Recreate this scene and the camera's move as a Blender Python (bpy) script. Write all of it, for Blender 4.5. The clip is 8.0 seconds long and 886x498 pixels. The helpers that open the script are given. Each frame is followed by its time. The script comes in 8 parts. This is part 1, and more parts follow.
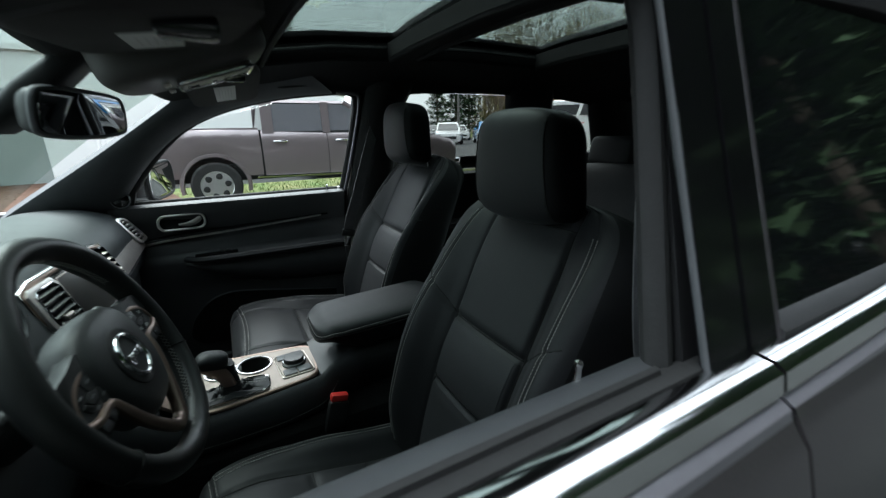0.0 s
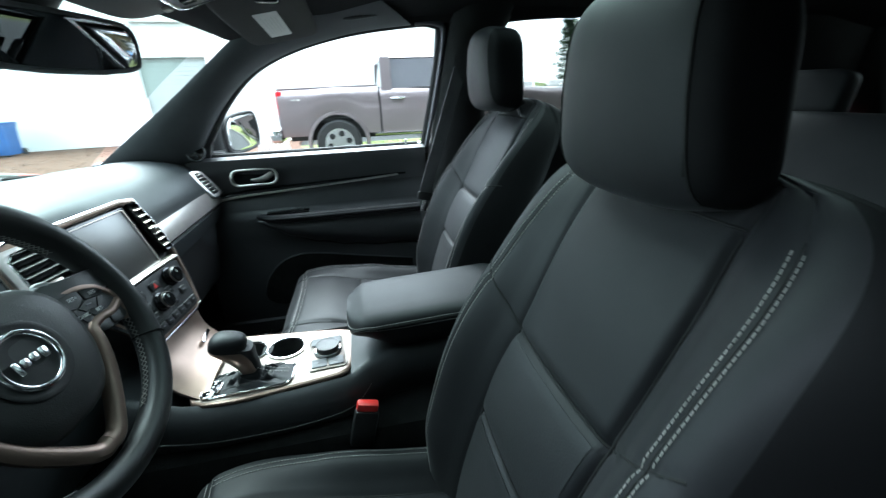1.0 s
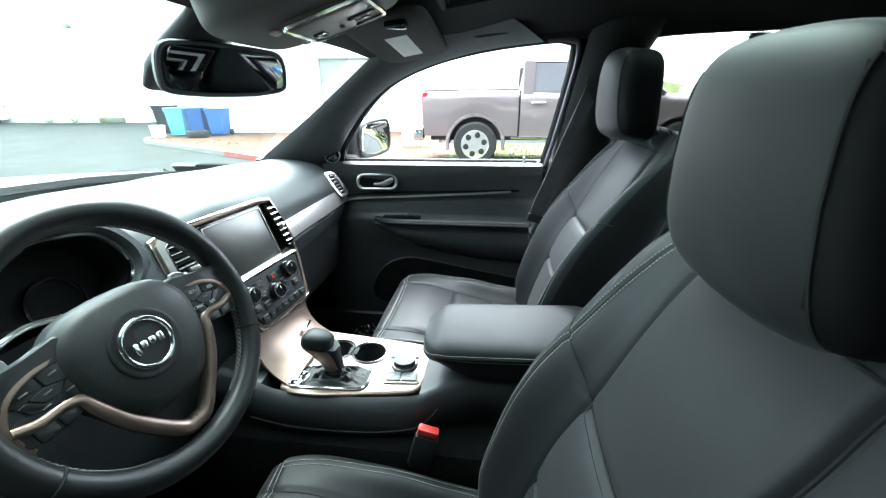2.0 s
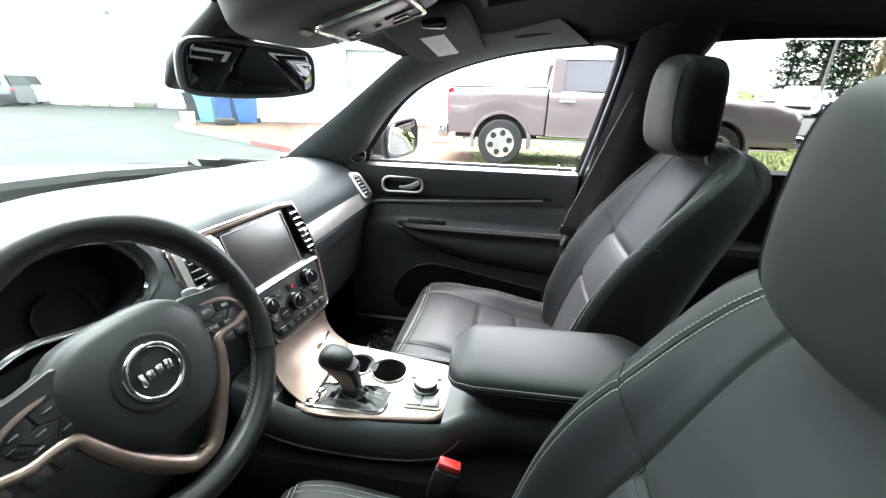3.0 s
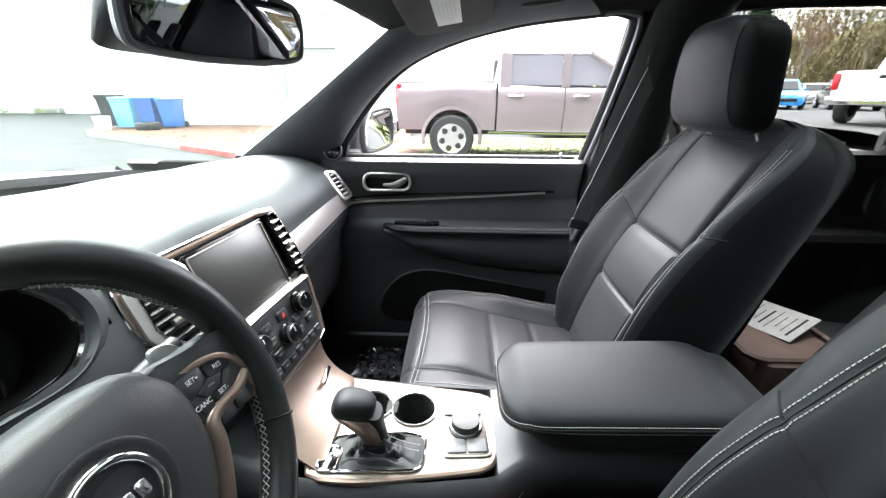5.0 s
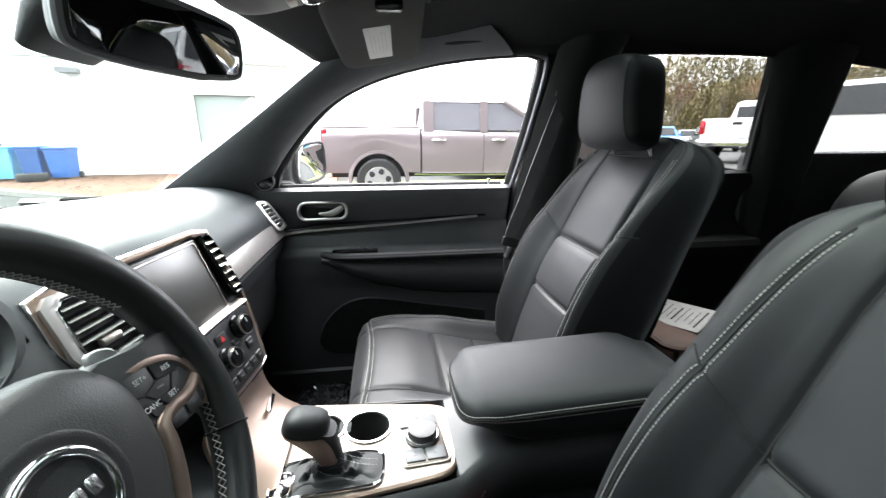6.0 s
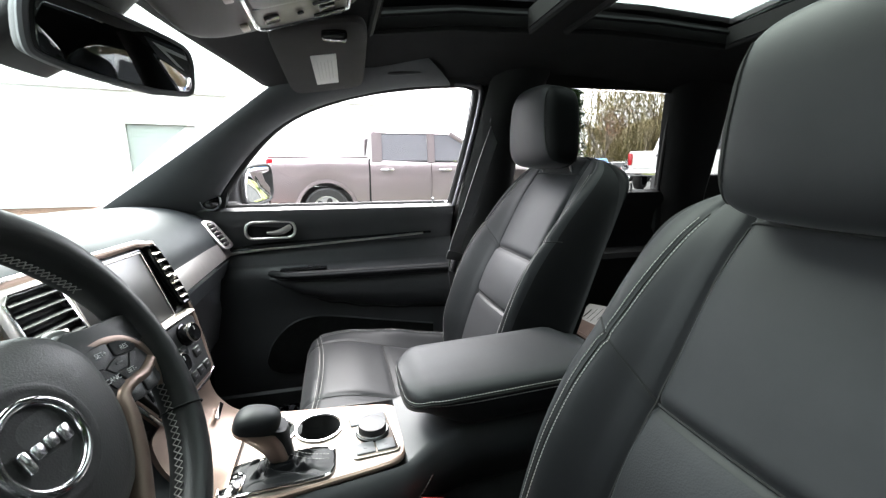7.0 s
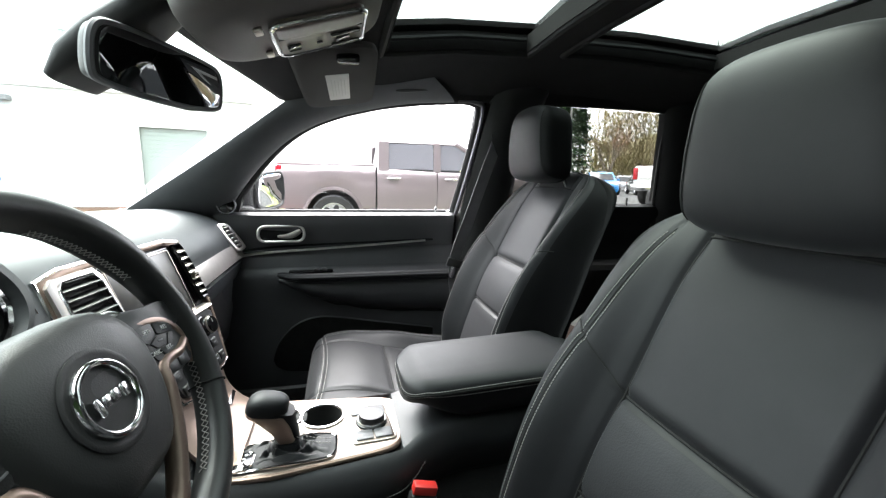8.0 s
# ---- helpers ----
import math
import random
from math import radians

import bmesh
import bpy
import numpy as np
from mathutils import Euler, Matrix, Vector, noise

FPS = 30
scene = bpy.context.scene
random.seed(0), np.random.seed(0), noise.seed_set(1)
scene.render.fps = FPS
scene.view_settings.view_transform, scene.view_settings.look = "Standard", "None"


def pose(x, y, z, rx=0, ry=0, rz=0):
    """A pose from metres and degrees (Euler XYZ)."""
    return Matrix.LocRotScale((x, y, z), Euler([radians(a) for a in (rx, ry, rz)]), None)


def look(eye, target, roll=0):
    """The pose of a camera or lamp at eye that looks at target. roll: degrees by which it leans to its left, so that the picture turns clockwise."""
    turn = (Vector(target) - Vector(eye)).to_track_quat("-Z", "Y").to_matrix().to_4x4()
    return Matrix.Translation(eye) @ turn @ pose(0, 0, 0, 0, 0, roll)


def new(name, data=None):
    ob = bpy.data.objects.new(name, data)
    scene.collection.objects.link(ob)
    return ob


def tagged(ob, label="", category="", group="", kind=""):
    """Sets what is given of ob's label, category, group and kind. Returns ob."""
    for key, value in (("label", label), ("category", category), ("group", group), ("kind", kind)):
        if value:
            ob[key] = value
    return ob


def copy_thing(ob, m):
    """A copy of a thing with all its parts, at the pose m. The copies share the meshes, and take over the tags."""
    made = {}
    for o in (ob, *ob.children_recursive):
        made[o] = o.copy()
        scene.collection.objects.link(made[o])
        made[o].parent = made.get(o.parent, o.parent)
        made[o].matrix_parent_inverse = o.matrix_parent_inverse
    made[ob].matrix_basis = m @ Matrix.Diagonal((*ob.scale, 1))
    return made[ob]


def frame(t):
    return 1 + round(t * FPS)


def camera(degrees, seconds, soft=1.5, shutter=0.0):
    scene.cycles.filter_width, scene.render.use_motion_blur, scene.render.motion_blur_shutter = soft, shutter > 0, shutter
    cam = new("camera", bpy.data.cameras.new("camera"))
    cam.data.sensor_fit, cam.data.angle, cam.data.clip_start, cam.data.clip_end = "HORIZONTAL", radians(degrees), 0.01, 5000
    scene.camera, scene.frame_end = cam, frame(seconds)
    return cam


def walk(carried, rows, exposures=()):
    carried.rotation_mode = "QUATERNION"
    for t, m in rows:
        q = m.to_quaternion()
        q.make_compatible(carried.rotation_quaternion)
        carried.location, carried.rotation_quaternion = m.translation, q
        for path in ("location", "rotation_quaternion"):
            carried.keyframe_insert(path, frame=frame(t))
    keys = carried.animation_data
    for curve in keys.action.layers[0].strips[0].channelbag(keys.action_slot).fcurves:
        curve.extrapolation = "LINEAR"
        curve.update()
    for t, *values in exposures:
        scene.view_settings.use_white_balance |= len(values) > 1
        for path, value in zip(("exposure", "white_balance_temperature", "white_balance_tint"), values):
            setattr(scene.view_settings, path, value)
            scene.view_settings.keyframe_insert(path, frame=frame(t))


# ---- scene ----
# World: x towards the car's tail, y towards the passenger's side, z up, origin on the ground by the steering wheel.
cam = camera(95.5, 8.0, soft=1.25, shutter=0.4)
ROWS = [
    (0, (0.168, -1.02, 1.355), (1.082, 0.668, 0.794), -1.1),
    (0.5, (0.291, -0.879, 1.309), (1.048, 0.858, 0.67), -1.0),
    (1, (0.387, -0.789, 1.3), (0.747, 1.04, 0.574), -2.6),
    (1.5, (0.447, -0.756, 1.316), (0.451, 1.105, 0.584), -1.9),
    (2, (0.461, -0.744, 1.35), (0.226, 1.112, 0.642), -0.5),
    (3.5, (0.384, -0.621, 1.373), (0.062, 1.2, 0.61), 1.2),
    (4, (0.336, -0.566, 1.364), (0.07, 1.249, 0.568), 1.8),
    (4.5, (0.285, -0.522, 1.344), (0.101, 1.305, 0.551), 1.1),
    (6, (0.221, -0.573, 1.272), (0.489, 1.336, 0.741), -0.1),
    (6.5, (0.223, -0.611, 1.245), (0.675, 1.277, 0.767), 0.3),
    (7, (0.221, -0.654, 1.239), (0.731, 1.24, 0.852), -0.1),
    (7.5, (0.216, -0.699, 1.242), (0.716, 1.205, 0.892), 0.3),
    (8, (0.215, -0.726, 1.245), (0.706, 1.182, 0.903), 1.3),
]
EXPOSURES = [(0.0, 2.05, 5850, 3), (0.5, 3.0, 5650, 2), (1.0, 3.52, 5500, 0), (1.5, 3.98, 5550, 0), (2.0, 4.25, 5780, 3), (3.5, 4.52, 6300, 14), (4.5, 4.54, 6300, 15), (6.0, 4.2, 6350, 15), (8.0, 4.1, 6400, 14)]
walk(cam, [(t, look(eye, target, roll)) for t, eye, target, roll in ROWS], EXPOSURES)

# ---- light: a bright overcast day ----
world = bpy.data.worlds.new("overcast")
scene.world = world
world.use_nodes = True
wn = world.node_tree.nodes
wn.clear()
w_out, w_bg, w_sky, w_mix = wn.new("ShaderNodeOutputWorld"), wn.new("ShaderNodeBackground"), wn.new("ShaderNodeTexSky"), wn.new("ShaderNodeMix")
w_sky.sky_type, w_sky.sun_disc = "NISHITA", False
w_sky.sun_elevation, w_sky.sun_rotation = radians(58.7), radians(-14.0)
w_sky.air_density, w_sky.dust_density, w_sky.ozone_density = 1.0, 4.0, 1.0
w_mix.data_type = "RGBA"
w_mix.inputs["Factor"].default_value = 0.78
w_mix.inputs["B"].default_value = (8.4, 8.5, 8.5, 1)
world.node_tree.links.new(w_sky.outputs["Color"], w_mix.inputs["A"])
world.node_tree.links.new(w_mix.outputs["Result"], w_bg.inputs["Color"])
world.node_tree.links.new(w_bg.outputs["Background"], w_out.inputs["Surface"])
w_bg.inputs["Strength"].default_value = 0.11
sun_data = bpy.data.lights.new("sun", "SUN")
sun_data.energy, sun_data.angle, sun_data.color = 2.0, radians(55), (1.0, 0.98, 0.95)
sun = new("sun", sun_data)
sun.matrix_world = look((-1.4, 5.6, 9.5), (0, 0, 0))


# ---- materials ----
def mat(name, color, rough=0.5, metal=0.0, var=0.0, var_scale=6.0, color2=None, bump=0.0, bump_scale=300.0, coat=0.0,
        spec=0.5, grain="noise", rough_var=0.0, per_object=0.0, sheen=0.0):
    m = bpy.data.materials.new(name)
    m.use_nodes = True
    n, ln = m.node_tree.nodes, m.node_tree.links
    b = n["Principled BSDF"]
    b.inputs["Base Color"].default_value = (*color, 1)
    b.inputs["Roughness"].default_value = rough
    b.inputs["Metallic"].default_value = metal
    b.inputs["Coat Weight"].default_value = coat
    b.inputs["Coat Roughness"].default_value = 0.05
    b.inputs["Specular IOR Level"].default_value = spec
    b.inputs["Sheen Weight"].default_value = sheen
    tc = n.new("ShaderNodeTexCoord")
    last = None
    if var > 0 or color2:
        t1 = n.new("ShaderNodeTexNoise")
        t1.inputs["Scale"].default_value, t1.inputs["Detail"].default_value, t1.inputs["Roughness"].default_value = var_scale, 6, 0.65
        ln.new(tc.outputs["Object"], t1.inputs["Vector"])
        ramp = n.new("ShaderNodeMapRange")
        ramp.inputs["From Min"].default_value, ramp.inputs["From Max"].default_value = 0.32, 0.68
        ln.new(t1.outputs["Fac"], ramp.inputs["Value"])
        mx = n.new("ShaderNodeMix")
        mx.data_type = "RGBA"
        c2 = color2 or tuple(c * (1 - var) for c in color)
        mx.inputs["A"].default_value, mx.inputs["B"].default_value = (*color, 1), (*c2, 1)
        ln.new(ramp.outputs["Result"], mx.inputs["Factor"])
        last = mx.outputs["Result"]
        if rough_var:
            rr = n.new("ShaderNodeMapRange")
            rr.inputs["To Min"].default_value, rr.inputs["To Max"].default_value = max(0.02, rough - rough_var), min(1, rough + rough_var)
            ln.new(t1.outputs["Fac"], rr.inputs["Value"])
            ln.new(rr.outputs["Result"], b.inputs["Roughness"])
    if per_object:
        oi, hs = n.new("ShaderNodeObjectInfo"), n.new("ShaderNodeHueSaturation")
        mr = n.new("ShaderNodeMapRange")
        mr.inputs["To Min"].default_value, mr.inputs["To Max"].default_value = 1 - per_object, 1 + per_object
        ln.new(oi.outputs["Random"], mr.inputs["Value"])
        ln.new(mr.outputs["Result"], hs.inputs["Value"])
        if last:
            ln.new(last, hs.inputs["Color"])
        else:
            hs.inputs["Color"].default_value = (*color, 1)
        last = hs.outputs["Color"]
    if last:
        ln.new(last, b.inputs["Base Color"])
    if bump > 0:
        bp = n.new("ShaderNodeBump")
        bp.inputs["Strength"].default_value, bp.inputs["Distance"].default_value = bump, 0.002
        if grain == "cells":
            t2 = n.new("ShaderNodeTexVoronoi")
            t2.inputs["Scale"].default_value = bump_scale
            ln.new(t2.outputs["Distance"], bp.inputs["Height"])
        elif grain == "weave":
            t2 = n.new("ShaderNodeTexWave")
            t2.inputs["Scale"].default_value = bump_scale
            t2.inputs["Distortion"].default_value = 0.5
            ln.new(t2.outputs["Fac"], bp.inputs["Height"])
        else:
            t2 = n.new("ShaderNodeTexNoise")
            t2.inputs["Scale"].default_value, t2.inputs["Detail"].default_value = bump_scale, 4
            ln.new(t2.outputs["Fac"], bp.inputs["Height"])
        ln.new(tc.outputs["Object"], t2.inputs["Vector"])
        ln.new(bp.outputs["Normal"], b.inputs["Normal"])
    return m


def glass(name, tint, gloss=1.0):
    """A pane: what passes is tinted, and it mirrors more at a slant."""
    m = bpy.data.materials.new(name)
    m.use_nodes = True
    n, ln = m.node_tree.nodes, m.node_tree.links
    n.clear()
    out, mix, tr, gl, lw, pw, ma = (n.new("ShaderNode" + k) for k in ("OutputMaterial", "MixShader", "BsdfTransparent", "BsdfGlossy", "LayerWeight", "Math", "Math"))
    tr.inputs["Color"].default_value = (*tint, 1)
    gl.inputs["Roughness"].default_value = 0.0
    lw.inputs["Blend"].default_value = 0.5
    pw.operation, ma.operation = "POWER", "MULTIPLY_ADD"
    pw.inputs[1].default_value = 4.0
    ma.inputs[1].default_value, ma.inputs[2].default_value = 0.9 * gloss, 0.035 * gloss
    ln.new(lw.outputs["Facing"], pw.inputs[0])
    ln.new(pw.outputs[0], ma.inputs[0])
    ln.new(ma.outputs[0], mix.inputs["Fac"])
    ln.new(tr.outputs["BSDF"], mix.inputs[1])
    ln.new(gl.outputs["BSDF"], mix.inputs[2])
    ln.new(mix.outputs["Shader"], out.inputs["Surface"])
    return m


LEATHER = mat("black_leather", (0.0120, 0.0124, 0.0146), 0.54, spec=0.30, var=0.25, var_scale=9, bump=0.05, bump_scale=1300, grain="cells", rough_var=0.05, sheen=0.05)
LEATHER_PERF = mat("perforated_leather", (0.0150, 0.0155, 0.0180), 0.54, spec=0.34, var=0.2, var_scale=9, bump=0.12, bump_scale=420, grain="cells", rough_var=0.05, sheen=0.05)
WHEEL_LEATHER = mat("wheel_leather", (0.019, 0.0195, 0.020), 0.40, var=0.25, var_scale=14, bump=0.06, bump_scale=1200, grain="cells", rough_var=0.05)
DASH = mat("dash_skin", (0.043, 0.047, 0.050), 0.55, spec=0.34, var=0.2, var_scale=5, bump=0.08, bump_scale=900, grain="cells", rough_var=0.05)
DOOR_SKIN = mat("door_skin", (0.056, 0.058, 0.062), 0.48, var=0.2, var_scale=6, bump=0.08, bump_scale=1100, grain="cells", rough_var=0.05)
PLASTIC = mat("black_plastic", (0.019, 0.019, 0.020), 0.48, spec=0.45, var=0.25, var_scale=7, bump=0.12, bump_scale=700, grain="cells", rough_var=0.06)
PILLAR = mat("pillar_trim", (0.080, 0.083, 0.089), 0.56, var=0.2, var_scale=8, bump=0.2, bump_scale=800)
OVERHEAD = mat("overhead_plastic", (0.105, 0.094, 0.091), 0.5, var=0.15, var_scale=8, bump=0.12, bump_scale=900)
HEADLINER = mat("headliner_cloth", (0.026, 0.0245, 0.025), 0.9, var=0.2, var_scale=10, bump=0.4, bump_scale=900, spec=0.2)
VISOR = mat("visor_cloth", (0.060, 0.055, 0.054), 0.8, var=0.2, var_scale=10, bump=0.4, bump_scale=900, spec=0.2)
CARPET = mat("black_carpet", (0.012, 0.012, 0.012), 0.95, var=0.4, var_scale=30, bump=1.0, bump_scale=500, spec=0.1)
GLOSS = mat("gloss_black", (0.008, 0.008, 0.009), 0.12, var=0.3, var_scale=3, rough_var=0.04)
CONSOLE = mat("console_skin", (0.040, 0.0415, 0.045), 0.46, var=0.2, var_scale=6, bump=0.08, bump_scale=1100, grain="cells", rough_var=0.05)
GAUGE_BLACK = mat("gauge_black", (0.004, 0.004, 0.004), 0.55, var=0.3, var_scale=3, spec=0.15)
SCREEN = mat("screen_glass", (0.045, 0.042, 0.041), 0.30, 0.12, spec=1.0, var=0.3, var_scale=2, rough_var=0.03)
CHROME = mat("chrome", (0.78, 0.78, 0.79), 0.10, 1.0, var=0.08, var_scale=20, rough_var=0.04)
SATIN = mat("satin_metal", (0.52, 0.47, 0.43), 0.33, 1.0, var=0.1, var_scale=25, rough_var=0.06)
BRUSHED = mat("brushed_console_trim", (0.215, 0.185, 0.163), 0.44, 0.85, var=0.1, var_scale=30, rough_var=0.06, bump=0.05, bump_scale=200)
BEIGE = mat("bronze_satin_paint", (0.27, 0.195, 0.16), 0.36, 0.7, var=0.12, var_scale=20, rough_var=0.05)
INLAY = mat("dark_satin_inlay", (0.36, 0.33, 0.32), 0.30, 0.5, var=0.12, var_scale=20, rough_var=0.05)
PALE_SATIN = mat("pale_satin_metal", (0.74, 0.71, 0.68), 0.32, 0.9, var=0.08, var_scale=25, rough_var=0.05)
HUB = mat("hub_skin", (0.034, 0.0345, 0.0355), 0.45, var=0.2, var_scale=9, bump=0.12, bump_scale=700, grain="cells", rough_var=0.05)
# Near-black skin whose colour stands in for shade on seat flanks and recesses.
SHADE_BLACK = mat("shade_black", (0.0065, 0.0065, 0.0072), 0.62, var=0.25, var_scale=9, bump=0.06, bump_scale=1200, grain="cells", spec=0.14)
BRIGHT = mat("bright_emblem_metal", (0.82, 0.82, 0.83), 0.2, 1.0, var=0.1, var_scale=60, rough_var=0.1)
PADDLE = mat("grey_paddle_plastic", (0.30, 0.30, 0.30), 0.42, var=0.1, var_scale=30)
THREAD = mat("light_grey_thread", (0.34, 0.33, 0.315), 0.8, var=0.2, var_scale=60)
SEAM = mat("seam_shadow_thread", (0.008, 0.008, 0.008), 0.9)
RED = mat("red_plastic", (0.62, 0.035, 0.03), 0.35, var=0.15, var_scale=20)
PRINT = mat("white_print", (0.7, 0.7, 0.7), 0.6)
LABEL = mat("label_paper", (0.75, 0.73, 0.70), 0.6, var=0.08, var_scale=40)
BELT = mat("belt_webbing", (0.15, 0.15, 0.155), 0.6, bump=0.25, bump_scale=900, var=0.2, var_scale=30)
RUBBER = mat("black_rubber", (0.015, 0.015, 0.015), 0.75, var=0.3, var_scale=15, bump=0.3, bump_scale=150)
OWN_PAINT = mat("granite_paint", (0.075, 0.068, 0.072), 0.36, 0.5, var=0.12, var_scale=200, coat=0.5)
TRUCK_PAINT = mat("granite_truck_paint", (0.30, 0.25, 0.255), 0.28, 0.5, var=0.12, var_scale=150, coat=1.0)
MIRROR = mat("mirror_glass", (0.9, 0.9, 0.9), 0.01, 1.0)
DIM_MIRROR = mat("dimmed_mirror_glass", (0.24, 0.25, 0.26), 0.02, 1.0)
CLEAR = glass("clear_glass", (0.95, 0.96, 0.955))
SCREEN_GLASS = glass("windscreen_glass", (0.79, 0.84, 0.81), 0.35)
TINT = glass("privacy_glass", (0.50, 0.51, 0.50))
ROOF_GLASS = glass("roof_glass", (0.42, 0.46, 0.435))
# Pale metallic base paints sky glare and haze into the truck's windows.
TRUCK_GLASS = mat("sky_toned_window", (0.42, 0.41, 0.45), 0.10, 0.6, var=0.2, var_scale=2)
GREYKEY = mat("grey_key_plastic", (0.16, 0.16, 0.17), 0.55, var=0.1, var_scale=30)
FRAME_GREY = mat("grey_frame_paint", (0.16, 0.155, 0.17), 0.35, 0.3, var=0.1, var_scale=30, coat=0.5)
SMOKED = mat("smoked_bronze_panel", (0.10, 0.078, 0.072), 0.34, 0.0, var=0.2, var_scale=12, rough_var=0.05)
DARKGLASS = mat("dark_window", (0.007, 0.008, 0.009), 0.05, var=0.2, var_scale=3, spec=0.5)


# ---- mesh helpers ----
def part(name, bm, material, parent=None, label="", sharp=38, recalc=True):
    """Links a bmesh as one mesh object under a thing or a part."""
    if recalc:
        bmesh.ops.recalc_face_normals(bm, faces=bm.faces[:])
    me = bpy.data.meshes.new(name)
    bm.to_mesh(me)
    bm.free()
    me.materials.append(material)
    me.shade_smooth()
    me.set_sharp_from_angle(angle=radians(sharp))
    ob = new(name, me)
    if parent:
        ob.parent = parent
    if label:
        ob["label"] = label
    return ob


def thing(name, label, category, group="", kind="", at=(0, 0, 0)):
    ob = new(name)
    ob.empty_display_size = 0.1
    ob.location = at
    return tagged(ob, label, category, group, kind)


def bm_new():
    return bmesh.new()


def box(bm, c, s, rot=(0, 0, 0), bevel=0.0, seg=2):
    """A box of size s round c, turned by rot degrees, its edges rounded."""
    r = bmesh.ops.create_cube(bm, size=1.0)
    vs = r["verts"]
    for v in vs:
        v.co = Vector((v.co.x * s[0], v.co.y * s[1], v.co.z * s[2]))
    if bevel > 0:
        es = list({e for v in vs for e in v.link_edges})
        rb = bmesh.ops.bevel(bm, geom=es, offset=min(bevel, min(s) * 0.49), segments=seg, profile=0.5, affect="EDGES")
        vs = list({v for f in rb["faces"] for v in f.verts} | {v for v in vs if v.is_valid})
    m = pose(*c, *rot)
    for v in vs:
        v.co = m @ v.co
    return vs


def loft(bm, rings, closed=True, cap=True):
    """Skins rings of equally many points."""
    vr = [[bm.verts.new(p) for p in ring] for ring in rings]
    n = len(vr[0])
    for a, b in zip(vr, vr[1:]):
        for i in range(n if closed else n - 1):
            j = (i + 1) % n
            bm.faces.new((a[i], a[j], b[j], b[i]))
    if cap and closed:
        bm.faces.new(vr[0])
        bm.faces.new(vr[-1][::-1])
    return vr


def sheet(bm, rows, thick):
    """A curved sheet of the given thickness through rows of points."""
    top = [[Vector(p) for p in r] for r in rows]
    nr, nc = len(top), len(top[0])
    low = []
    for i in range(nr):
        line = []
        for j in range(nc):
            du = top[min(i + 1, nr - 1)][j] - top[max(i - 1, 0)][j]
            dv = top[i][min(j + 1, nc - 1)] - top[i][max(j - 1, 0)]
            nrm = du.cross(dv)
            nrm = nrm.normalized() if nrm.length > 1e-9 else Vector((0, 0, 1))
            line.append(top[i][j] - nrm * thick)
        low.append(line)
    a = [[bm.verts.new(p) for p in r] for r in top]
    b = [[bm.verts.new(p) for p in r] for r in low]
    for i in range(nr - 1):
        for j in range(nc - 1):
            bm.faces.new((a[i][j], a[i][j + 1], a[i + 1][j + 1], a[i + 1][j]))
            bm.faces.new((b[i][j], b[i + 1][j], b[i + 1][j + 1], b[i][j + 1]))
    for i in range(nr - 1):
        bm.faces.new((a[i][0], a[i + 1][0], b[i + 1][0], b[i][0]))
        bm.faces.new((a[i][-1], b[i][-1], b[i + 1][-1], a[i + 1][-1]))
    for j in range(nc - 1):
        bm.faces.new((a[0][j], b[0][j], b[0][j + 1], a[0][j + 1]))
        bm.faces.new((a[-1][j], a[-1][j + 1], b[-1][j + 1], b[-1][j]))


def smooth_line(pts, n, closed=False):
    """n points on a Catmull-Rom curve through pts."""
    p = [Vector(q) for q in pts]
    k = len(p)
    spans = k if closed else k - 1
    out = []
    for i in range(n):
        u = i / n * spans if closed else i / (n - 1) * spans
        s = min(int(u), spans - 1)
        f = u - s
        if closed:
            a, b, c, d = p[(s - 1) % k], p[s % k], p[(s + 1) % k], p[(s + 2) % k]
        else:
            a, b, c, d = p[max(s - 1, 0)], p[s], p[s + 1], p[min(s + 2, k - 1)]
        out.append(0.5 * (2 * b + (c - a) * f + (2 * a - 5 * b + 4 * c - d) * f * f + (3 * b - a - 3 * c + d) * f ** 3))
    return out


def tube(bm, pts, r, n=8, closed=False, flat=1.0, up=None):
    """A round or flattened bar along pts. r may be a number or one per point."""
    p = [Vector(q) for q in pts]
    rings = []
    k = len(p)
    ref = Vector(up) if up else None
    for i in range(k):
        if closed:
            d = (p[(i + 1) % k] - p[i - 1]).normalized()
        else:
            d = (p[min(i + 1, k - 1)] - p[max(i - 1, 0)]).normalized()
        if ref is None:
            ref = d.orthogonal()
        side = d.cross(ref)
        if side.length < 1e-6:
            side = d.orthogonal()
        side.normalize()
        top = side.cross(d).normalized()
        if not up:
            ref = top
        rr = r[i] if isinstance(r, (list, tuple)) else r
        rings.append([p[i] + side * rr * math.cos(2 * math.pi * j / n) + top * rr * flat * math.sin(2 * math.pi * j / n) for j in range(n)])
    if closed:
        rings.append(rings[0])
        loft(bm, rings, cap=False)
        bmesh.ops.remove_doubles(bm, verts=bm.verts[:], dist=1e-6)
    else:
        loft(bm, rings)


def rounded(pts, r=0.3, times=2):
    """A polygon with its corners cut round."""
    p = [Vector(q) for q in pts]
    for _ in range(times):
        out = []
        for a, b in zip(p, p[1:] + p[:1]):
            out += [a.lerp(b, r), a.lerp(b, 1 - r)]
        p = out
        r = 0.25
    return p


def round_rect(w, h, r, n=5):
    out = []
    for cx, cy, a0 in ((w / 2 - r, h / 2 - r, 0), (-w / 2 + r, h / 2 - r, 90), (-w / 2 + r, -h / 2 + r, 180), (w / 2 - r, -h / 2 + r, 270)):
        for i in range(n + 1):
            a = radians(a0 + 90 * i / n)
            out.append((cx + r * math.cos(a), cy + r * math.sin(a)))
    return out


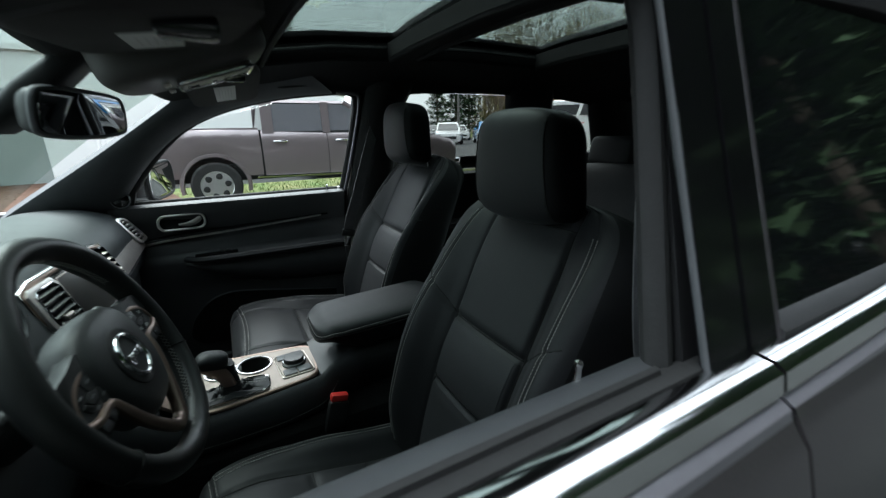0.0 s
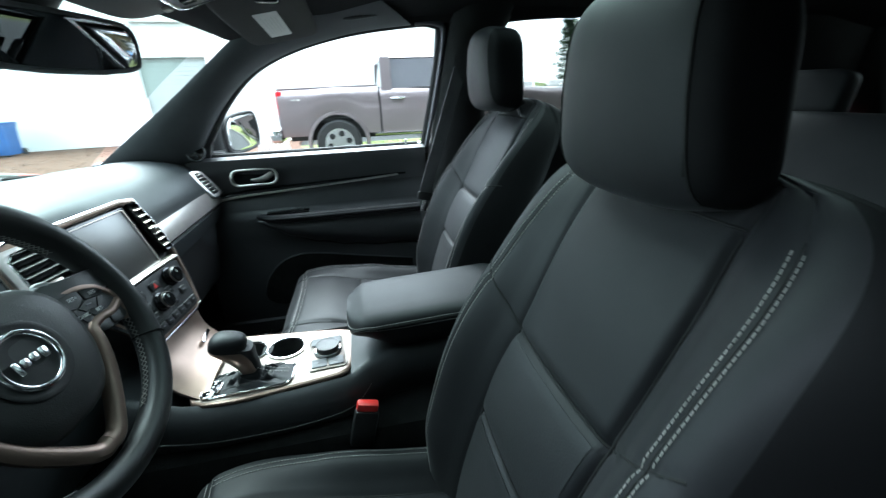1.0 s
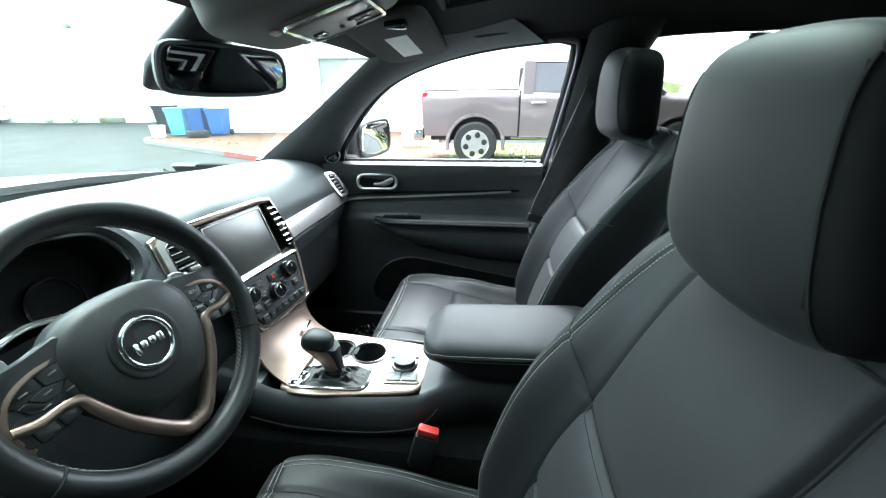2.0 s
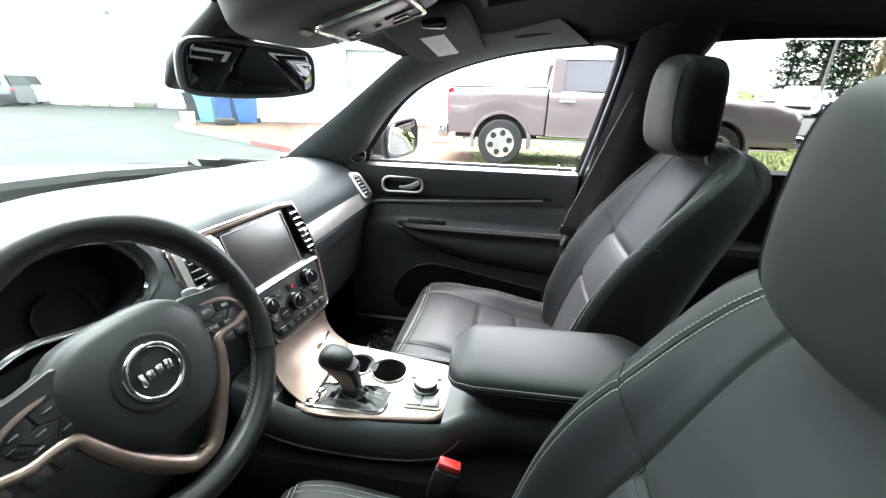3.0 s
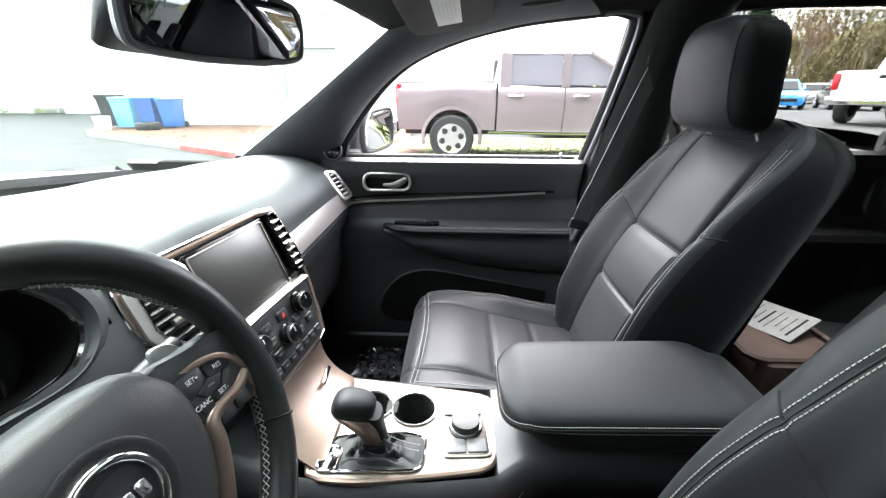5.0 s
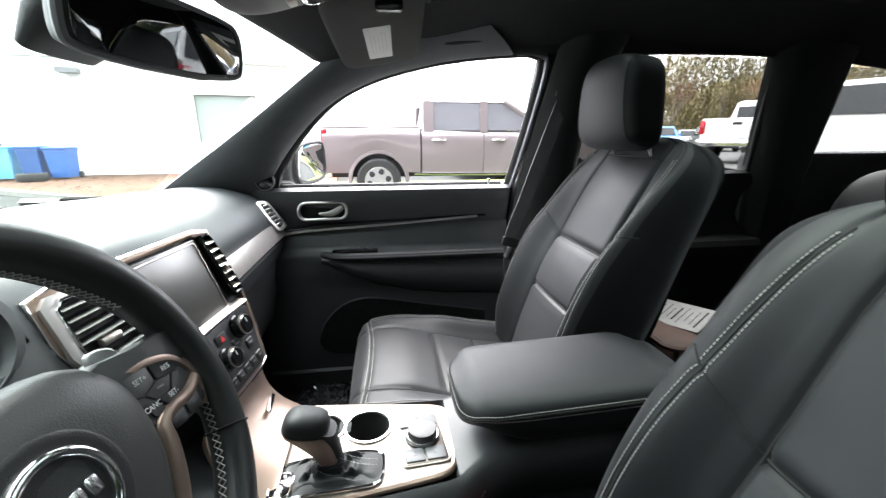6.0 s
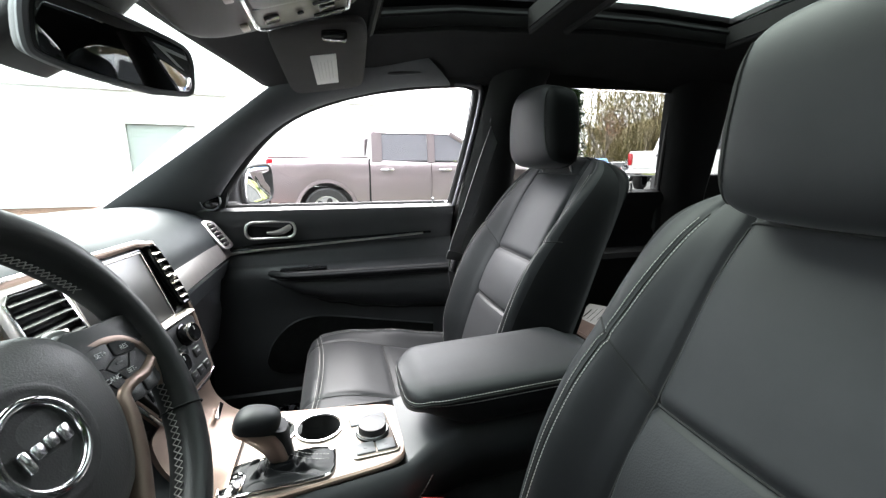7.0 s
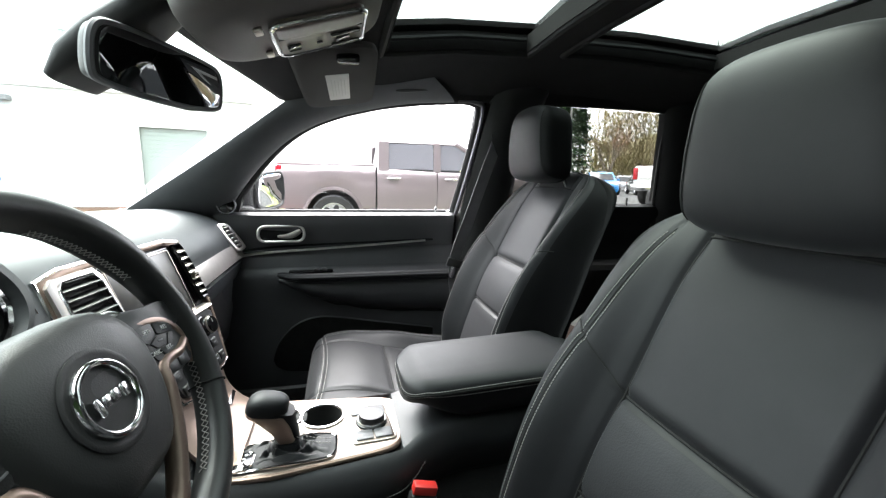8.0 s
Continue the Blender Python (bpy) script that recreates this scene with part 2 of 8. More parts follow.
def plate(bm, outline, m, thick, bevel=0.002):
    """A plate from a flat outline (x, y), raised thick along z, with an eased upper edge, at the pose m."""
    pts = [Vector((p[0], p[1])) for p in outline]
    c = sum(pts, Vector((0, 0))) / len(pts)
    size = max((p - c).length for p in pts)
    k = 1 - bevel / size
    ring = lambda f, z: [m @ Vector((*(c + (p - c) * f), z)) for p in pts]
    loft(bm, [ring(1, 0), ring(1, thick - bevel), ring((1 + k) / 2, thick - bevel * 0.3), ring(k, thick)])


def frame_plate(bm, outer, inner, m, thick):
    """A ring-shaped plate between two outlines of equally many points."""
    o = [m @ Vector((*p, 0)) for p in outer]
    o2 = [m @ Vector((*p, thick)) for p in outer]
    i2 = [m @ Vector((*p, thick)) for p in inner]
    i1 = [m @ Vector((*p, 0)) for p in inner]
    mid = [m @ Vector(((a[0] + b[0]) / 2, (a[1] + b[1]) / 2, thick * 1.15)) for a, b in zip(outer, inner)]
    loft(bm, [o, o2, mid, i2, i1, o], cap=False)
    bmesh.ops.remove_doubles(bm, verts=bm.verts[:], dist=1e-6)


def lathe(bm, profile, m, n=24):
    """Turns (radius, height) pairs round z at the pose m."""
    loft(bm, [[m @ Vector((r * math.cos(2 * math.pi * i / n), r * math.sin(2 * math.pi * i / n), z)) for i in range(n)] for r, z in profile], cap=False)


def basis(o, x, y):
    """A pose with its origin at o, its x axis along x and its y axis nearest to y."""
    ex = Vector(x).normalized()
    ez = ex.cross(Vector(y)).normalized()
    ey = ez.cross(ex)
    return Matrix(((ex.x, ey.x, ez.x, o[0]), (ex.y, ey.y, ez.y, o[1]), (ex.z, ey.z, ez.z, o[2]), (0, 0, 0, 1)))


def stitches(bm, pts, step=0.006, length=0.004, r=0.0007, lift=(0, 0, 0)):
    """A row of thread stitches along pts."""
    p = [Vector(q) + Vector(lift) for q in pts]
    acc, nxt = 0.0, 0.0
    for a, b in zip(p, p[1:]):
        d = (b - a).length
        if d < 1e-9:
            continue
        e = (b - a) / d
        while nxt < acc + d:
            s = a + e * (nxt - acc)
            q = s + e * length
            side = e.orthogonal().normalized() * r
            up = e.cross(side).normalized() * r
            vs = [bm.verts.new(x) for x in (s + side, s + up, s - side, s - up, q + side, q + up, q - side, q - up)]
            for i in range(4):
                j = (i + 1) % 4
                bm.faces.new((vs[i], vs[j], vs[4 + j], vs[4 + i]))
            bm.faces.new(vs[3::-1])
            bm.faces.new(vs[4:])
            nxt += step
        acc += d


def words(name, text, size, m, material, parent, depth=0.0006):
    """Raised lettering in the built-in font, as a mesh."""
    cu = bpy.data.curves.new(name, "FONT")
    cu.body, cu.size, cu.extrude, cu.align_x, cu.align_y = text, size, depth, "CENTER", "CENTER"
    tmp = bpy.data.objects.new(name, cu)
    me = bpy.data.meshes.new_from_object(tmp)
    bpy.data.objects.remove(tmp)
    me.transform(m)
    me.materials.clear()
    me.materials.append(material)
    ob = new(name, me)
    ob.parent = parent
    return ob


def gauss(x, s):
    return math.exp(-(x / s) ** 2)


def ease(a, b, x):
    t = min(1, max(0, (x - a) / (b - a)))
    return t * t * (3 - 2 * t)


def lerp_table(table, x):
    """Values between (x, value) rows."""
    if x <= table[0][0]:
        return table[0][1]
    for (a, va), (b, vb) in zip(table, table[1:]):
        if x <= b:
            f = (x - a) / (b - a)
            f = f * f * (3 - 2 * f)
            return va + (vb - va) * f
    return table[-1][1]


def curve_table(table, x):
    """Values on a smooth curve through (x, value) rows, with no overshoot."""
    if x <= table[0][0]:
        return table[0][1]
    if x >= table[-1][0]:
        return table[-1][1]
    n = len(table)
    i = max(k for k in range(n - 1) if table[k][0] <= x)
    step = [(table[k + 1][1] - table[k][1]) / (table[k + 1][0] - table[k][0]) for k in range(n - 1)]

    def slope(k):
        if k in (0, n - 1):
            return step[min(k, n - 2)]
        a, b = step[k - 1], step[k]
        return 2 * a * b / (a + b) if a * b > 0 else 0.0
    h = table[i + 1][0] - table[i][0]
    u = (x - table[i][0]) / h
    return ((1 + 2 * u) * (1 - u) ** 2 * table[i][1] + u * (1 - u) ** 2 * h * slope(i)
            + u * u * (3 - 2 * u) * table[i + 1][1] + u * u * (u - 1) * h * slope(i + 1))


def superbox(bm, m, half, e1=0.35, e2=0.35, nu=40, nv=24, warp=None):
    """A puffed, round-edged block: a superellipsoid with the given half sizes at the pose m."""
    def sp(c, e):
        return math.copysign(abs(c) ** e, c)
    rings = []
    for j in range(1, nv):
        b = -math.pi / 2 + math.pi * j / nv
        ring = []
        for i in range(nu):
            a = 2 * math.pi * i / nu
            p = Vector((half[0] * sp(math.cos(b), e1) * sp(math.cos(a), e2), half[1] * sp(math.cos(b), e1) * sp(math.sin(a), e2), half[2] * sp(math.sin(b), e1)))
            ring.append(m @ (warp(p) if warp else p))
        rings.append(ring)
    loft(bm, rings)


# ---- car shell: floor, roof, pillars, glass ----
def side_point(s, x, y, z):
    """A place on the passenger's side (s = 1) or its counterpart on the driver's (s = -1)."""
    return Vector((x, y, z)) if s > 0 else Vector((x - 0.10, -y, z))


def pane_y(z):
    return 0.80 - (z - 1.10) * 0.325


bm = bm_new()
box(bm, (0.9, 0, 0.36), (3.4, 1.56, 0.06), bevel=0.01)
floor = tagged(part("floor", bm, CARPET), "black carpeted car floor", "floor", kind="structure")
bm = bm_new()
box(bm, (0.16, 0.0, 0.52), (1.7, 0.26, 0.28), bevel=0.05)
tagged(part("floor_tunnel", bm, CARPET), "black carpeted transmission tunnel", "floor", kind="structure")
bm = bm_new()
sheet(bm, [[(-0.62, y, 0.39), (-0.70, y, 0.5), (-0.74, y, 0.7), (-0.72, y, 1.0)] for y in (-0.78, 0, 0.78)], 0.02)
tagged(part("wall_firewall", bm, CARPET), "black carpeted firewall of the footwell", "wall", kind="structure")

for s in (-1, 1):
    bm = bm_new()
    box(bm, (-0.45, s * 0.80, 0.72), (0.62, 0.04, 0.76), bevel=0.01)
    tagged(part("wall_kick_panel", bm, CARPET), "black kick panel of the footwell", "wall", kind="structure")

ROOF_Z = [(-0.05, 1.515), (0.25, 1.565), (0.6, 1.60), (1.0, 1.62), (1.5, 1.61), (2.2, 1.57), (2.7, 1.50)]


def roof_x(x, y):
    """The front edge bows back towards the sides, along the top of the windscreen."""
    return x + 0.13 * (y / 0.66) ** 2 * (1 - ease(-0.05, 0.45, x))


def roof_z(x, y):
    e = abs(y) / 0.66
    return lerp_table(ROOF_Z, x) - 0.085 * e ** 4


# headliner with the two openings of the glass roof
OPEN = [(0.335, 0.725), (0.855, 1.37)]
HALF = 0.375
xs = sorted({-0.02, 0.08, 0.18, 0.27, 0.335, 0.43, 0.53, 0.63, 0.725, 0.79, 0.855, 0.95, 1.05, 1.15, 1.26, 1.37, 1.6, 1.9, 2.2, 2.5, 2.7})
ys = [-0.66, -0.63, -0.58, -0.52, -0.45, -HALF, -0.19, 0, 0.19, HALF, 0.45, 0.52, 0.58, 0.63, 0.66]
bm = bm_new()
low = {(x, y): bm.verts.new((roof_x(x, y), y, roof_z(roof_x(x, y), y))) for x in xs for y in ys}
top = {(x, y): bm.verts.new((roof_x(x, y), y, roof_z(roof_x(x, y), y) + 0.045)) for x in xs for y in ys}


def is_open(x0, x1, y0, y1):
    return any(a - 1e-6 <= x0 and x1 <= b + 1e-6 for a, b in OPEN) and -HALF - 1e-6 <= y0 and y1 <= HALF + 1e-6


solid = {(i, j) for i in range(len(xs) - 1) for j in range(len(ys) - 1) if not is_open(xs[i], xs[i + 1], ys[j], ys[j + 1])}
for i, j in solid:
    c = [(xs[i], ys[j]), (xs[i + 1], ys[j]), (xs[i + 1], ys[j + 1]), (xs[i], ys[j + 1])]
    bm.faces.new([low[k] for k in c][::-1])
    bm.faces.new([top[k] for k in c])
    for (a, b), (di, dj) in (((0, 1), (0, -1)), ((1, 2), (1, 0)), ((2, 3), (0, 1)), ((3, 0), (-1, 0))):
        if (i + di, j + dj) not in solid:
            bm.faces.new((low[c[a]], low[c[b]], top[c[b]], top[c[a]]))
ceiling = tagged(part("ceiling", bm, HEADLINER), "black cloth headliner with two glass roof openings", "ceiling", kind="structure")
# roof skin over it, and the dark glass panels
bm = bm_new()
for x0, x1 in ((-0.05, 0.30), (0.755, 0.825), (1.40, 2.72)):
    sheet(bm, [[(roof_x(x, y), y, roof_z(roof_x(x, y), y * 0.95) + 0.085) for y in (-0.68, -0.5, -0.25, 0, 0.25, 0.5, 0.68)] for x in (x0, (x0 + x1) / 2, x1)], 0.015)
for s in (-1, 1):
    sheet(bm, [[(x, s * y, roof_z(x, y * 0.95) + 0.0845) for y in (0.40, 0.5, 0.60, 0.68)] for x in (0.29, 0.5, 0.8, 1.1, 1.41)], 0.015)
tagged(part("roof", bm, OWN_PAINT), "dark grey painted metal car roof", "roof", kind="structure")
for k, (x0, x1) in enumerate(OPEN):
    w = tagged(thing("roof_window", "tinted glass panel of the panoramic roof", "roof window", "glass roof panels", "structure"))
    bm = bm_new()
    sheet(bm, [[(x, y, roof_z(x, 0) + 0.072 - 0.04 * (y / 0.6) ** 2) for y in (-0.41, -0.2, 0, 0.2, 0.41)] for x in (x0 - 0.03, (x0 + x1) / 2, x1 + 0.03)], 0.005)
    part("pane", bm, ROOF_GLASS, w, "green-grey tinted roof glass")
    bm = bm_new()
    z0 = lambda x, y: roof_z(x, y) + 0.012
    o = [(x0 - 0.012, -HALF - 0.012), (x1 + 0.012, -HALF - 0.012), (x1 + 0.012, HALF + 0.012), (x0 - 0.012, HALF + 0.012)]
    for a, b in zip(o, o[1:] + o[:1]):
        tube(bm, [(a[0] + (b[0] - a[0]) * f, a[1] + (b[1] - a[1]) * f, roof_z(a[0] + (b[0] - a[0]) * f, a[1] + (b[1] - a[1]) * f) - 0.002) for f in (0, 0.25, 0.5, 0.75, 1)], 0.009, 8)
    part("seal", bm, RUBBER, w, "black rubber roof seal")
    for s in (-1, 1):
        bm = bm_new()
        tube(bm, [(x, s * (HALF - 0.012), roof_z(x, HALF) + 0.028) for x in (x0 + 0.01, (x0 + x1) / 2, x1 - 0.01)], 0.007, 6)
        part("guide_rail", bm, PLASTIC, w, "dark guide rail")

# pillars and window frames, both sides
A_DOOR = [(-0.20, 0.815, 1.06), (-0.173, 0.803, 1.10), (-0.048, 0.748, 1.262), (0.073, 0.712, 1.371), (0.20, 0.690, 1.432), (0.32, 0.680, 1.466), (0.45, 0.674, 1.490), (0.60, 0.669, 1.505)]
A_SCREEN = [(-0.52, 0.765, 1.06), (-0.466, 0.75, 1.112), (-0.203, 0.680, 1.283), (-0.06, 0.638, 1.380), (0.075, 0.60, 1.474), (0.16, 0.57, 1.525), (0.30, 0.54, 1.565), (0.45, 0.53, 1.58)]
for s, tag in ((1, "passenger's"), (-1, "driver's")):
    n = 28
    d, w = smooth_line(A_DOOR, n), smooth_line(A_SCREEN, n)
    bm = bm_new()
    rings = []
    for p, q in zip(d, w):
        inn_ = Vector((0.55, -0.76, -0.34))
        q2 = q + inn_ * 0.006
        out_p, out_q = p + Vector((0.0, 0.05, 0.03)), q + Vector((0.004, 0.07, 0.02))
        if out_q.y < out_p.y - 0.2:
            out_q.y = out_p.y - 0.2
        pts = [p, p.lerp(q, 0.06) + inn_ * 0.012, p.lerp(q, 0.2) + inn_ * 0.022, p.lerp(q, 0.45) + inn_ * 0.028, p.lerp(q, 0.72) + inn_ * 0.026, p.lerp(q, 0.92) + inn_ * 0.018, q2, out_q, out_p]
        rings.append([side_point(s, *v) for v in pts])
    loft(bm, rings)
    tagged(part("pillar_front", bm, PILLAR), "dark grey windscreen pillar on the %s side" % tag, "pillar", "pillars", "structure")
    # centre pillar
    bm = bm_new()
    rings = []
    for z in (0.4, 0.8, 1.0, 1.12, 1.25, 1.38, 1.48, 1.54, 1.60):
        x0 = 0.632 + (z - 1.12) * 0.16 if z > 1.0 else 0.62
        x1 = 0.875 + (max(z, 1.4) - 1.4) * 0.5
        y = pane_y(z) if z > 1.1 else 0.80
        rings.append([side_point(s, *p) for p in ((x0 + 0.03, y + 0.02, z), (x0 + 0.035, y - 0.02, z), (x0 + 0.07, y - 0.05, z), ((x0 + x1) / 2 + 0.02, y - 0.062, z), (x1 - 0.03, y - 0.045, z), (x1, y - 0.01, z), (x1, y + 0.02, z))])
    loft(bm, rings)
    tagged(part("pillar_centre", bm, PLASTIC), "dark trimmed centre pillar on the %s side" % tag, "pillar", "pillars", "structure")
    # rear pillar between rear door and quarter window, and the tail pillar
    for nm, xa, xb, slope in (("pillar_rear", 1.56, 1.80, -0.27), ("pillar_tail", 2.25, 2.62, -0.6)):
        bm = bm_new()
        rings = []
        for z in (0.4, 0.9, 1.13, 1.3, 1.45, 1.52, 1.60):
            k = (max(z, 1.13) - 1.13) * slope
            y = pane_y(z) if z > 1.1 else 0.80
            rings.append([side_point(s, *p) for p in ((xa + k, y + 0.02, z), (xa + k + 0.01, y - 0.02, z), (xa + k + 0.06, y - 0.06, z), (xb + k * 0.6 - 0.05, y - 0.06, z), (xb + k * 0.6, y - 0.02, z), (xb + k * 0.6, y + 0.02, z))])
        loft(bm, rings)
        tagged(part(nm, bm, PLASTIC), "dark trimmed rear pillar on the %s side" % tag, "pillar", "pillars", "structure")
    # roof rail trim above the windows
    bm = bm_new()
    rings = []
    for x in (0.30, 0.45, 0.6, 0.8, 1.0, 1.3, 1.6, 2.0, 2.5):
        zt = lerp_table([(0.3, 1.462), (0.45, 1.488), (0.6, 1.505), (0.9, 1.517), (1.3, 1.53), (1.6, 1.52), (2.5, 1.44)], x)
        y = pane_y(zt)
        rings.append([side_point(s, *p) for p in ((x, y + 0.04, zt + 0.01), (x, y, zt), (x, y - 0.025, zt + 0.012), (x, y - 0.04, zt + 0.04), (x, y - 0.06, zt + 0.09), (x, y + 0.03, zt + 0.12))])
    loft(bm, rings)
    tagged(part("roof_rail", bm, HEADLINER), "black cloth-covered roof side rail on the %s side" % tag, "roof rail", "roof rails", "structure")

# windscreen, header and hood
bm = bm_new()
rows = []
for f in (0, 0.2, 0.4, 0.6, 0.8, 1.0):
    row = []
    for y in (-0.76, -0.5, -0.25, 0, 0.25, 0.5, 0.76):
        k = 1 - 0.2 * f
        xb, xt = -0.80 + 0.40 * (abs(y) ** 1.4), -0.03 + 0.12 * (y / 0.76) ** 2
        row.append((xb + (xt - xb) * f, y * k, 1.08 + (1.54 - 1.08) * f + 0.02 * math.sin(math.pi * f)))
    rows.append(row)
sheet(bm, rows, 0.005)
ws = thing("windscreen", "clear laminated windscreen", "windscreen", kind="structure")
part("pane", bm, SCREEN_GLASS, ws)
bm = bm_new()
sheet(bm, [[(-0.83 + 0.40 * abs(y) ** 1.4 + dx, y, z) for y in (-0.78, -0.5, -0.25, 0, 0.25, 0.5, 0.78)] for dx, z in ((0.13, 1.045), (0.03, 1.052), (0.0, 1.055), (-0.10, 1.05))], 0.01)
part("cowl", bm, RUBBER, ws, "black cowl strip")
bm = bm_new()
hy = [-0.62 + 1.24 * i / 24 for i in range(25)]
hx = lambda y: -0.045 + 0.12 * (y / 0.62) ** 2
sheet(bm, [[(hx(y) + dx, y, z - 0.03 * (y / 0.62) ** 4) for y in hy] for dx, z in ((-0.02, 1.528), (0.0, 1.520), (0.05, 1.528), (0.12, 1.545), (0.20, 1.562))], 0.03)
tagged(part("roof_header", bm, HEADLINER), "black cloth roof header above the windscreen", "header", kind="structure")
bm = bm_new()
sheet(bm, [[(-0.86 + 0.3 * abs(y) ** 1.4 - dx, y * (1 - 0.05 * dx), 1.085 + 0.03 * math.cos(y * 2.0) - 0.015 * dx - 0.04 * dx * dx - 0.05 * (abs(y) / 0.85) ** 4) for y in (-0.85, -0.6, -0.35, -0.15, 0, 0.15, 0.35, 0.6, 0.85)] for dx in (0.0, 0.25, 0.5, 0.75, 1.0, 1.15, 1.25)], 0.02)
tagged(part("bonnet", bm, OWN_PAINT), "dark grey metallic car bonnet", "bonnet", kind="structure")

# tailgate: glass above, trim below
bm = bm_new()
sheet(bm, [[(x, y, z) for y in (-0.62, -0.3, 0, 0.3, 0.62)] for x, z in ((2.72, 1.05), (2.60, 1.3), (2.48, 1.52))], 0.005)
tg = thing("window_tail", "tinted tailgate window", "window", kind="structure")
part("pane", bm, TINT, tg)
bm = bm_new()
box(bm, (2.72, 0, 0.72), (0.06, 1.5, 0.70), bevel=0.02)
part("lower_trim", bm, PLASTIC, tg)
for s in (-1, 1):
    bm = bm_new()
    box(bm, (2.60, s * 0.67, 1.28), (0.10, 0.14, 0.62), (0, -24, 0), bevel=0.02)
    part("side_trim", bm, PLASTIC, tg)


# ---- doors ----
def door_section(x):
    """Inner door card from the sill down, as (y, z); the pad swells between its ends."""
    k = ease(-0.04, 0.10, x)
    tilt = 0.018 * (x - 0.2)
    return [(0.835, 1.10), (0.812, 1.116), (0.785, 1.118), (0.770, 1.108), (0.766, 1.085 + tilt), (0.778, 1.055 + tilt), (0.792, 1.02 + tilt), (0.796, 0.985 + tilt),
            (0.785, 0.972 + tilt), (0.778, 0.955), (0.775, 0.925), (0.770 - 0.006 * k, 0.912), (0.760 - 0.016 * k, 0.900), (0.757 - 0.024 * k, 0.882), (0.757 - 0.022 * k, 0.864),
            (0.757 - 0.014 * k, 0.838), (0.762 - 0.005 * k, 0.80), (0.764, 0.765), (0.760, 0.70), (0.752, 0.60), (0.748, 0.50), (0.765, 0.42), (0.84, 0.40)]


def front_door(s, label):
    d = thing("front_door", label, "car door")
    P = lambda x, y, z: side_point(s, x, y, z)
    bm = bm_new()
    rings = []
    for x in [-0.20 + 0.84 * i / 36 for i in range(37)]:
        rings.append([P(x, y, z) for y, z in door_section(x)])
    loft(bm, rings)
    for f_ in bm.faces:
        if f_.calc_center_median().z < 0.93:
            f_.material_index = 1
    card = part("door_card", bm, DOOR_SKIN, d, "black soft-touch door card with a darker lower half")
    card.data.materials.append(CONSOLE)
    # rolled armrest ledge and the padded, stitched panel that hangs below it
    bm = bm_new()
    top = [(x, 0.738 - 0.012 * ease(0.0, 0.15, x) + 0.03 * (1 - ease(-0.0, 0.06, x)), 0.893) for x in [0.0 + 0.62 * i / 28 for i in range(29)]]
    tube(bm, [P(*p) for p in top], 0.014, 10, flat=1.0)
    pad = part("armrest_ledge", bm, LEATHER, d, "black leather armrest ledge")
    LOW = [(0.0, 0.866), (0.05, 0.836), (0.12, 0.806), (0.21, 0.780), (0.32, 0.757), (0.45, 0.742), (0.62, 0.732)]

    def lens(x, f):
        zt, zb = 0.886, lerp_table(LOW, x)
        k = 0.35 + 0.65 * ease(0.0, 0.12, x)
        return (x, 0.758 - k * (0.034 * math.sin(math.pi * f) ** 0.55 + 0.010 * (1 - f)) + 0.006 * f, zt + (zb - zt) * f)
    xs_ = [0.0 + 0.62 * i / 40 for i in range(41)]
    bm = bm_new()
    rows = [[P(*lens(x, j / 14)) for j in range(15)] for x in xs_]
    sheet(bm, rows if s < 0 else rows[::-1], 0.006)
    pad = part("armrest_pad", bm, CONSOLE, d, "black padded armrest panel")
    bm = bm_new()
    tube(bm, [P(lens(x, 1)[0], lens(x, 1)[1] - 0.004, lens(x, 1)[2] - 0.002) for x in xs_], 0.0030, 6)
    part("seam", bm, SEAM, pad)
    for dz, r_ in ((0.0, 0.0052), (-0.013, 0.0046)):
        bm = bm_new()
        tube(bm, [P(x, y - 0.0125 + 0.5 * abs(dz), z + dz) for x, y, z in top[1:]], r_, 8)
        part("piping", bm, LEATHER, pad, "rolled leather piping")
    bm = bm_new()
    for f in (0.10, 0.19):
        stitches(bm, [P(lens(x, f)[0], lens(x, f)[1] - 0.0012, lens(x, f)[2]) for x in xs_[1:]], 0.006, 0.004, 0.0005)
    tagged(part("stitching", bm, SEAM, pad, "dark thread", recalc=False), kind="stuff")
    # chrome line, and a dark strip drawn as the shaded groove above it
    line = [(-0.19, 0.785, 0.948), (-0.14, 0.786, 0.962), (-0.05, 0.785, 0.975), (0.1, 0.785, 0.984), (0.3, 0.784, 0.996), (0.53, 0.783, 1.012)]
    bm = bm_new()
    sm = smooth_line(line, 30)
    tube(bm, [P(p.x, p.y - 0.008, p.z) for p in sm], [0.0056 - 0.0018 * i / 29 for i in range(30)], 8)
    part("chrome_line", bm, PALE_SATIN, d, "thin bright chrome line")
    bm = bm_new()
    tube(bm, [P(p.x + 0.03, p.y - 0.002, p.z + 0.020 - 0.018 * (i / 29) ** 3) for i, p in enumerate(sm)][5:], 0.0038, 8)
    part("trim_strip", bm, SHADE_BLACK, d, "dark groove strip")
    # inner handle in its satin ring
    m = basis(P(0.013, 0.776, 1.042), (1, 0.06 * s, 0.0), (0, 0.18 * s, 1))
    if s < 0:
        m = basis(P(0.013, 0.776, 1.042), (-1, 0.06, 0), (0, -0.18, 1))
    bm = bm_new()
    frame_plate(bm, [(x * 1.0, y) for x, y in round_rect(0.160, 0.062, 0.027)], round_rect(0.142, 0.046, 0.020), m, 0.012)
    ring = part("handle_ring", bm, PALE_SATIN, d, "satin metal handle surround")
    bm = bm_new()
    plate(bm, round_rect(0.144, 0.048, 0.020), m @ pose(0, 0, -0.012), 0.012)
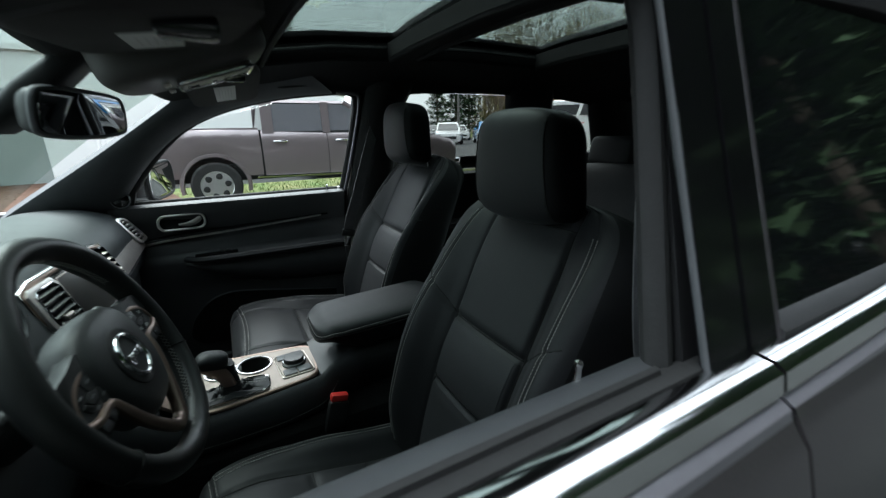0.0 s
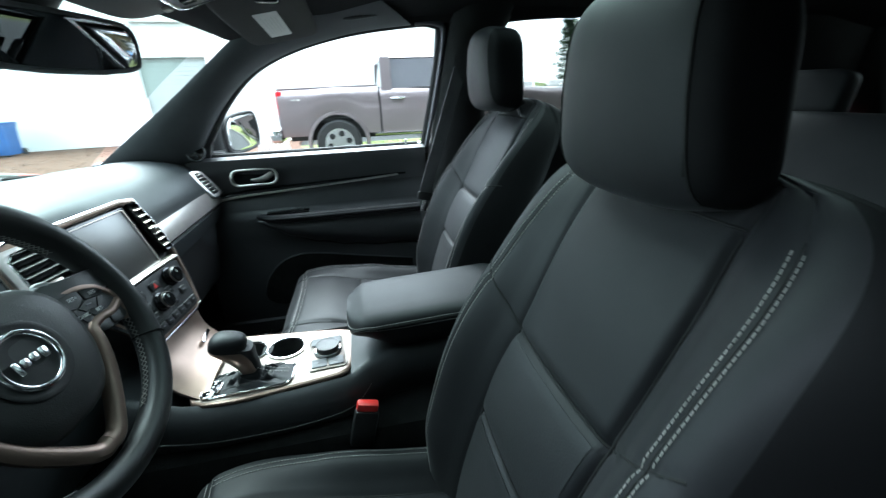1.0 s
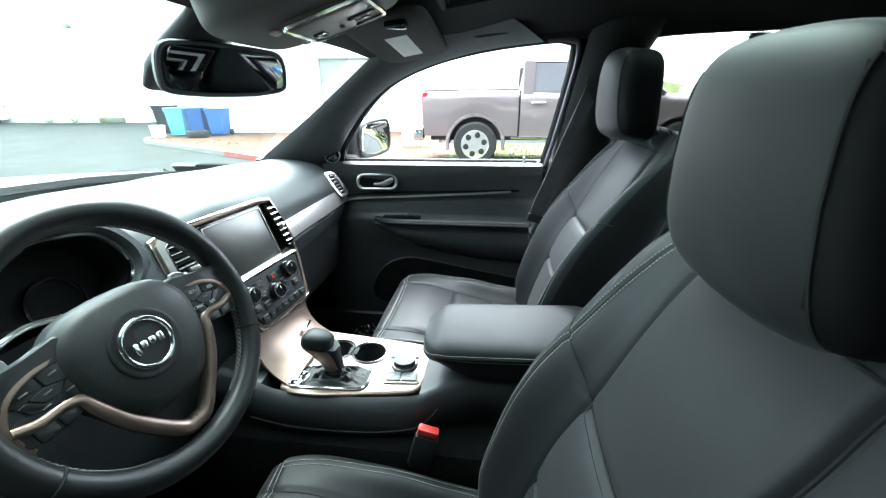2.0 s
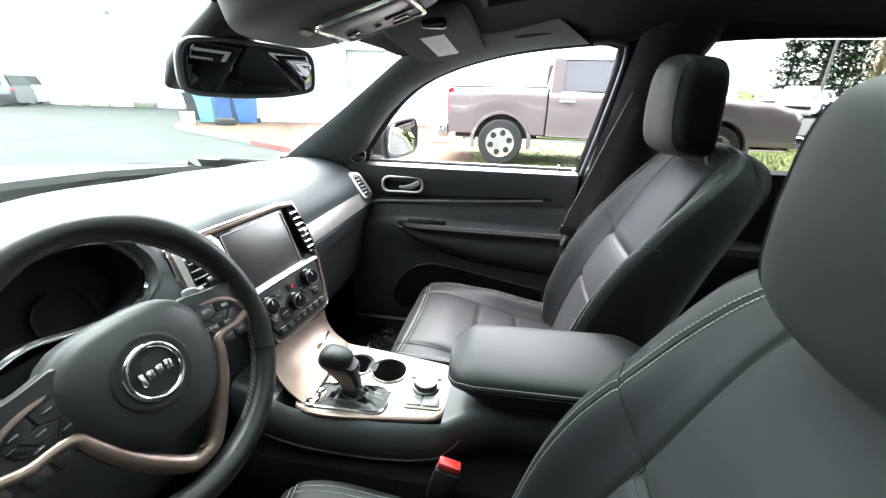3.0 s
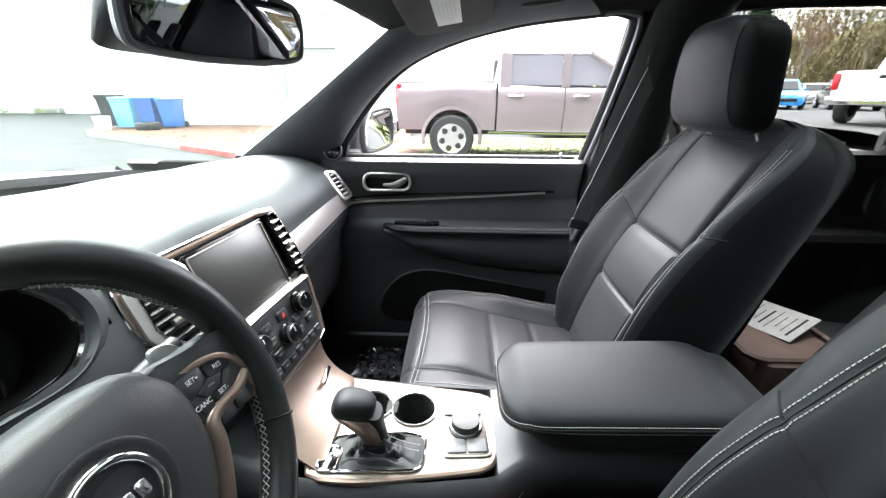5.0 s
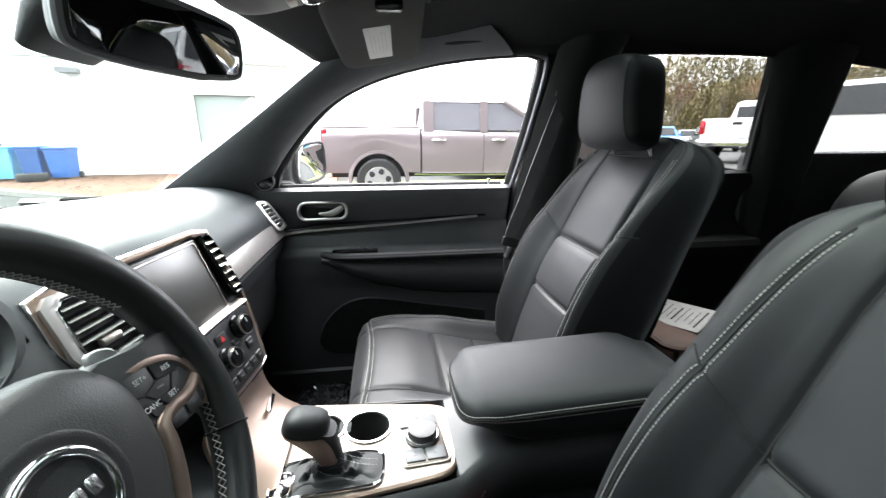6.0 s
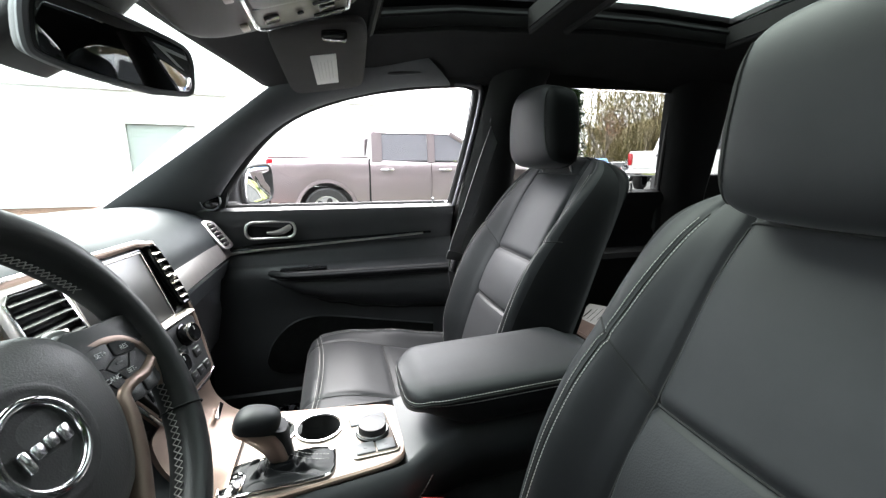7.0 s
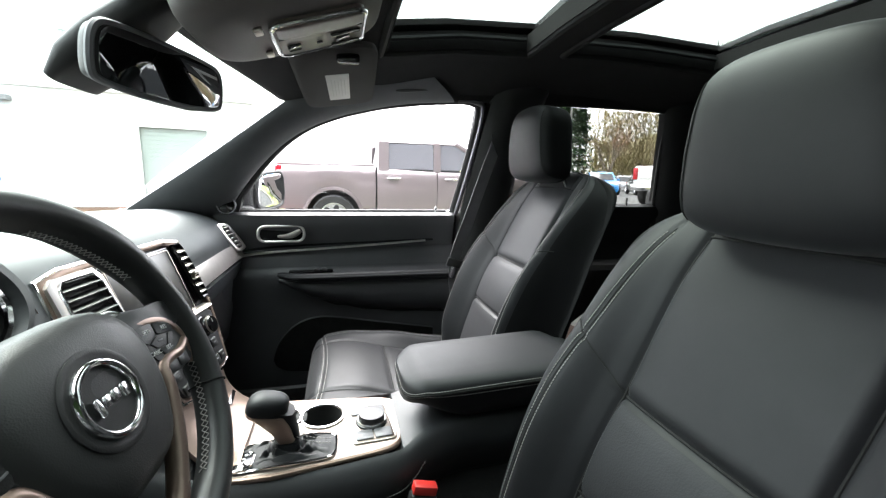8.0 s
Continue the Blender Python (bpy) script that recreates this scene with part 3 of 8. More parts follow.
    part("recess", bm, SHADE_BLACK, ring, "dark handle recess")
    bm = bm_new()
    tube(bm, [m @ Vector(p) for p in smooth_line([(-0.012, -0.009, 0.012), (0.014, -0.010, 0.015), (0.040, -0.004, 0.016), (0.062, 0.010, 0.008)], 12)], [0.004, 0.006, 0.007, 0.008, 0.009, 0.010, 0.011, 0.012, 0.012, 0.012, 0.011, 0.008], 10, flat=0.8)
    part("door_handle", bm, PALE_SATIN, ring, "chrome inner door handle")
    # window switch
    bm = bm_new()
    box(bm, P(0.11, 0.752, 0.909), (0.15, 0.024, 0.008), (8 * s, 0, 0), bevel=0.003)
    sw = part("switch_plate", bm, GLOSS, d, "gloss black switch plate")
    for dx in (0.02, 0.045):
        bm = bm_new()
        box(bm, P(0.11 + dx, 0.752, 0.916), (0.018, 0.018, 0.008), (8 * s, 12, 0), bevel=0.003)
        part("window_switch", bm, PLASTIC, sw)
    # lower pocket: a rolled lip round a flat dark sheet that imitates the shaded hollow
    bm = bm_new()
    loop = smooth_line([(-0.03, 0.755, 0.585), (-0.005, 0.756, 0.65), (0.05, 0.757, 0.708), (0.12, 0.760, 0.732), (0.2, 0.760, 0.728), (0.36, 0.757, 0.70), (0.56, 0.756, 0.665)], 30)
    tube(bm, [P(*p) for p in loop], 0.0045, 8)
    lower = smooth_line([(-0.03, 0.755, 0.585), (-0.01, 0.750, 0.553), (0.06, 0.748, 0.535), (0.3, 0.747, 0.53), (0.56, 0.747, 0.53)], 30)
    tube(bm, [P(*p) for p in lower], 0.0045, 8)
    part("pocket_lip", bm, CONSOLE, d, "rolled lip of the door pocket")
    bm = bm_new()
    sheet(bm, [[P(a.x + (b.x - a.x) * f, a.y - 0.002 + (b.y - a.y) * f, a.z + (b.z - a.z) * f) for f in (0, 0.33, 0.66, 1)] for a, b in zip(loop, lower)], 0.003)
    part("pocket_shade", bm, CARPET, d, "dark sheet standing in for the shaded door pocket")
    # speaker, lock pin, glass and seal
    bm = bm_new()
    lathe(bm, [(0.001, 0.0), (0.0065, 0.0), (0.0055, 0.006), (0.0035, 0.010), (0.0035, 0.022), (0.005, 0.026), (0.004, 0.030), (0.001, 0.031)], Matrix.Translation(P(0.572, 0.792, 1.108) if s > 0 else P(0.557, 0.770, 1.100)), 12)
    part("lock_pin", bm, CHROME, d, "small bright lock pin")
    bm = bm_new()
    tube(bm, [P(x, 0.812, 1.121) for x in (-0.16, 0.1, 0.35, 0.62)], 0.006, 6)
    loft(bm, [[P(x, y, z) for y, z in ((0.806, 1.104), (0.808, 1.1175), (0.820, 1.1205), (0.832, 1.1195), (0.835, 1.104))] for x in (-0.5, 0.1, 0.735)])
    part("window_seal", bm, RUBBER, d, "black window seal")
    # frame round the window opening
    fr = smooth_line([(-0.16, 0.815, 1.105), (-0.04, 0.758, 1.270), (0.08, 0.722, 1.382), (0.22, 0.699, 1.447), (0.40, 0.686, 1.490), (0.60, 0.680, 1.512), (0.672, 0.680, 1.510), (0.700, 0.690, 1.478), (0.676, 0.742, 1.30), (0.640, 0.800, 1.11)], 60)
    bm = bm_new()
    tube(bm, [P(*p) for p in fr], 0.011, 8, flat=1.4)
    part("window_frame", bm, RUBBER, d, "black rubber window frame")
    bm = bm_new()
    back = [p + Vector((0.010, -0.014, 0)) for p in fr if p.x > 0.60]
    tube(bm, [P(*p) for p in back], 0.0085, 10, flat=1.3)
    part("frame_trim", bm, FRAME_GREY if s > 0 else RUBBER, d, "grey painted door frame edge")
    # outer skin, belt moulding
    bm = bm_new()
    sheet(bm, [[P(x, y, z) for x in (-0.95, -0.6, -0.2, 0.2, 0.5, 0.735)] for y, z in ((0.886, 1.074), (0.906, 1.045), (0.93, 0.95), (0.945, 0.80), (0.94, 0.60), (0.91, 0.45))], 0.02)
    part("outer_skin", bm, OWN_PAINT, d, "dark grey metallic door skin")
    bm = bm_new()
    rings = []
    for x in (-0.5, -0.2, 0.1, 0.4, 0.60, 0.735):
        rings.append([P(x, y, z) for y, z in ((0.832, 1.108), (0.836, 1.1195), (0.846, 1.1225), (0.862, 1.1205), (0.873, 1.114), (0.877, 1.092), (0.868, 1.082))])
    loft(bm, rings)
    part("belt_moulding", bm, CHROME, d, "bright chrome belt moulding")
    bm = bm_new()
    rings = [[P(x, y, z) for y, z in ((0.862, 1.088), (0.876, 1.086), (0.886, 1.080), (0.889, 1.070), (0.87, 1.072))] for x in (-0.5, 0.1, 0.735)]
    loft(bm, rings)
    part("lower_moulding", bm, FRAME_GREY, d, "grey painted shoulder below the chrome")
    return d


for s in (-1, 1):
    bm = bm_new()
    loft(bm, [[side_point(s, x, y, z) for y, z in ((0.735, 0.37), (0.742, 0.47), (0.760, 0.482), (0.85, 0.470), (0.86, 0.33), (0.735, 0.33))] for x in (-0.75, 0.0, 0.8, 1.9)])
    tagged(part("door_sill", bm, PLASTIC), "black plastic door sill trim", "sill", "door sills", "structure")
pd = front_door(1, "black trimmed passenger door with window up, seen from inside")
front_door(-1, "open-windowed driver's door, grey metallic with chrome belt strip")
bm = bm_new()
rows = []
for z in (1.10, 1.2, 1.3, 1.4, 1.5):
    x0 = lerp_table([(1.10, -0.16), (1.2, -0.09), (1.3, -0.005), (1.4, 0.12), (1.5, 0.5)], z)
    rows.append([(x0 + (0.70 - x0) * f, pane_y(z) + 0.012, z) for f in (0, 0.5, 1)])
sheet(bm, rows, 0.004)
part("pane", bm, CLEAR, pd, "clear raised window glass")


def rear_door(s, label):
    d = thing("rear_door", label, "car door")
    P = lambda x, y, z: side_point(s, x, y, z)
    bm = bm_new()
    rings = []
    for x in [0.80 + 0.80 * i / 20 for i in range(21)]:
        rings.append([P(x, y, z) for y, z in ((0.845, 1.13), (0.812, 1.152), (0.785, 1.156), (0.768, 1.145), (0.765, 1.11), (0.785, 1.05), (0.79, 0.99), (0.775, 0.955), (0.76, 0.92), (0.71, 0.905), (0.70, 0.885), (0.72, 0.84), (0.76, 0.78), (0.755, 0.6), (0.75, 0.5), (0.78, 0.42), (0.84, 0.40))])
    loft(bm, rings)
    part("door_card", bm, PLASTIC, d)
    bm = bm_new()
    rows = []
    for z in (1.12, 1.22, 1.32, 1.42, 1.52):
        x1 = 1.60 - (z - 1.12) * 0.27
        rows.append([P(0.80 + (x1 - 0.80) * f, pane_y(z) + 0.02 if s > 0 else pane_y(z) + 0.035, z) for f in (0, 0.5, 1)])
    sheet(bm, rows, 0.004)
    part("pane", bm, TINT if s > 0 else DARKGLASS, d, "dark tinted privacy glass")
    bm = bm_new()
    fr = [(0.87, 0.795, 1.14), (0.872, 0.74, 1.30), (0.885, 0.685, 1.47), (0.92, 0.668, 1.515), (1.2, 0.664, 1.527), (1.45, 0.665, 1.525), (1.475, 0.672, 1.505), (1.52, 0.735, 1.30), (1.56, 0.785, 1.15)]
    tube(bm, [P(*p) for p in smooth_line(fr, 50)], 0.008, 8, flat=1.3)
    part("window_frame", bm, RUBBER, d)
    bm = bm_new()
    tube(bm, [P(1.42, 0.78, 1.15), P(1.42, 0.78, 1.182)], 0.004, 8)
    part("lock_pin", bm, CHROME, d)
    bm = bm_new()
    sheet(bm, [[P(x, y, z) for x in (0.742, 1.0, 1.4, 1.9)] for y, z in ((0.886, 1.080), (0.906, 1.045), (0.93, 0.95), (0.945, 0.80), (0.94, 0.60), (0.91, 0.45))], 0.02)
    part("outer_skin", bm, OWN_PAINT, d)
    bm = bm_new()
    rings = [[P(x, y, z + 0.025 * ease(0.74, 1.9, x)) for y, z in ((0.832, 1.108), (0.836, 1.1195), (0.846, 1.1225), (0.862, 1.1205), (0.873, 1.114), (0.877, 1.092), (0.868, 1.082))] for x in (0.742, 1.0, 1.4, 1.9)]
    loft(bm, rings)
    part("belt_moulding", bm, CHROME, d)
    bm = bm_new()
    rings = [[P(x, y, z + 0.02 * ease(0.74, 1.9, x)) for y, z in ((0.862, 1.088), (0.876, 1.086), (0.886, 1.080), (0.889, 1.070), (0.87, 1.072))] for x in (0.742, 1.2, 1.9)]
    loft(bm, rings)
    part("lower_moulding", bm, FRAME_GREY, d)
    # painted and black outer covers of the centre pillar
    for x0, x1, dy, mt in ((0.668, 0.735, 0.034, GLOSS), (0.741, 0.795, 0.036, GLOSS)):
        bm = bm_new()
        sheet(bm, [[P(x0 + (x1 - x0) * f + (z - 1.12) * 0.06, pane_y(z) + dy, z) for f in (0, 0.5, 1)] for z in (1.115, 1.25, 1.38, 1.52)], 0.012)
        part("pillar_cover", bm, mt, d, "smooth outer pillar cover")
    bm = bm_new()
    tube(bm, [P(0.800 + (z - 1.12) * 0.06, pane_y(z) + 0.044, z) for z in (1.12, 1.25, 1.38, 1.52)], 0.006, 8)
    part("frame_edge", bm, OWN_PAINT, d, "grey frame edge")
    for x_, dy, r_e, mt in ((0.672, 0.040, 0.006, PILLAR), (0.697, 0.041, 0.004, OWN_PAINT)):
        bm = bm_new()
        tube(bm, [P(x_ + (z - 1.12) * 0.06, pane_y(z) + dy, z) for z in (1.10, 1.25, 1.38, 1.52)], r_e, 12)
        part("pillar_seal", bm, mt, d, "rounded grey seal along the pillar")
    return d


rear_door(1, "black trimmed rear door with tinted window")
rear_door(-1, "dark grey rear door with black privacy glass")
for s in (-1, 1):
    q = thing("quarter_window", "tinted rear quarter window", "window", "quarter windows", "structure")
    bm = bm_new()
    sheet(bm, [[side_point(s, x, pane_y(z) + 0.015, z) for x in (1.70, 2.0, 2.4)] for z in (1.12, 1.3, 1.50)], 0.004)
    part("pane", bm, TINT, q)
    bm = bm_new()
    box(bm, side_point(s, 2.1, 0.80, 0.81), (1.1, 0.06, 0.82), bevel=0.02)
    part("side_trim", bm, PLASTIC, q, "black cargo side trim")

# door mirror on the passenger's side with its inner sail panel and tweeter
dm = thing("door_mirror", "black wing mirror with clear glass on the passenger door", "wing mirror")
bm = bm_new()
superbox(bm, pose(-0.118, 0.995, 1.185, 0, 0, 8), (0.055, 0.130, 0.078), 0.4, 0.4, warp=lambda p: Vector((p.x + 0.035 * (p.y / 0.115), p.y, p.z + 0.01 * p.y / 0.115)))
part("housing", bm, PLASTIC, dm, "black mirror housing")
bm = bm_new()
mm = basis((-0.052, 1.000, 1.185), (0.26, 1, 0.05), (0, 0, 1)) @ Matrix.Diagonal((1.15, 1.0, 1.0, 1.0))
plate(bm, rounded([(-0.105, -0.060), (0.095, -0.066), (0.105, 0.04), (0.08, 0.068), (-0.09, 0.062)], 0.2, 2), mm, 0.006)
part("mirror_glass", bm, MIRROR, dm, "clear mirror glass")
bm = bm_new()
tube(bm, [mm @ Vector((p.x, p.y, 0.003)) for p in smooth_line([(q.x, q.y, 0) for q in rounded([(-0.108, -0.063), (0.098, -0.069), (0.109, 0.04), (0.083, 0.072), (-0.093, 0.065)], 0.2, 1)], 40, True)], 0.006, 8, closed=True)
part("rim", bm, RUBBER, dm)
bm = bm_new()
box(bm, (-0.14, 0.90, 1.11), (0.10, 0.16, 0.05), (0, 0, 10), bevel=0.02)
part("arm", bm, PLASTIC, dm)
sp = thing("tweeter_panel", "dark sail panel with round tweeter at the window corner", "tweeter")
bm = bm_new()
loft(bm, [[(-0.27, 0.80, 1.10), (-0.13, 0.802, 1.10), (-0.10, 0.775, 1.19), (-0.135, 0.765, 1.215), (-0.20, 0.775, 1.17)], [(-0.27, 0.83, 1.10), (-0.13, 0.83, 1.10), (-0.10, 0.81, 1.19), (-0.135, 0.80, 1.215), (-0.20, 0.81, 1.17)]])
part("sail_panel", bm, PLASTIC, sp)
m = basis((-0.156, 0.772, 1.141), (1, 0.1, 0), (0, 0.2, 1))
bm = bm_new()
lathe(bm, [(0.001, -0.002), (0.030, -0.002), (0.031, 0.006), (0.028, 0.010), (0.025, 0.008), (0.024, 0.004), (0.012, 0.007), (0.001, 0.008)], m, 32)
tw = part("tweeter", bm, GLOSS, sp, "round black tweeter")
bm = bm_new()
lathe(bm, [(0.0255, 0.006), (0.0300, 0.006), (0.0295, 0.0115), (0.0265, 0.0115), (0.0255, 0.006)], m, 32)
part("tweeter_ring", bm, GREYKEY, tw, "grey tweeter ring")


# ---- seats ----
def front_of(skin, y, z):
    """The foremost point (least x) of a skin of faces at a given y and z."""
    best = None
    for vs in skin:
        for i in range(1, len(vs) - 1):
            a, b, c = vs[0], vs[i], vs[i + 1]
            d = (b.y - a.y) * (c.z - a.z) - (c.y - a.y) * (b.z - a.z)
            if abs(d) < 1e-12:
                continue
            p = ((y - a.y) * (c.z - a.z) - (c.y - a.y) * (z - a.z)) / d
            q = ((b.y - a.y) * (z - a.z) - (y - a.y) * (b.z - a.z)) / d
            if p >= 0 and q >= 0 and p + q <= 1:
                x = a.x + p * (b.x - a.x) + q * (c.x - a.x)
                if best is None or x < best.x:
                    best = Vector((x, y, z))
    return best


def build_seat(at_, recline, label, head_x, flank=0.0):
    """A front seat: cushion, backrest, headrest, seams and thread."""
    seat = thing("front_seat", label, "car seat", "front seats", at=at_)
    rec = radians(recline)
    V, N = Vector((math.sin(rec), 0, math.cos(rec))), Vector((-math.cos(rec), 0, math.sin(rec)))
    WID = [(0.0, 0.225), (0.16, 0.266), (0.34, 0.273), (0.50, 0.267)] + [(0.50 + 0.19 * i / 14, 0.267 - 0.085 * (i / 14) ** 6.0) for i in range(1, 15)]
    WIDE = [(v, w + flank * (1 - 0.5 * ease(0.45, 0.66, v))) for v, w in WID]
    PAN = [(0.0, 0.122), (0.39, 0.122), (0.56, 0.124), (0.64, 0.118)]

    def stitch_at(v):
        return curve_table(PAN, v) + curve_table([(0.0, 0.60), (0.40, 0.52), (0.64, 0.42)], v) * (curve_table(WID, v) - curve_table(PAN, v))
    BOL = [(0.0, 0.030), (0.12, 0.055), (0.35, 0.058), (0.5, 0.040), (0.62, 0.014), (0.69, 0.0)]
    LUM = [(0.0, -0.012), (0.15, 0.010), (0.28, 0.018), (0.45, 0.006), (0.6, -0.004), (0.69, -0.020)]
    DEP = [(0.0, 0.12), (0.25, 0.092), (0.45, 0.058), (0.58, 0.040), (0.66, 0.030), (0.69, 0.022)]
    SEAMS = (0.232, 0.390)

    def front(u, v):
        a, hw, wd = abs(u), curve_table(PAN, v), curve_table(WID, v)
        t = max(0.0, (a - hw) / (wd - hw))
        w = curve_table(LUM, v) + curve_table(BOL, v) * ease(0.0, 0.58, t) * (1 - 0.9 * ease(0.60, 1.0 + 7.0 * flank, t)) - curve_table([(0.0, 0.105), (0.25, 0.098), (0.5, 0.066), (0.69, 0.045)], v) * (min(1.0, max(0.0, (t - 0.52) / (0.46 + 6.0 * flank))) ** 2.6 if flank else ease(0.53, 0.98, t)) * ease(0.0, 0.15, v)
        if a < hw:
            w += 0.007 * (1 - (a / hw) ** 2) * 1.0
            for sv in SEAMS:
                w -= 0.008 * gauss(v - sv, 0.009)
            w += 0.004 * (gauss(v - 0.32, 0.06) + gauss(v - 0.5, 0.09))
        else:
            w -= 0.004 * gauss(v - 0.39 - 0.10 * t, 0.006) * (1 - ease(0.6, 0.75, t))
        w -= 0.008 * gauss(a - hw, 0.006)
        w -= 0.003 * gauss(a - stitch_at(v), 0.004)
        return w

    def at(u, v, lift=0.0):
        return u * Vector((0, 1, 0)) + V * v + N * (front(u, v) + lift)

    rings = []
    nf = 110
    vs = sorted({round(0.69 * i / 80, 4) for i in range(81)} | {round(sv + o, 4) for sv in SEAMS for o in (-0.009, -0.006, -0.003, 0, 0.003, 0.006, 0.009)})
    for v in vs:
        wd, dp = curve_table(WIDE, v), curve_table(DEP, v)
        hw = curve_table(PAN, v)
        half = [hw * 0.88 * i / 16 for i in range(17)] + [hw + o for o in (-0.010, -0.006, -0.003, 0.0, 0.003, 0.006, 0.010)]
        half += [hw + (wd - hw) * t for t in [0.14 + 0.86 * i / 28 for i in range(29)]]
        us = [-a for a in half[:0:-1]] + half
        ring = [at(u, v) for u in us]
        edge = front(wd, v)
        for i in range(1, 30):
            f = i / 30
            a = math.pi * f
            k = math.copysign(abs(math.cos(a)) ** 0.35, math.cos(a))
            q = abs(math.sin(a)) ** 0.45
            ring.append(Vector((0, 1, 0)) * (wd * 1.0 * k) + V * (v + 0.0) + N * (edge - (dp + edge + 0.01) * q))
        rings.append(ring)
    last = rings[-1]
    mid = sum(last, Vector()) / len(last)
    for f, up in ((0.75, 0.010), (0.4, 0.015)):
        rings.append([mid + (p - mid) * f + V * up for p in last])
    bm = bm_new()
    loft(bm, rings)
    bm.faces.ensure_lookup_table()
    cols = len(rings[0])
    # Flanks and rear are coloured darker to imitate their shaded side.
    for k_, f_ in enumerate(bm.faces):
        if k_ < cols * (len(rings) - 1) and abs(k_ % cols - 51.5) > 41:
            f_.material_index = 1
    back = part("backrest", bm, LEATHER, seat, "padded leather backrest with sides coloured dark for shade")
    back.data.materials.append(SHADE_BLACK)
    # perforated insert panels
    for v0, v1 in ((0.06, 0.222), (0.242, 0.380)):
        bm = bm_new()
        rows = []
        for i in range(15):
            v = v0 + (v1 - v0) * i / 14
            hw = curve_table(PAN, v) - 0.012
            rows.append([at(-hw + 2 * hw * j / 22, v, 0.0015) for j in range(23)])
        sheet(bm, rows, 0.0012)
        part("insert_panel", bm, LEATHER_PERF, back, "perforated leather insert")
    def seam(pts, r, owner):
        b_ = bm_new()
        tube(b_, pts, r, 5)
        part("seam", b_, SEAM, owner)

    for sv in SEAMS:
        hw = curve_table(PAN, sv)
        seam([at(-hw + 2 * hw * i / 30, sv, 0.0008) for i in range(31)], 0.0018, back)
    for s in (-1, 1):
        seam([at(s * curve_table(PAN, v), v, 0.0008) for v in [0.64 * i / 50 for i in range(51)]], 0.0020, back)
        seam([at(s * (curve_table(PAN, 0.39) + (curve_table(WID, 0.45) - curve_table(PAN, 0.39)) * f), 0.39 + 0.10 * f, 0.0006) for f in [0.70 * i / 24 for i in range(25)]], 0.0018, back)
        seam([at(s * stitch_at(v), v, 0.0006) for v in [0.01 + 0.64 * i / 60 for i in range(61)]], 0.0014, back)
    hw = curve_table(PAN, 0.645)
    seam([at(-hw + 2 * hw * i / 30, 0.645, 0.0008) for i in range(31)], 0.0020, back)
    bm = bm_new()
    for s in (-1, 1):
        for o in (-0.0055, 0.0055):
            stitches(bm, [at(s * (stitch_at(v) + o), v, 0.0009) for v in [0.01 + 0.63 * i / 90 for i in range(91)]], 0.0058, 0.0042, 0.0007)
    tagged(part("stitching", bm, THREAD, back, "light grey double stitching", recalc=False), kind="stuff")
    # rear shell and its piping
    bm = bm_new()
    rows = []
    for i in range(14):
        v = 0.06 + 0.55 * i / 13
        wd, dp = curve_table(WID, v) * 0.62, curve_table(DEP, v)
        rows.append([Vector((0, 1, 0)) * (-wd + 2 * wd * j / 10) + V * v - N * (dp + 0.001 - 0.004 * abs(j - 5) / 5) for j in range(11)])
    sheet(bm, rows, 0.008)
    part("back_shell", bm, SHADE_BLACK, back, "black seatback shell")
    # headrest on two posts
    hr = pose(0, 0, 0)
    bm = bm_new()
    hc = Vector((0.222 + head_x, 0, 0.705))

    def puff(p):
        f = p.z / 0.101
        x = p.x - 0.012 * (1 - (p.y / 0.126) ** 2) * (1 if p.x < 0 else 0.2) - 0.012 * f + 0.01 * f * f * (p.x < 0)
        return Vector((x, p.y * (1 - 0.07 * f), (p.z if p.z > 0 else p.z * 0.94) + 0.008 * (1 - (p.y / 0.126) ** 2) * f))
    superbox(bm, Matrix.Translation(hc) @ pose(0, 0, 0, 0, 6, 0), (0.052, 0.126, 0.101), 0.38, 0.43, 56, 30, puff)
    skin = [[v_.co.copy() for v_ in f_.verts] for f_ in bm.faces]
    # Beyond the seams and behind, shade is put into the headrest's colour.
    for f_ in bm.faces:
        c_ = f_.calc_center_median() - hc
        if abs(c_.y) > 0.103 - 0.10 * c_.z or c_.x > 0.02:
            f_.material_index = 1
    head = part("headrest", bm, LEATHER, seat, "black leather headrest with sides coloured dark for shade")
    head.data.materials.append(SHADE_BLACK)
    for s in (-1, 1):
        hits = [front_of(skin, hc.y + s * (0.104 - 0.010 * z_ / 0.1), hc.z + z_) for z_ in [-0.088 + 0.176 * i / 30 for i in range(31)]]
        seam([h_ + Vector((-0.0006, 0, 0)) for h_ in hits if h_], 0.0016, head)
    for s in (-1, 1):
        bm = bm_new()
        tube(bm, [Vector((0.285 + head_x, s * 0.075, 0.57)), Vector((0.238 + head_x, s * 0.075, 0.68))], 0.0065, 12)
        part("post", bm, CHROME, head, "chrome headrest post")
        bm = bm_new()
        lathe(bm, [(0.001, 0), (0.016, 0), (0.016, 0.010), (0.012, 0.014), (0.001, 0.014)], pose(0.272 + head_x, s * 0.075, 0.618, 0, -20, 0), 16)
        part("post_collar", bm, PLASTIC, head)

    # cushion, lengthwise from the front lip to the backrest
    TOP = [(-0.455, 0.030), (-0.44, 0.058), (-0.41, 0.078), (-0.36, 0.080), (-0.225, 0.052), (-0.10, 0.022), (0.02, 0.004), (0.08, -0.01)]
    CW = [(-0.455, 0.205), (-0.43, 0.235), (-0.36, 0.256), (-0.2, 0.262), (0.08, 0.250)]
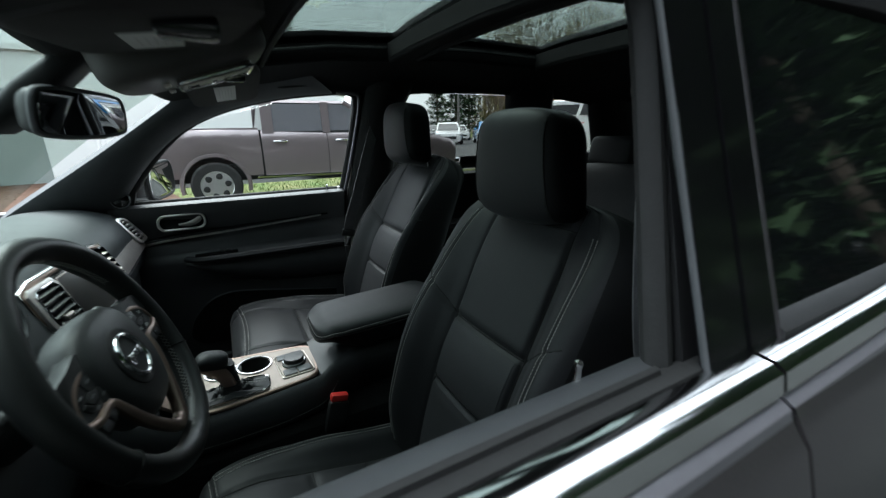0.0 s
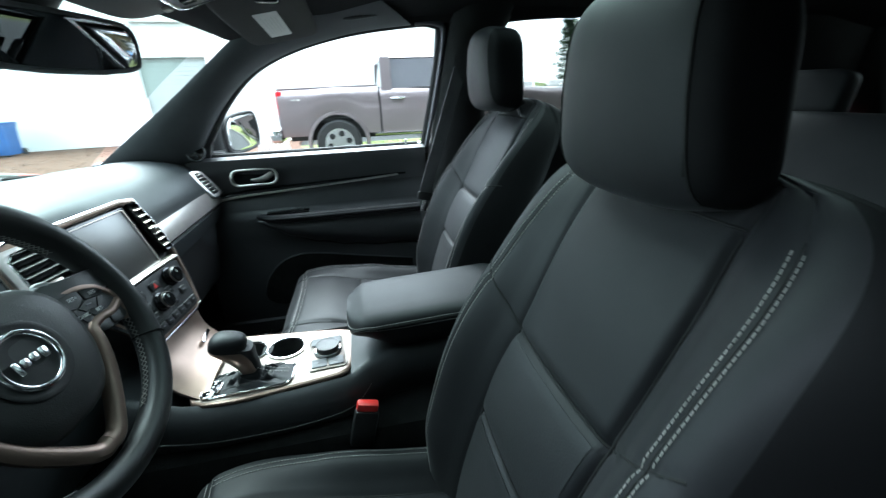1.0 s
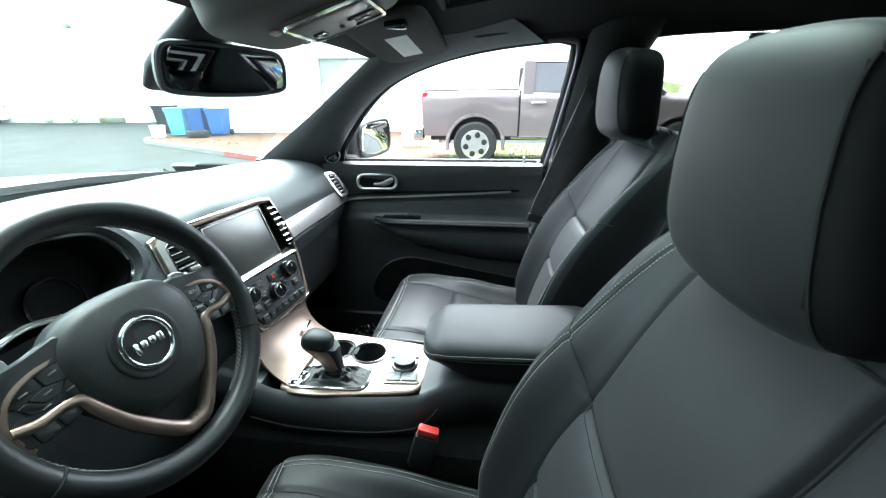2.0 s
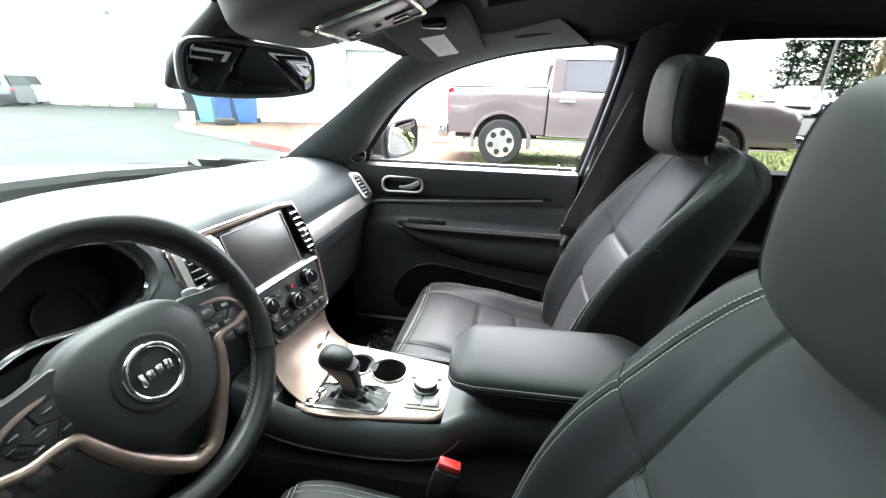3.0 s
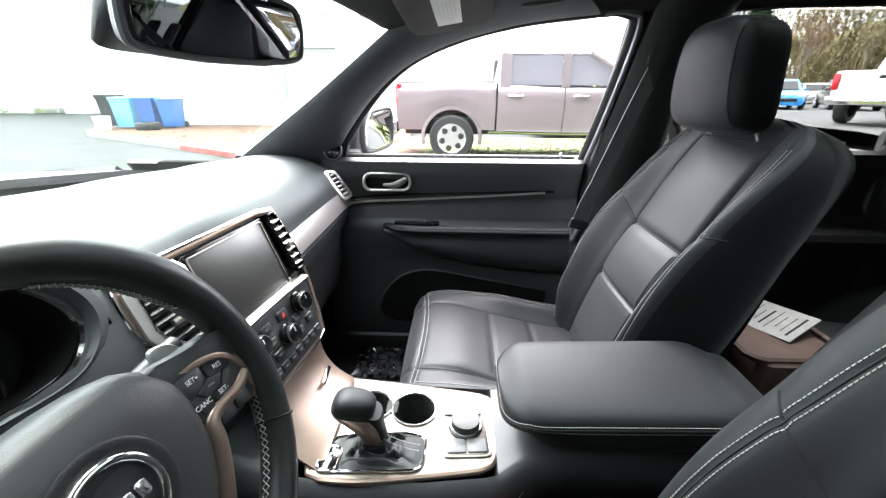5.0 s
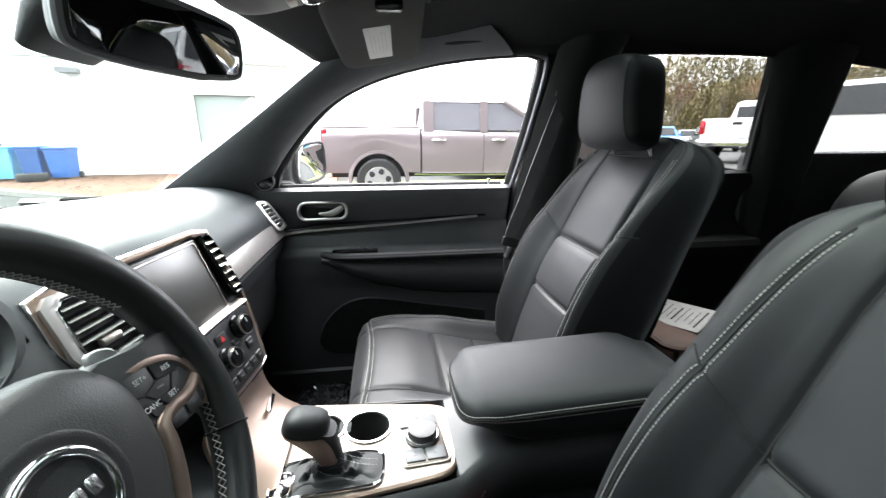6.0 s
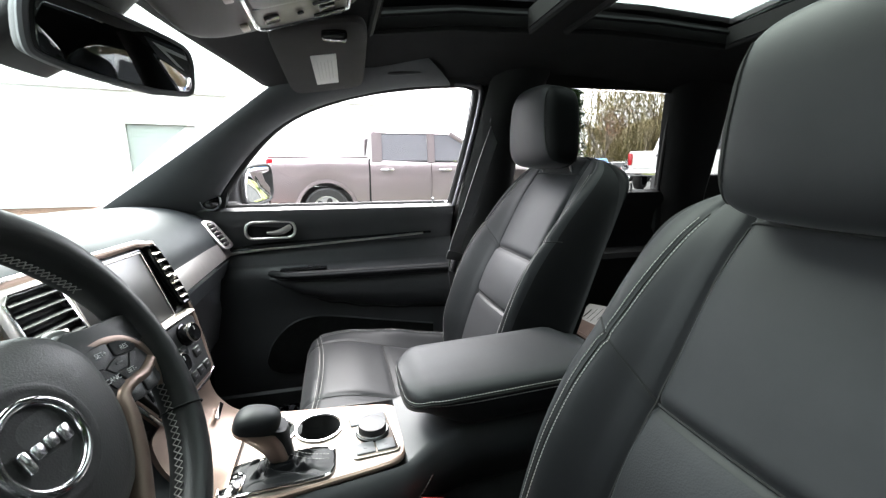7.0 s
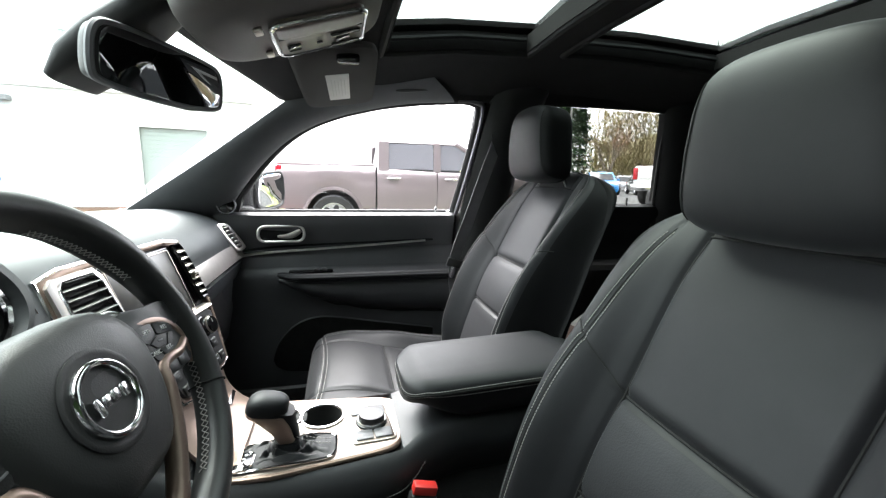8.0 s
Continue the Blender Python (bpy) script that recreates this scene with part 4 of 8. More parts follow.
    CP = [(-0.455, 0.150), (-0.3, 0.158), (0.08, 0.150)]

    def ctop(x, u):
        a, hw, wd = abs(u), curve_table(CP, x), curve_table(CW, x)
        t = max(0, (a - hw) / (wd - hw))
        z = curve_table(TOP, x) + 0.034 * ease(0, 0.55, t) * ease(-0.40, -0.12, x) * (1 - 0.7 * ease(0.65, 1, t)) - 0.028 * ease(0.8, 1.0, t)
        z -= 0.005 * gauss(a - hw, 0.006)
        if a < hw:
            z += 0.006 * (1 - (a / hw) ** 2)
            k = ease(hw, hw - 0.03, a)
            z += k * (0.004 * gauss(x + 0.30, 0.05) + 0.003 * gauss(x + 0.16, 0.04))
            for sx in (-0.225, -0.103):
                z -= k * 0.006 * gauss(x - sx, 0.008)
        z -= 0.006 * gauss(x + 0.405 + 0.02 * (a / wd) ** 2, 0.007)
        return z

    rings = []
    nf = 90
    for x in [-0.455 + 0.535 * i / 80 for i in range(81)]:
        wd = curve_table(CW, x)
        ring = [Vector((x, -wd + 2 * wd * i / nf, ctop(x, -wd + 2 * wd * i / nf))) for i in range(nf + 1)]
        zb = curve_table([(-0.455, 0.0), (-0.42, -0.06), (-0.3, -0.11), (0.08, -0.13)], x)
        for f, k in ((0.15, 1.02), (0.4, 1.0), (0.7, 0.97), (1.0, 0.92)):
            ring.append(Vector((x, wd * k, ctop(x, wd) + (zb - ctop(x, wd)) * f)))
        for f in (0.5, 0, -0.5):
            ring.append(Vector((x, wd * f, zb - 0.004)))
        for f, k in ((1.0, 0.92), (0.7, 0.97), (0.4, 1.0), (0.15, 1.02)):
            ring.append(Vector((x, -wd * k, ctop(x, wd) + (zb - ctop(x, wd)) * f)))
        rings.append(ring)
    bm = bm_new()
    loft(bm, rings)
    cush = part("cushion", bm, LEATHER, seat, "padded leather seat cushion")
    for sx in (-0.225, -0.103):
        hw = curve_table(CP, sx)
        seam([Vector((sx, -hw + 2 * hw * i / 24, ctop(sx, -hw + 2 * hw * i / 24) + 0.0008)) for i in range(25)], 0.0018, cush)
    for s in (-1, 1):
        seam([Vector((x, s * curve_table(CP, x), ctop(x, curve_table(CP, x)) + 0.0008)) for x in [-0.40 + 0.42 * i / 40 for i in range(41)]], 0.0019, cush)
    seam([Vector((-0.405 - 0.02 * (u / 0.25) ** 2, u, ctop(-0.405 - 0.02 * (u / 0.25) ** 2, u) + 0.0008)) for u in [-0.23 + 0.46 * i / 40 for i in range(41)]], 0.0018, cush)
    bm = bm_new()
    for o in (-0.0055, 0.0055):
        stitches(bm, [Vector((-0.405 + o - 0.02 * (u / 0.25) ** 2, u, ctop(-0.405 + o - 0.02 * (u / 0.25) ** 2, u) + 0.001)) for u in [-0.23 + 0.46 * i / 60 for i in range(61)]], 0.0058, 0.0042, 0.0007)
    for s in (-1, 1):
        for o in (-0.0055, 0.0055):
            stitches(bm, [Vector((x, s * (curve_table(CP, x) + 0.62 * (curve_table(CW, x) - curve_table(CP, x)) + o), ctop(x, curve_table(CP, x) + 0.62 * (curve_table(CW, x) - curve_table(CP, x)) + o) + 0.001)) for x in [-0.41 + 0.45 * i / 70 for i in range(71)]], 0.0058, 0.0042, 0.0007)
    tagged(part("stitching", bm, THREAD, cush, "light grey double stitching", recalc=False), kind="stuff")
    # plinth and rails
    bm = bm_new()
    loft(bm, [[Vector((x, y * k, z)) for x, y in ((-0.38, -0.235), (0.12, -0.245), (0.12, 0.245), (-0.38, 0.235))] for z, k in ((-0.05, 1.0), (-0.16, 1.02), (-0.19, 0.96))])
    part("plinth", bm, PLASTIC, seat, "black plastic seat plinth")
    for s in (-1, 1):
        bm = bm_new()
        box(bm, (-0.13, s * 0.17, -0.22), (0.52, 0.05, 0.07), bevel=0.008)
        part("seat_rail", bm, RUBBER, seat, "dark metal seat rail")
    return seat


build_seat((0.57, 0.40, 0.64), 24, "black leather front passenger seat with light grey stitching", 0.0)
build_seat((0.472, -0.39, 0.577), 21.5, "black leather driver's seat with light grey stitching", 0.006, 0.036)

# rear bench
rb = thing("rear_bench", "black leather rear bench seat with headrests", "car seat", at=(1.55, 0, 0.6))
bm = bm_new()
superbox(bm, pose(-0.12, 0, -0.04, 0, 6, 0), (0.27, 0.66, 0.10), 0.3, 0.25)
part("cushion", bm, LEATHER, rb)
bm = bm_new()
superbox(bm, pose(0.24, 0, 0.26, 0, 24, 0), (0.08, 0.66, 0.34), 0.3, 0.25)
part("backrest", bm, LEATHER, rb)
for y in (-0.42, 0.0, 0.42):
    bm = bm_new()
    superbox(bm, pose(0.40, y, 0.64, 0, 12, 0), (0.045, 0.13, 0.075), 0.35, 0.4, 32, 16)
    part("headrest", bm, LEATHER, rb)

# seat belts with anchor, webbing, tongue; buckle by each front seat
def seat_belt(s, label):
    b = thing("seat_belt", label, "seat belt", "front seat belts")
    P = lambda x, y, z: side_point(s, x, y, z)
    a, c = Vector((0.775, 0.668, 1.405)), Vector((0.615 if s > 0 else 0.80, 0.655 if s > 0 else 0.70, 0.955))
    bm = bm_new()
    path = smooth_line([a, a.lerp(c, 0.3) + Vector((-0.004, -0.004, 0)), a.lerp(c, 0.7) + Vector((-0.004, -0.006, 0)), c, c + Vector((0.010, 0.01, -0.155)), c + Vector((0.035, 0.035, -0.335))], 24)
    rows = []
    for i, p in enumerate(path):
        d = (path[min(i + 1, 23)] - path[max(i - 1, 0)]).normalized()
        w = d.cross(Vector((0.25, -1, 0))).normalized()
        rows.append([P(*(p + w * k)) for k in (-0.023, -0.008, 0.008, 0.023)])
    sheet(bm, rows, 0.0016)
    part("webbing", bm, BELT, b, "black woven belt webbing")
    bm = bm_new()
    box(bm, P(0.775, 0.668, 1.41), (0.075, 0.03, 0.055), (0, 10, 0), bevel=0.012)
    part("guide_loop", bm, PLASTIC, b, "black belt guide")
    bm = bm_new()
    box(bm, P(*(c + Vector((0, -0.004, -0.01)))), (0.060, 0.012, 0.030), (0, 14, 0), bevel=0.004)
    part("tongue_grip", bm, PLASTIC, b)
    bm = bm_new()
    box(bm, P(*(c + Vector((-0.008, -0.006, -0.042)))), (0.022, 0.004, 0.045), (0, 14, 0), bevel=0.0015)
    part("tongue", bm, CHROME, b, "bright steel belt tongue")
    return b


seat_belt(1, "black passenger seat belt hanging from the pillar")
seat_belt(-1, "black driver's seat belt hanging from the pillar")
for s, y, dx in ((-1, -0.119, 0.0),):
    b = thing("belt_buckle", "black belt buckle with red release button", "buckle")
    bm = bm_new()
    box(bm, (0.336, y, 0.661), (0.05, 0.026, 0.09), (0, 14, 0), bevel=0.008)
    part("body", bm, PLASTIC, b)
    bm = bm_new()
    box(bm, (0.348, y, 0.713), (0.043, 0.020, 0.018), (0, 14, 0), bevel=0.004)
    part("release_button", bm, RED, b, "red release button")
    bm = bm_new()
    tube(bm, [(0.325, y, 0.62), (0.33, y, 0.50), (0.37, y - 0.01, 0.42)], 0.012, 8, flat=0.5)
    part("stalk", bm, RUBBER, b)


# ---- dashboard ----
dash = thing("dashboard", "black soft-grained dashboard with satin and chrome trim", "dashboard")
DASH_SEC = {  # (x, z) from the windscreen down to the knees
    -0.79: [(-0.46, 1.09), (-0.40, 1.118), (-0.30, 1.118), (-0.22, 1.105), (-0.16, 1.075), (-0.13, 1.02), (-0.13, 0.98), (-0.15, 0.94), (-0.17, 0.85), (-0.22, 0.72), (-0.30, 0.62), (-0.5, 0.6)],
    -0.55: [(-0.56, 1.09), (-0.48, 1.122), (-0.38, 1.130), (-0.28, 1.150), (-0.21, 1.130), (-0.20, 1.02), (-0.19, 0.97), (-0.17, 0.92), (-0.16, 0.84), (-0.20, 0.70), (-0.28, 0.60), (-0.5, 0.58)],
    -0.14: [(-0.72, 1.09), (-0.60, 1.125), (-0.45, 1.140), (-0.30, 1.145), (-0.198, 1.124), (-0.156, 1.05), (-0.138, 0.985), (-0.138, 0.92), (-0.15, 0.84), (-0.18, 0.72), (-0.26, 0.60), (-0.5, 0.58)],
    0.06: [(-0.76, 1.09), (-0.62, 1.126), (-0.45, 1.142), (-0.30, 1.138), (-0.205, 1.112), (-0.19, 1.06), (-0.18, 1.0), (-0.16, 0.92), (-0.13, 0.84), (-0.12, 0.74), (-0.20, 0.62), (-0.5, 0.58)],
    0.27: [(-0.66, 1.09), (-0.55, 1.124), (-0.42, 1.140), (-0.28, 1.132), (-0.21, 1.105), (-0.168, 1.055), (-0.158, 1.012), (-0.155, 0.960), (-0.17, 0.92), (-0.165, 0.80), (-0.20, 0.66), (-0.5, 0.60)],
    0.50: [(-0.56, 1.09), (-0.48, 1.120), (-0.38, 1.132), (-0.27, 1.125), (-0.20, 1.098), (-0.160, 1.052), (-0.152, 1.012), (-0.150, 0.960), (-0.165, 0.92), (-0.17, 0.80), (-0.22, 0.66), (-0.5, 0.60)],
    0.70: [(-0.48, 1.09), (-0.42, 1.116), (-0.33, 1.122), (-0.25, 1.110), (-0.19, 1.083), (-0.160, 1.042), (-0.150, 1.008), (-0.146, 0.960), (-0.155, 0.92), (-0.16, 0.82), (-0.22, 0.68), (-0.5, 0.60)],
    0.79: [(-0.45, 1.09), (-0.39, 1.112), (-0.31, 1.115), (-0.25, 1.103), (-0.19, 1.076), (-0.160, 1.035), (-0.150, 1.005), (-0.146, 0.96), (-0.155, 0.92), (-0.18, 0.82), (-0.24, 0.68), (-0.5, 0.60)],
}


def dash_point(y, k):
    keys = sorted(DASH_SEC)
    x = lerp_table([(q, DASH_SEC[q][k][0]) for q in keys], y)
    z = lerp_table([(q, DASH_SEC[q][k][1]) for q in keys], y)
    return Vector((x, y, z))


def dash_section(y, n=56):
    return smooth_line([dash_point(y, k) for k in range(12)], n)


bm = bm_new()
sheet(bm, [dash_section(-0.79 + 1.58 * i / 158) for i in range(159)], 0.012)
# the opening for the instrument cluster
CM = basis((-0.172, -0.345, 1.068), (0.04, 1, 0), (-0.30, 0, 0.95))
CI = CM.inverted()
gone = []
for f_ in bm.faces:
    q_ = CI @ f_.calc_center_median()
    if (q_.x / 0.204) ** 4 + ((q_.y - 0.038) / 0.068) ** 4 < 1 and abs(q_.z) < 0.14:
        gone.append(f_)
bmesh.ops.delete(bm, geom=gone, context="FACES")
part("dash_body", bm, DASH, dash, "soft-grained dash skin", sharp=60)
# chrome line and seam running across the passenger's side into the door
yy = [0.235 + 0.555 * i / 24 for i in range(25)]
bm = bm_new()
tube(bm, [(-0.128 + 0.006 * ease(0.6, 0.79, y), y, 0.957) for y in yy], 0.0045, 8)
part("chrome_line", bm, CHROME, dash, "thin chrome line across the dash")
bm = bm_new()
sheet(bm, [[(-0.146 + 0.004 * ease(0.6, 0.79, y), y, 1.008), (-0.138, y, 0.997), (-0.130, y, 0.980), (-0.127, y, 0.964)] for y in yy], 0.012)
part("dash_inlay", bm, INLAY, dash, "bronze-grey satin dash inlay")
bm = bm_new()
tube(bm, [(-0.147, y, 1.0115) for y in yy], 0.0026, 6)
part("seam", bm, SEAM, dash)
bm = bm_new()
sheet(bm, [[(-0.132, y, 0.953), (-0.140, y, 0.925), (-0.150, y, 0.900)] for y in yy], 0.012)
part("lower_pad", bm, DASH, dash, "dark pad below the chrome line")
bm = bm_new()
stitches(bm, [dash_point(y, 5).lerp(dash_point(y, 6), 0.75) + Vector((0.0015, 0, 0)) for y in [0.2 + 0.55 * i / 80 for i in range(81)]], 0.006, 0.004, 0.0006)
tagged(part("stitching", bm, THREAD, dash, recalc=False), kind="stuff")
bm = bm_new()
sheet(bm, [[(-0.155 - 0.02 * abs(y - 0.48), y, 0.90), (-0.150 - 0.02 * abs(y - 0.48), y, 0.80), (-0.175, y, 0.70)] for y in (0.24, 0.4, 0.56, 0.72)], 0.01)
gb = part("glovebox_lid", bm, PLASTIC, dash, "black glovebox lid")
bm = bm_new()
box(bm, (-0.150, 0.33, 0.885), (0.012, 0.09, 0.022), bevel=0.004)
part("latch", bm, GLOSS, gb)
# speaker disc and a defroster slot on the dash top
bm = bm_new()
lathe(bm, [(0.001, 0), (0.055, 0), (0.055, 0.003), (0.050, 0.006), (0.001, 0.006)], pose(-0.56, 0.02, 1.131, 0, -5, 0), 28)
part("speaker_grille", bm, PLASTIC, dash, "round speaker grille")
bm = bm_new()
tube(bm, [dash_point(y, 1).lerp(dash_point(y, 0), 0.1) + Vector((0, 0, 0.004)) for y in [-0.7 + 1.4 * i / 24 for i in range(25)]], 0.006, 6)
part("defroster_slot", bm, RUBBER, dash, "dark defroster slot")


def vent(parent, m, outer, inner, slats, tilt, material, slat_mat=PLASTIC):
    """An air vent: trim ring, dark box, slats and a thumb tab."""
    bm = bm_new()
    frame_plate(bm, outer, inner, m, 0.009)
    ring = part("vent_ring", bm, material, parent, "satin vent surround")
    bm = bm_new()
    plate(bm, inner, m @ pose(0, 0, -0.003), 0.005)
    part("vent_box", bm, RUBBER, ring, "dark vent interior")
    xs_, ys_ = [p[0] for p in inner], [p[1] for p in inner]
    x0, x1, y0, y1 = min(xs_), max(xs_), min(ys_), max(ys_)

    def cross(y):
        hit_x = []
        for a, b in zip(inner, list(inner[1:]) + [inner[0]]):
            if (a[1] - y) * (b[1] - y) < 0:
                hit_x.append(a[0] + (b[0] - a[0]) * (y - a[1]) / (b[1] - a[1]))
        return (min(hit_x), max(hit_x)) if len(hit_x) > 1 else (x0, x1)
    for i in range(slats):
        y = y0 + (y1 - y0) * (i + 0.7) / (slats + 0.4)
        a, b = cross(y)
        bm = bm_new()
        box(bm, (0, 0, 0), (b - a - 0.002, 0.014, 0.003), (tilt, 0, 0), bevel=0.001)
        bmesh.ops.transform(bm, matrix=m @ pose((a + b) / 2, y, 0.0065), verts=bm.verts[:])
        part("slat", bm, slat_mat, ring)
    return ring


# centre stack
SM = basis((-0.122, 0.082, 1.035), (0.12, 1, 0), (-0.345, 0, 0.94))
stack = thing("centre_stack", "black centre stack with touch screen, dials and bronze surround", "dash console")
OUTLINE = [(-0.207, 0.078), (0.142, 0.078), (0.156, 0.02), (0.163, -0.04), (0.158, -0.09), (0.142, -0.15), (0.120, -0.208), (-0.066, -0.208), (-0.092, -0.15), (-0.135, -0.09), (-0.195, -0.035), (-0.210, 0.01)]
o2 = rounded(OUTLINE, 0.12, 1)
cc = Vector((0.0, -0.05))
inn = [(cc.x + (p.x - cc.x) * 0.945, cc.y + (p.y - cc.y) * 0.925) for p in o2]
bm = bm_new()
plate(bm, [tuple(p) for p in o2], SM @ pose(0, 0, -0.055), 0.052)
part("stack_body", bm, PLASTIC, stack, "black stack body")
bm = bm_new()
frame_plate(bm, [tuple(p) for p in o2], inn, SM @ pose(0, 0, -0.004), 0.012)
part("surround", bm, BEIGE, stack, "bronze satin surround")
bm = bm_new()
tube(bm, [SM @ Vector((p.x, p.y, 0.006)) for p in o2], 0.0035, 8, closed=True)
part("surround_edge", bm, CHROME, stack, "bright surround edge")
bm = bm_new()
plate(bm, round_rect(0.206, 0.142, 0.008), SM @ pose(0, -0.006, 0), 0.008)
sb = part("screen_bezel", bm, GLOSS, stack, "gloss black screen bezel")
bm = bm_new()
frame_plate(bm, round_rect(0.187, 0.131, 0.005), round_rect(0.182, 0.126, 0.004), SM @ pose(0, -0.006, 0.007), 0.003)
part("screen_rim", bm, SATIN, sb, "thin grey screen rim")
bm = bm_new()
plate(bm, round_rect(0.181, 0.125, 0.003), SM @ pose(0, -0.006, 0.006), 0.0025, 0.0005)
part("screen", bm, SCREEN, sb, "dark switched-off touch screen")
for sgn, lab in ((-1, "left"), (1, "right")):
    if sgn > 0:
        outl = [(0.108, 0.066), (0.136, 0.066), (0.148, 0.01), (0.152, -0.062), (0.124, -0.062)]
    else:
        outl = [(-0.202, 0.068), (-0.104, 0.068), (-0.097, -0.056), (-0.160, -0.056), (-0.203, -0.014)]
    oo = rounded(outl, 0.12, 1)
    c2 = sum(oo, Vector((0, 0))) / len(oo)
    if sgn > 0:
        ii = [c2 + (p - c2) * 0.90 for p in oo]
    else:
        ii = rounded([(-0.187, 0.059), (-0.112, 0.059), (-0.103, -0.048), (-0.156, -0.048), (-0.189, -0.010)], 0.12, 1)
    vent(stack, SM @ pose(0, 0, 0.006), [tuple(p) for p in oo], [tuple(p) for p in ii], 7, -58, GLOSS if sgn > 0 else PALE_SATIN, slat_mat=SATIN if sgn > 0 else PLASTIC)
    if sgn < 0:
        bm = bm_new()
        tube(bm, [SM @ Vector((p.x, p.y, 0.0155)) for p in ii], 0.0022, 6, closed=True)
        part("vent_edge", bm, CHROME, stack, "thin chrome inner vent edge")
    bm = bm_new()
    box(bm, (0, 0, 0), (0.030 if sgn < 0 else 0.014, 0.010, 0.010), bevel=0.003)
    bmesh.ops.transform(bm, matrix=SM @ pose(c2.x, c2.y - 0.008, 0.018), verts=bm.verts[:])
    part("vent_tab", bm, SATIN, stack, "satin vent tab")
# control panel: dials and rows of keys
bm = bm_new()
plate(bm, rounded([(-0.104, -0.084), (0.136, -0.084), (0.108, -0.198), (-0.062, -0.198)][::-1], 0.06, 1), SM @ pose(0, 0, 0.002), 0.012)
cp = part("control_panel", bm, PLASTIC, stack, "black climate control panel")
bm = bm_new()
sheet(bm, [[SM @ Vector((a, -0.072 - 0.010 * f + 0.004 * math.cos(a * 9), 0.006 + 0.016 * math.sin(math.pi * 0.5 * f))) for f in (0, 0.3, 0.6, 1.0)] for a in [-0.098 + 0.232 * i / 14 for i in range(15)]][::-1], 0.006)
part("shelf", bm, SATIN, cp, "satin shelf below the screen")
for a, b, r in ((-0.068, -0.116, 0.0185), (0.010, -0.141, 0.0175), (0.078, -0.110, 0.0185)):
    bm = bm_new()
    lathe(bm, [(0.001, 0), (r + 0.003, 0), (r + 0.003, 0.004), (r, 0.005), (r * 0.96, 0.020), (r * 0.85, 0.023), (r * 0.6, 0.0225), (0.001, 0.0225)], SM @ pose(a, b, 0.013), 32)
    kn = part("dial", bm, GLOSS, cp, "black rotary dial")
    bm = bm_new()
    lathe(bm, [(r * 0.97, 0.0), (r * 1.03, 0.0), (r * 1.03, 0.003), (r * 0.97, 0.003)], SM @ pose(a, b, 0.030), 32)
    part("dial_ring", bm, SATIN, kn)
    bm = bm_new()
    box(bm, (0, 0, 0), (0.0016, 0.008, 0.0008))
    bmesh.ops.transform(bm, matrix=SM @ pose(a, b + r * 0.4, 0.0362), verts=bm.verts[:])
    part("dial_mark", bm, PRINT, kn)
for i in range(7):
    a = -0.052 + i * 0.0245
    bm = bm_new()
    plate(bm, round_rect(0.0225, 0.017, 0.003), SM @ pose(a, -0.182, 0.012), 0.005)
    k = part("key", bm, PLASTIC, cp)
    bm = bm_new()
    plate(bm, round_rect(0.008, 0.0025, 0.0008), SM @ pose(a, -0.182, 0.0168), 0.0006, 0.0002)
    part("key_mark", bm, GREYKEY, k)
for a, b, w in ((-0.030, -0.106, 0.030), (0.022, -0.106, 0.032), (-0.030, -0.134, 0.026), (-0.028, -0.158, 0.026), (0.046, -0.158, 0.026), (0.052, -0.132, 0.022), (0.088, -0.150, 0.024), (-0.062, -0.152, 0.022)):
    bm = bm_new()
    plate(bm, round_rect(w, 0.018, 0.003), SM @ pose(a, b, 0.012), 0.005)
    k = part("key", bm, PLASTIC, cp)
    bm = bm_new()
    plate(bm, round_rect(0.010, 0.003, 0.001), SM @ pose(a, b, 0.0168), 0.0006, 0.0002)
    part("key_mark", bm, GREYKEY, k)
bm = bm_new()
plate(bm, [(-0.006, -0.005), (0.006, -0.005), (0, 0.006)], SM @ pose(0.022, -0.106, 0.0172), 0.0008, 0.0002)
part("hazard_mark", bm, RED, cp, "red hazard triangle")

# bronze apron from the stack down to the console
bm = bm_new()
prof = smooth_line([(-0.058, 0, 0.848), (-0.050, 0, 0.832), (-0.034, 0, 0.808), (-0.006, 0, 0.784), (0.030, 0, 0.768), (0.040, 0, 0.764)], 14)
rows = []
for i, p in enumerate(prof):
    f = i / 13
    y0, y1 = -0.012 - 0.064 * f ** 0.8, 0.200 - 0.048 * f ** 0.7
    rows.append([Vector((p.x + 0.11 * (y - 0.05) * (1 - f), y, p.z - 0.012 * (abs((y - (y0 + y1) / 2)) / 0.11) ** 4)) for y in [y0 + (y1 - y0) * j / 12 for j in range(13)]])
sheet(bm, rows, 0.01)
ap = part("apron", bm, BEIGE, stack, "bronze satin apron panel")
bm = bm_new()
box(bm, (-0.008, 0.115, 0.795), (0.008, 0.055, 0.004), (0, 42, 6), bevel=0.001)
part("ashtray_pull", bm, CHROME, ap)

# instrument cluster
cl = thing("instrument_cluster", "dark hooded instrument cluster with chrome ring", "gauges")
EL = [(0.182, 0.015), (0.176, 0.047), (0.147, 0.080), (0.09, 0.093), (0, 0.096), (-0.09, 0.093), (-0.147, 0.080), (-0.176, 0.047), (-0.182, 0.015), (-0.166, -0.012), (-0.129, -0.028), (-0.06, -0.022), (0, -0.010), (0.06, -0.022), (0.129, -0.028), (0.166, -0.012)]
ell = [(p.x, p.y) for p in smooth_line([(*q, 0) for q in EL], 64, True)]
bm = bm_new()
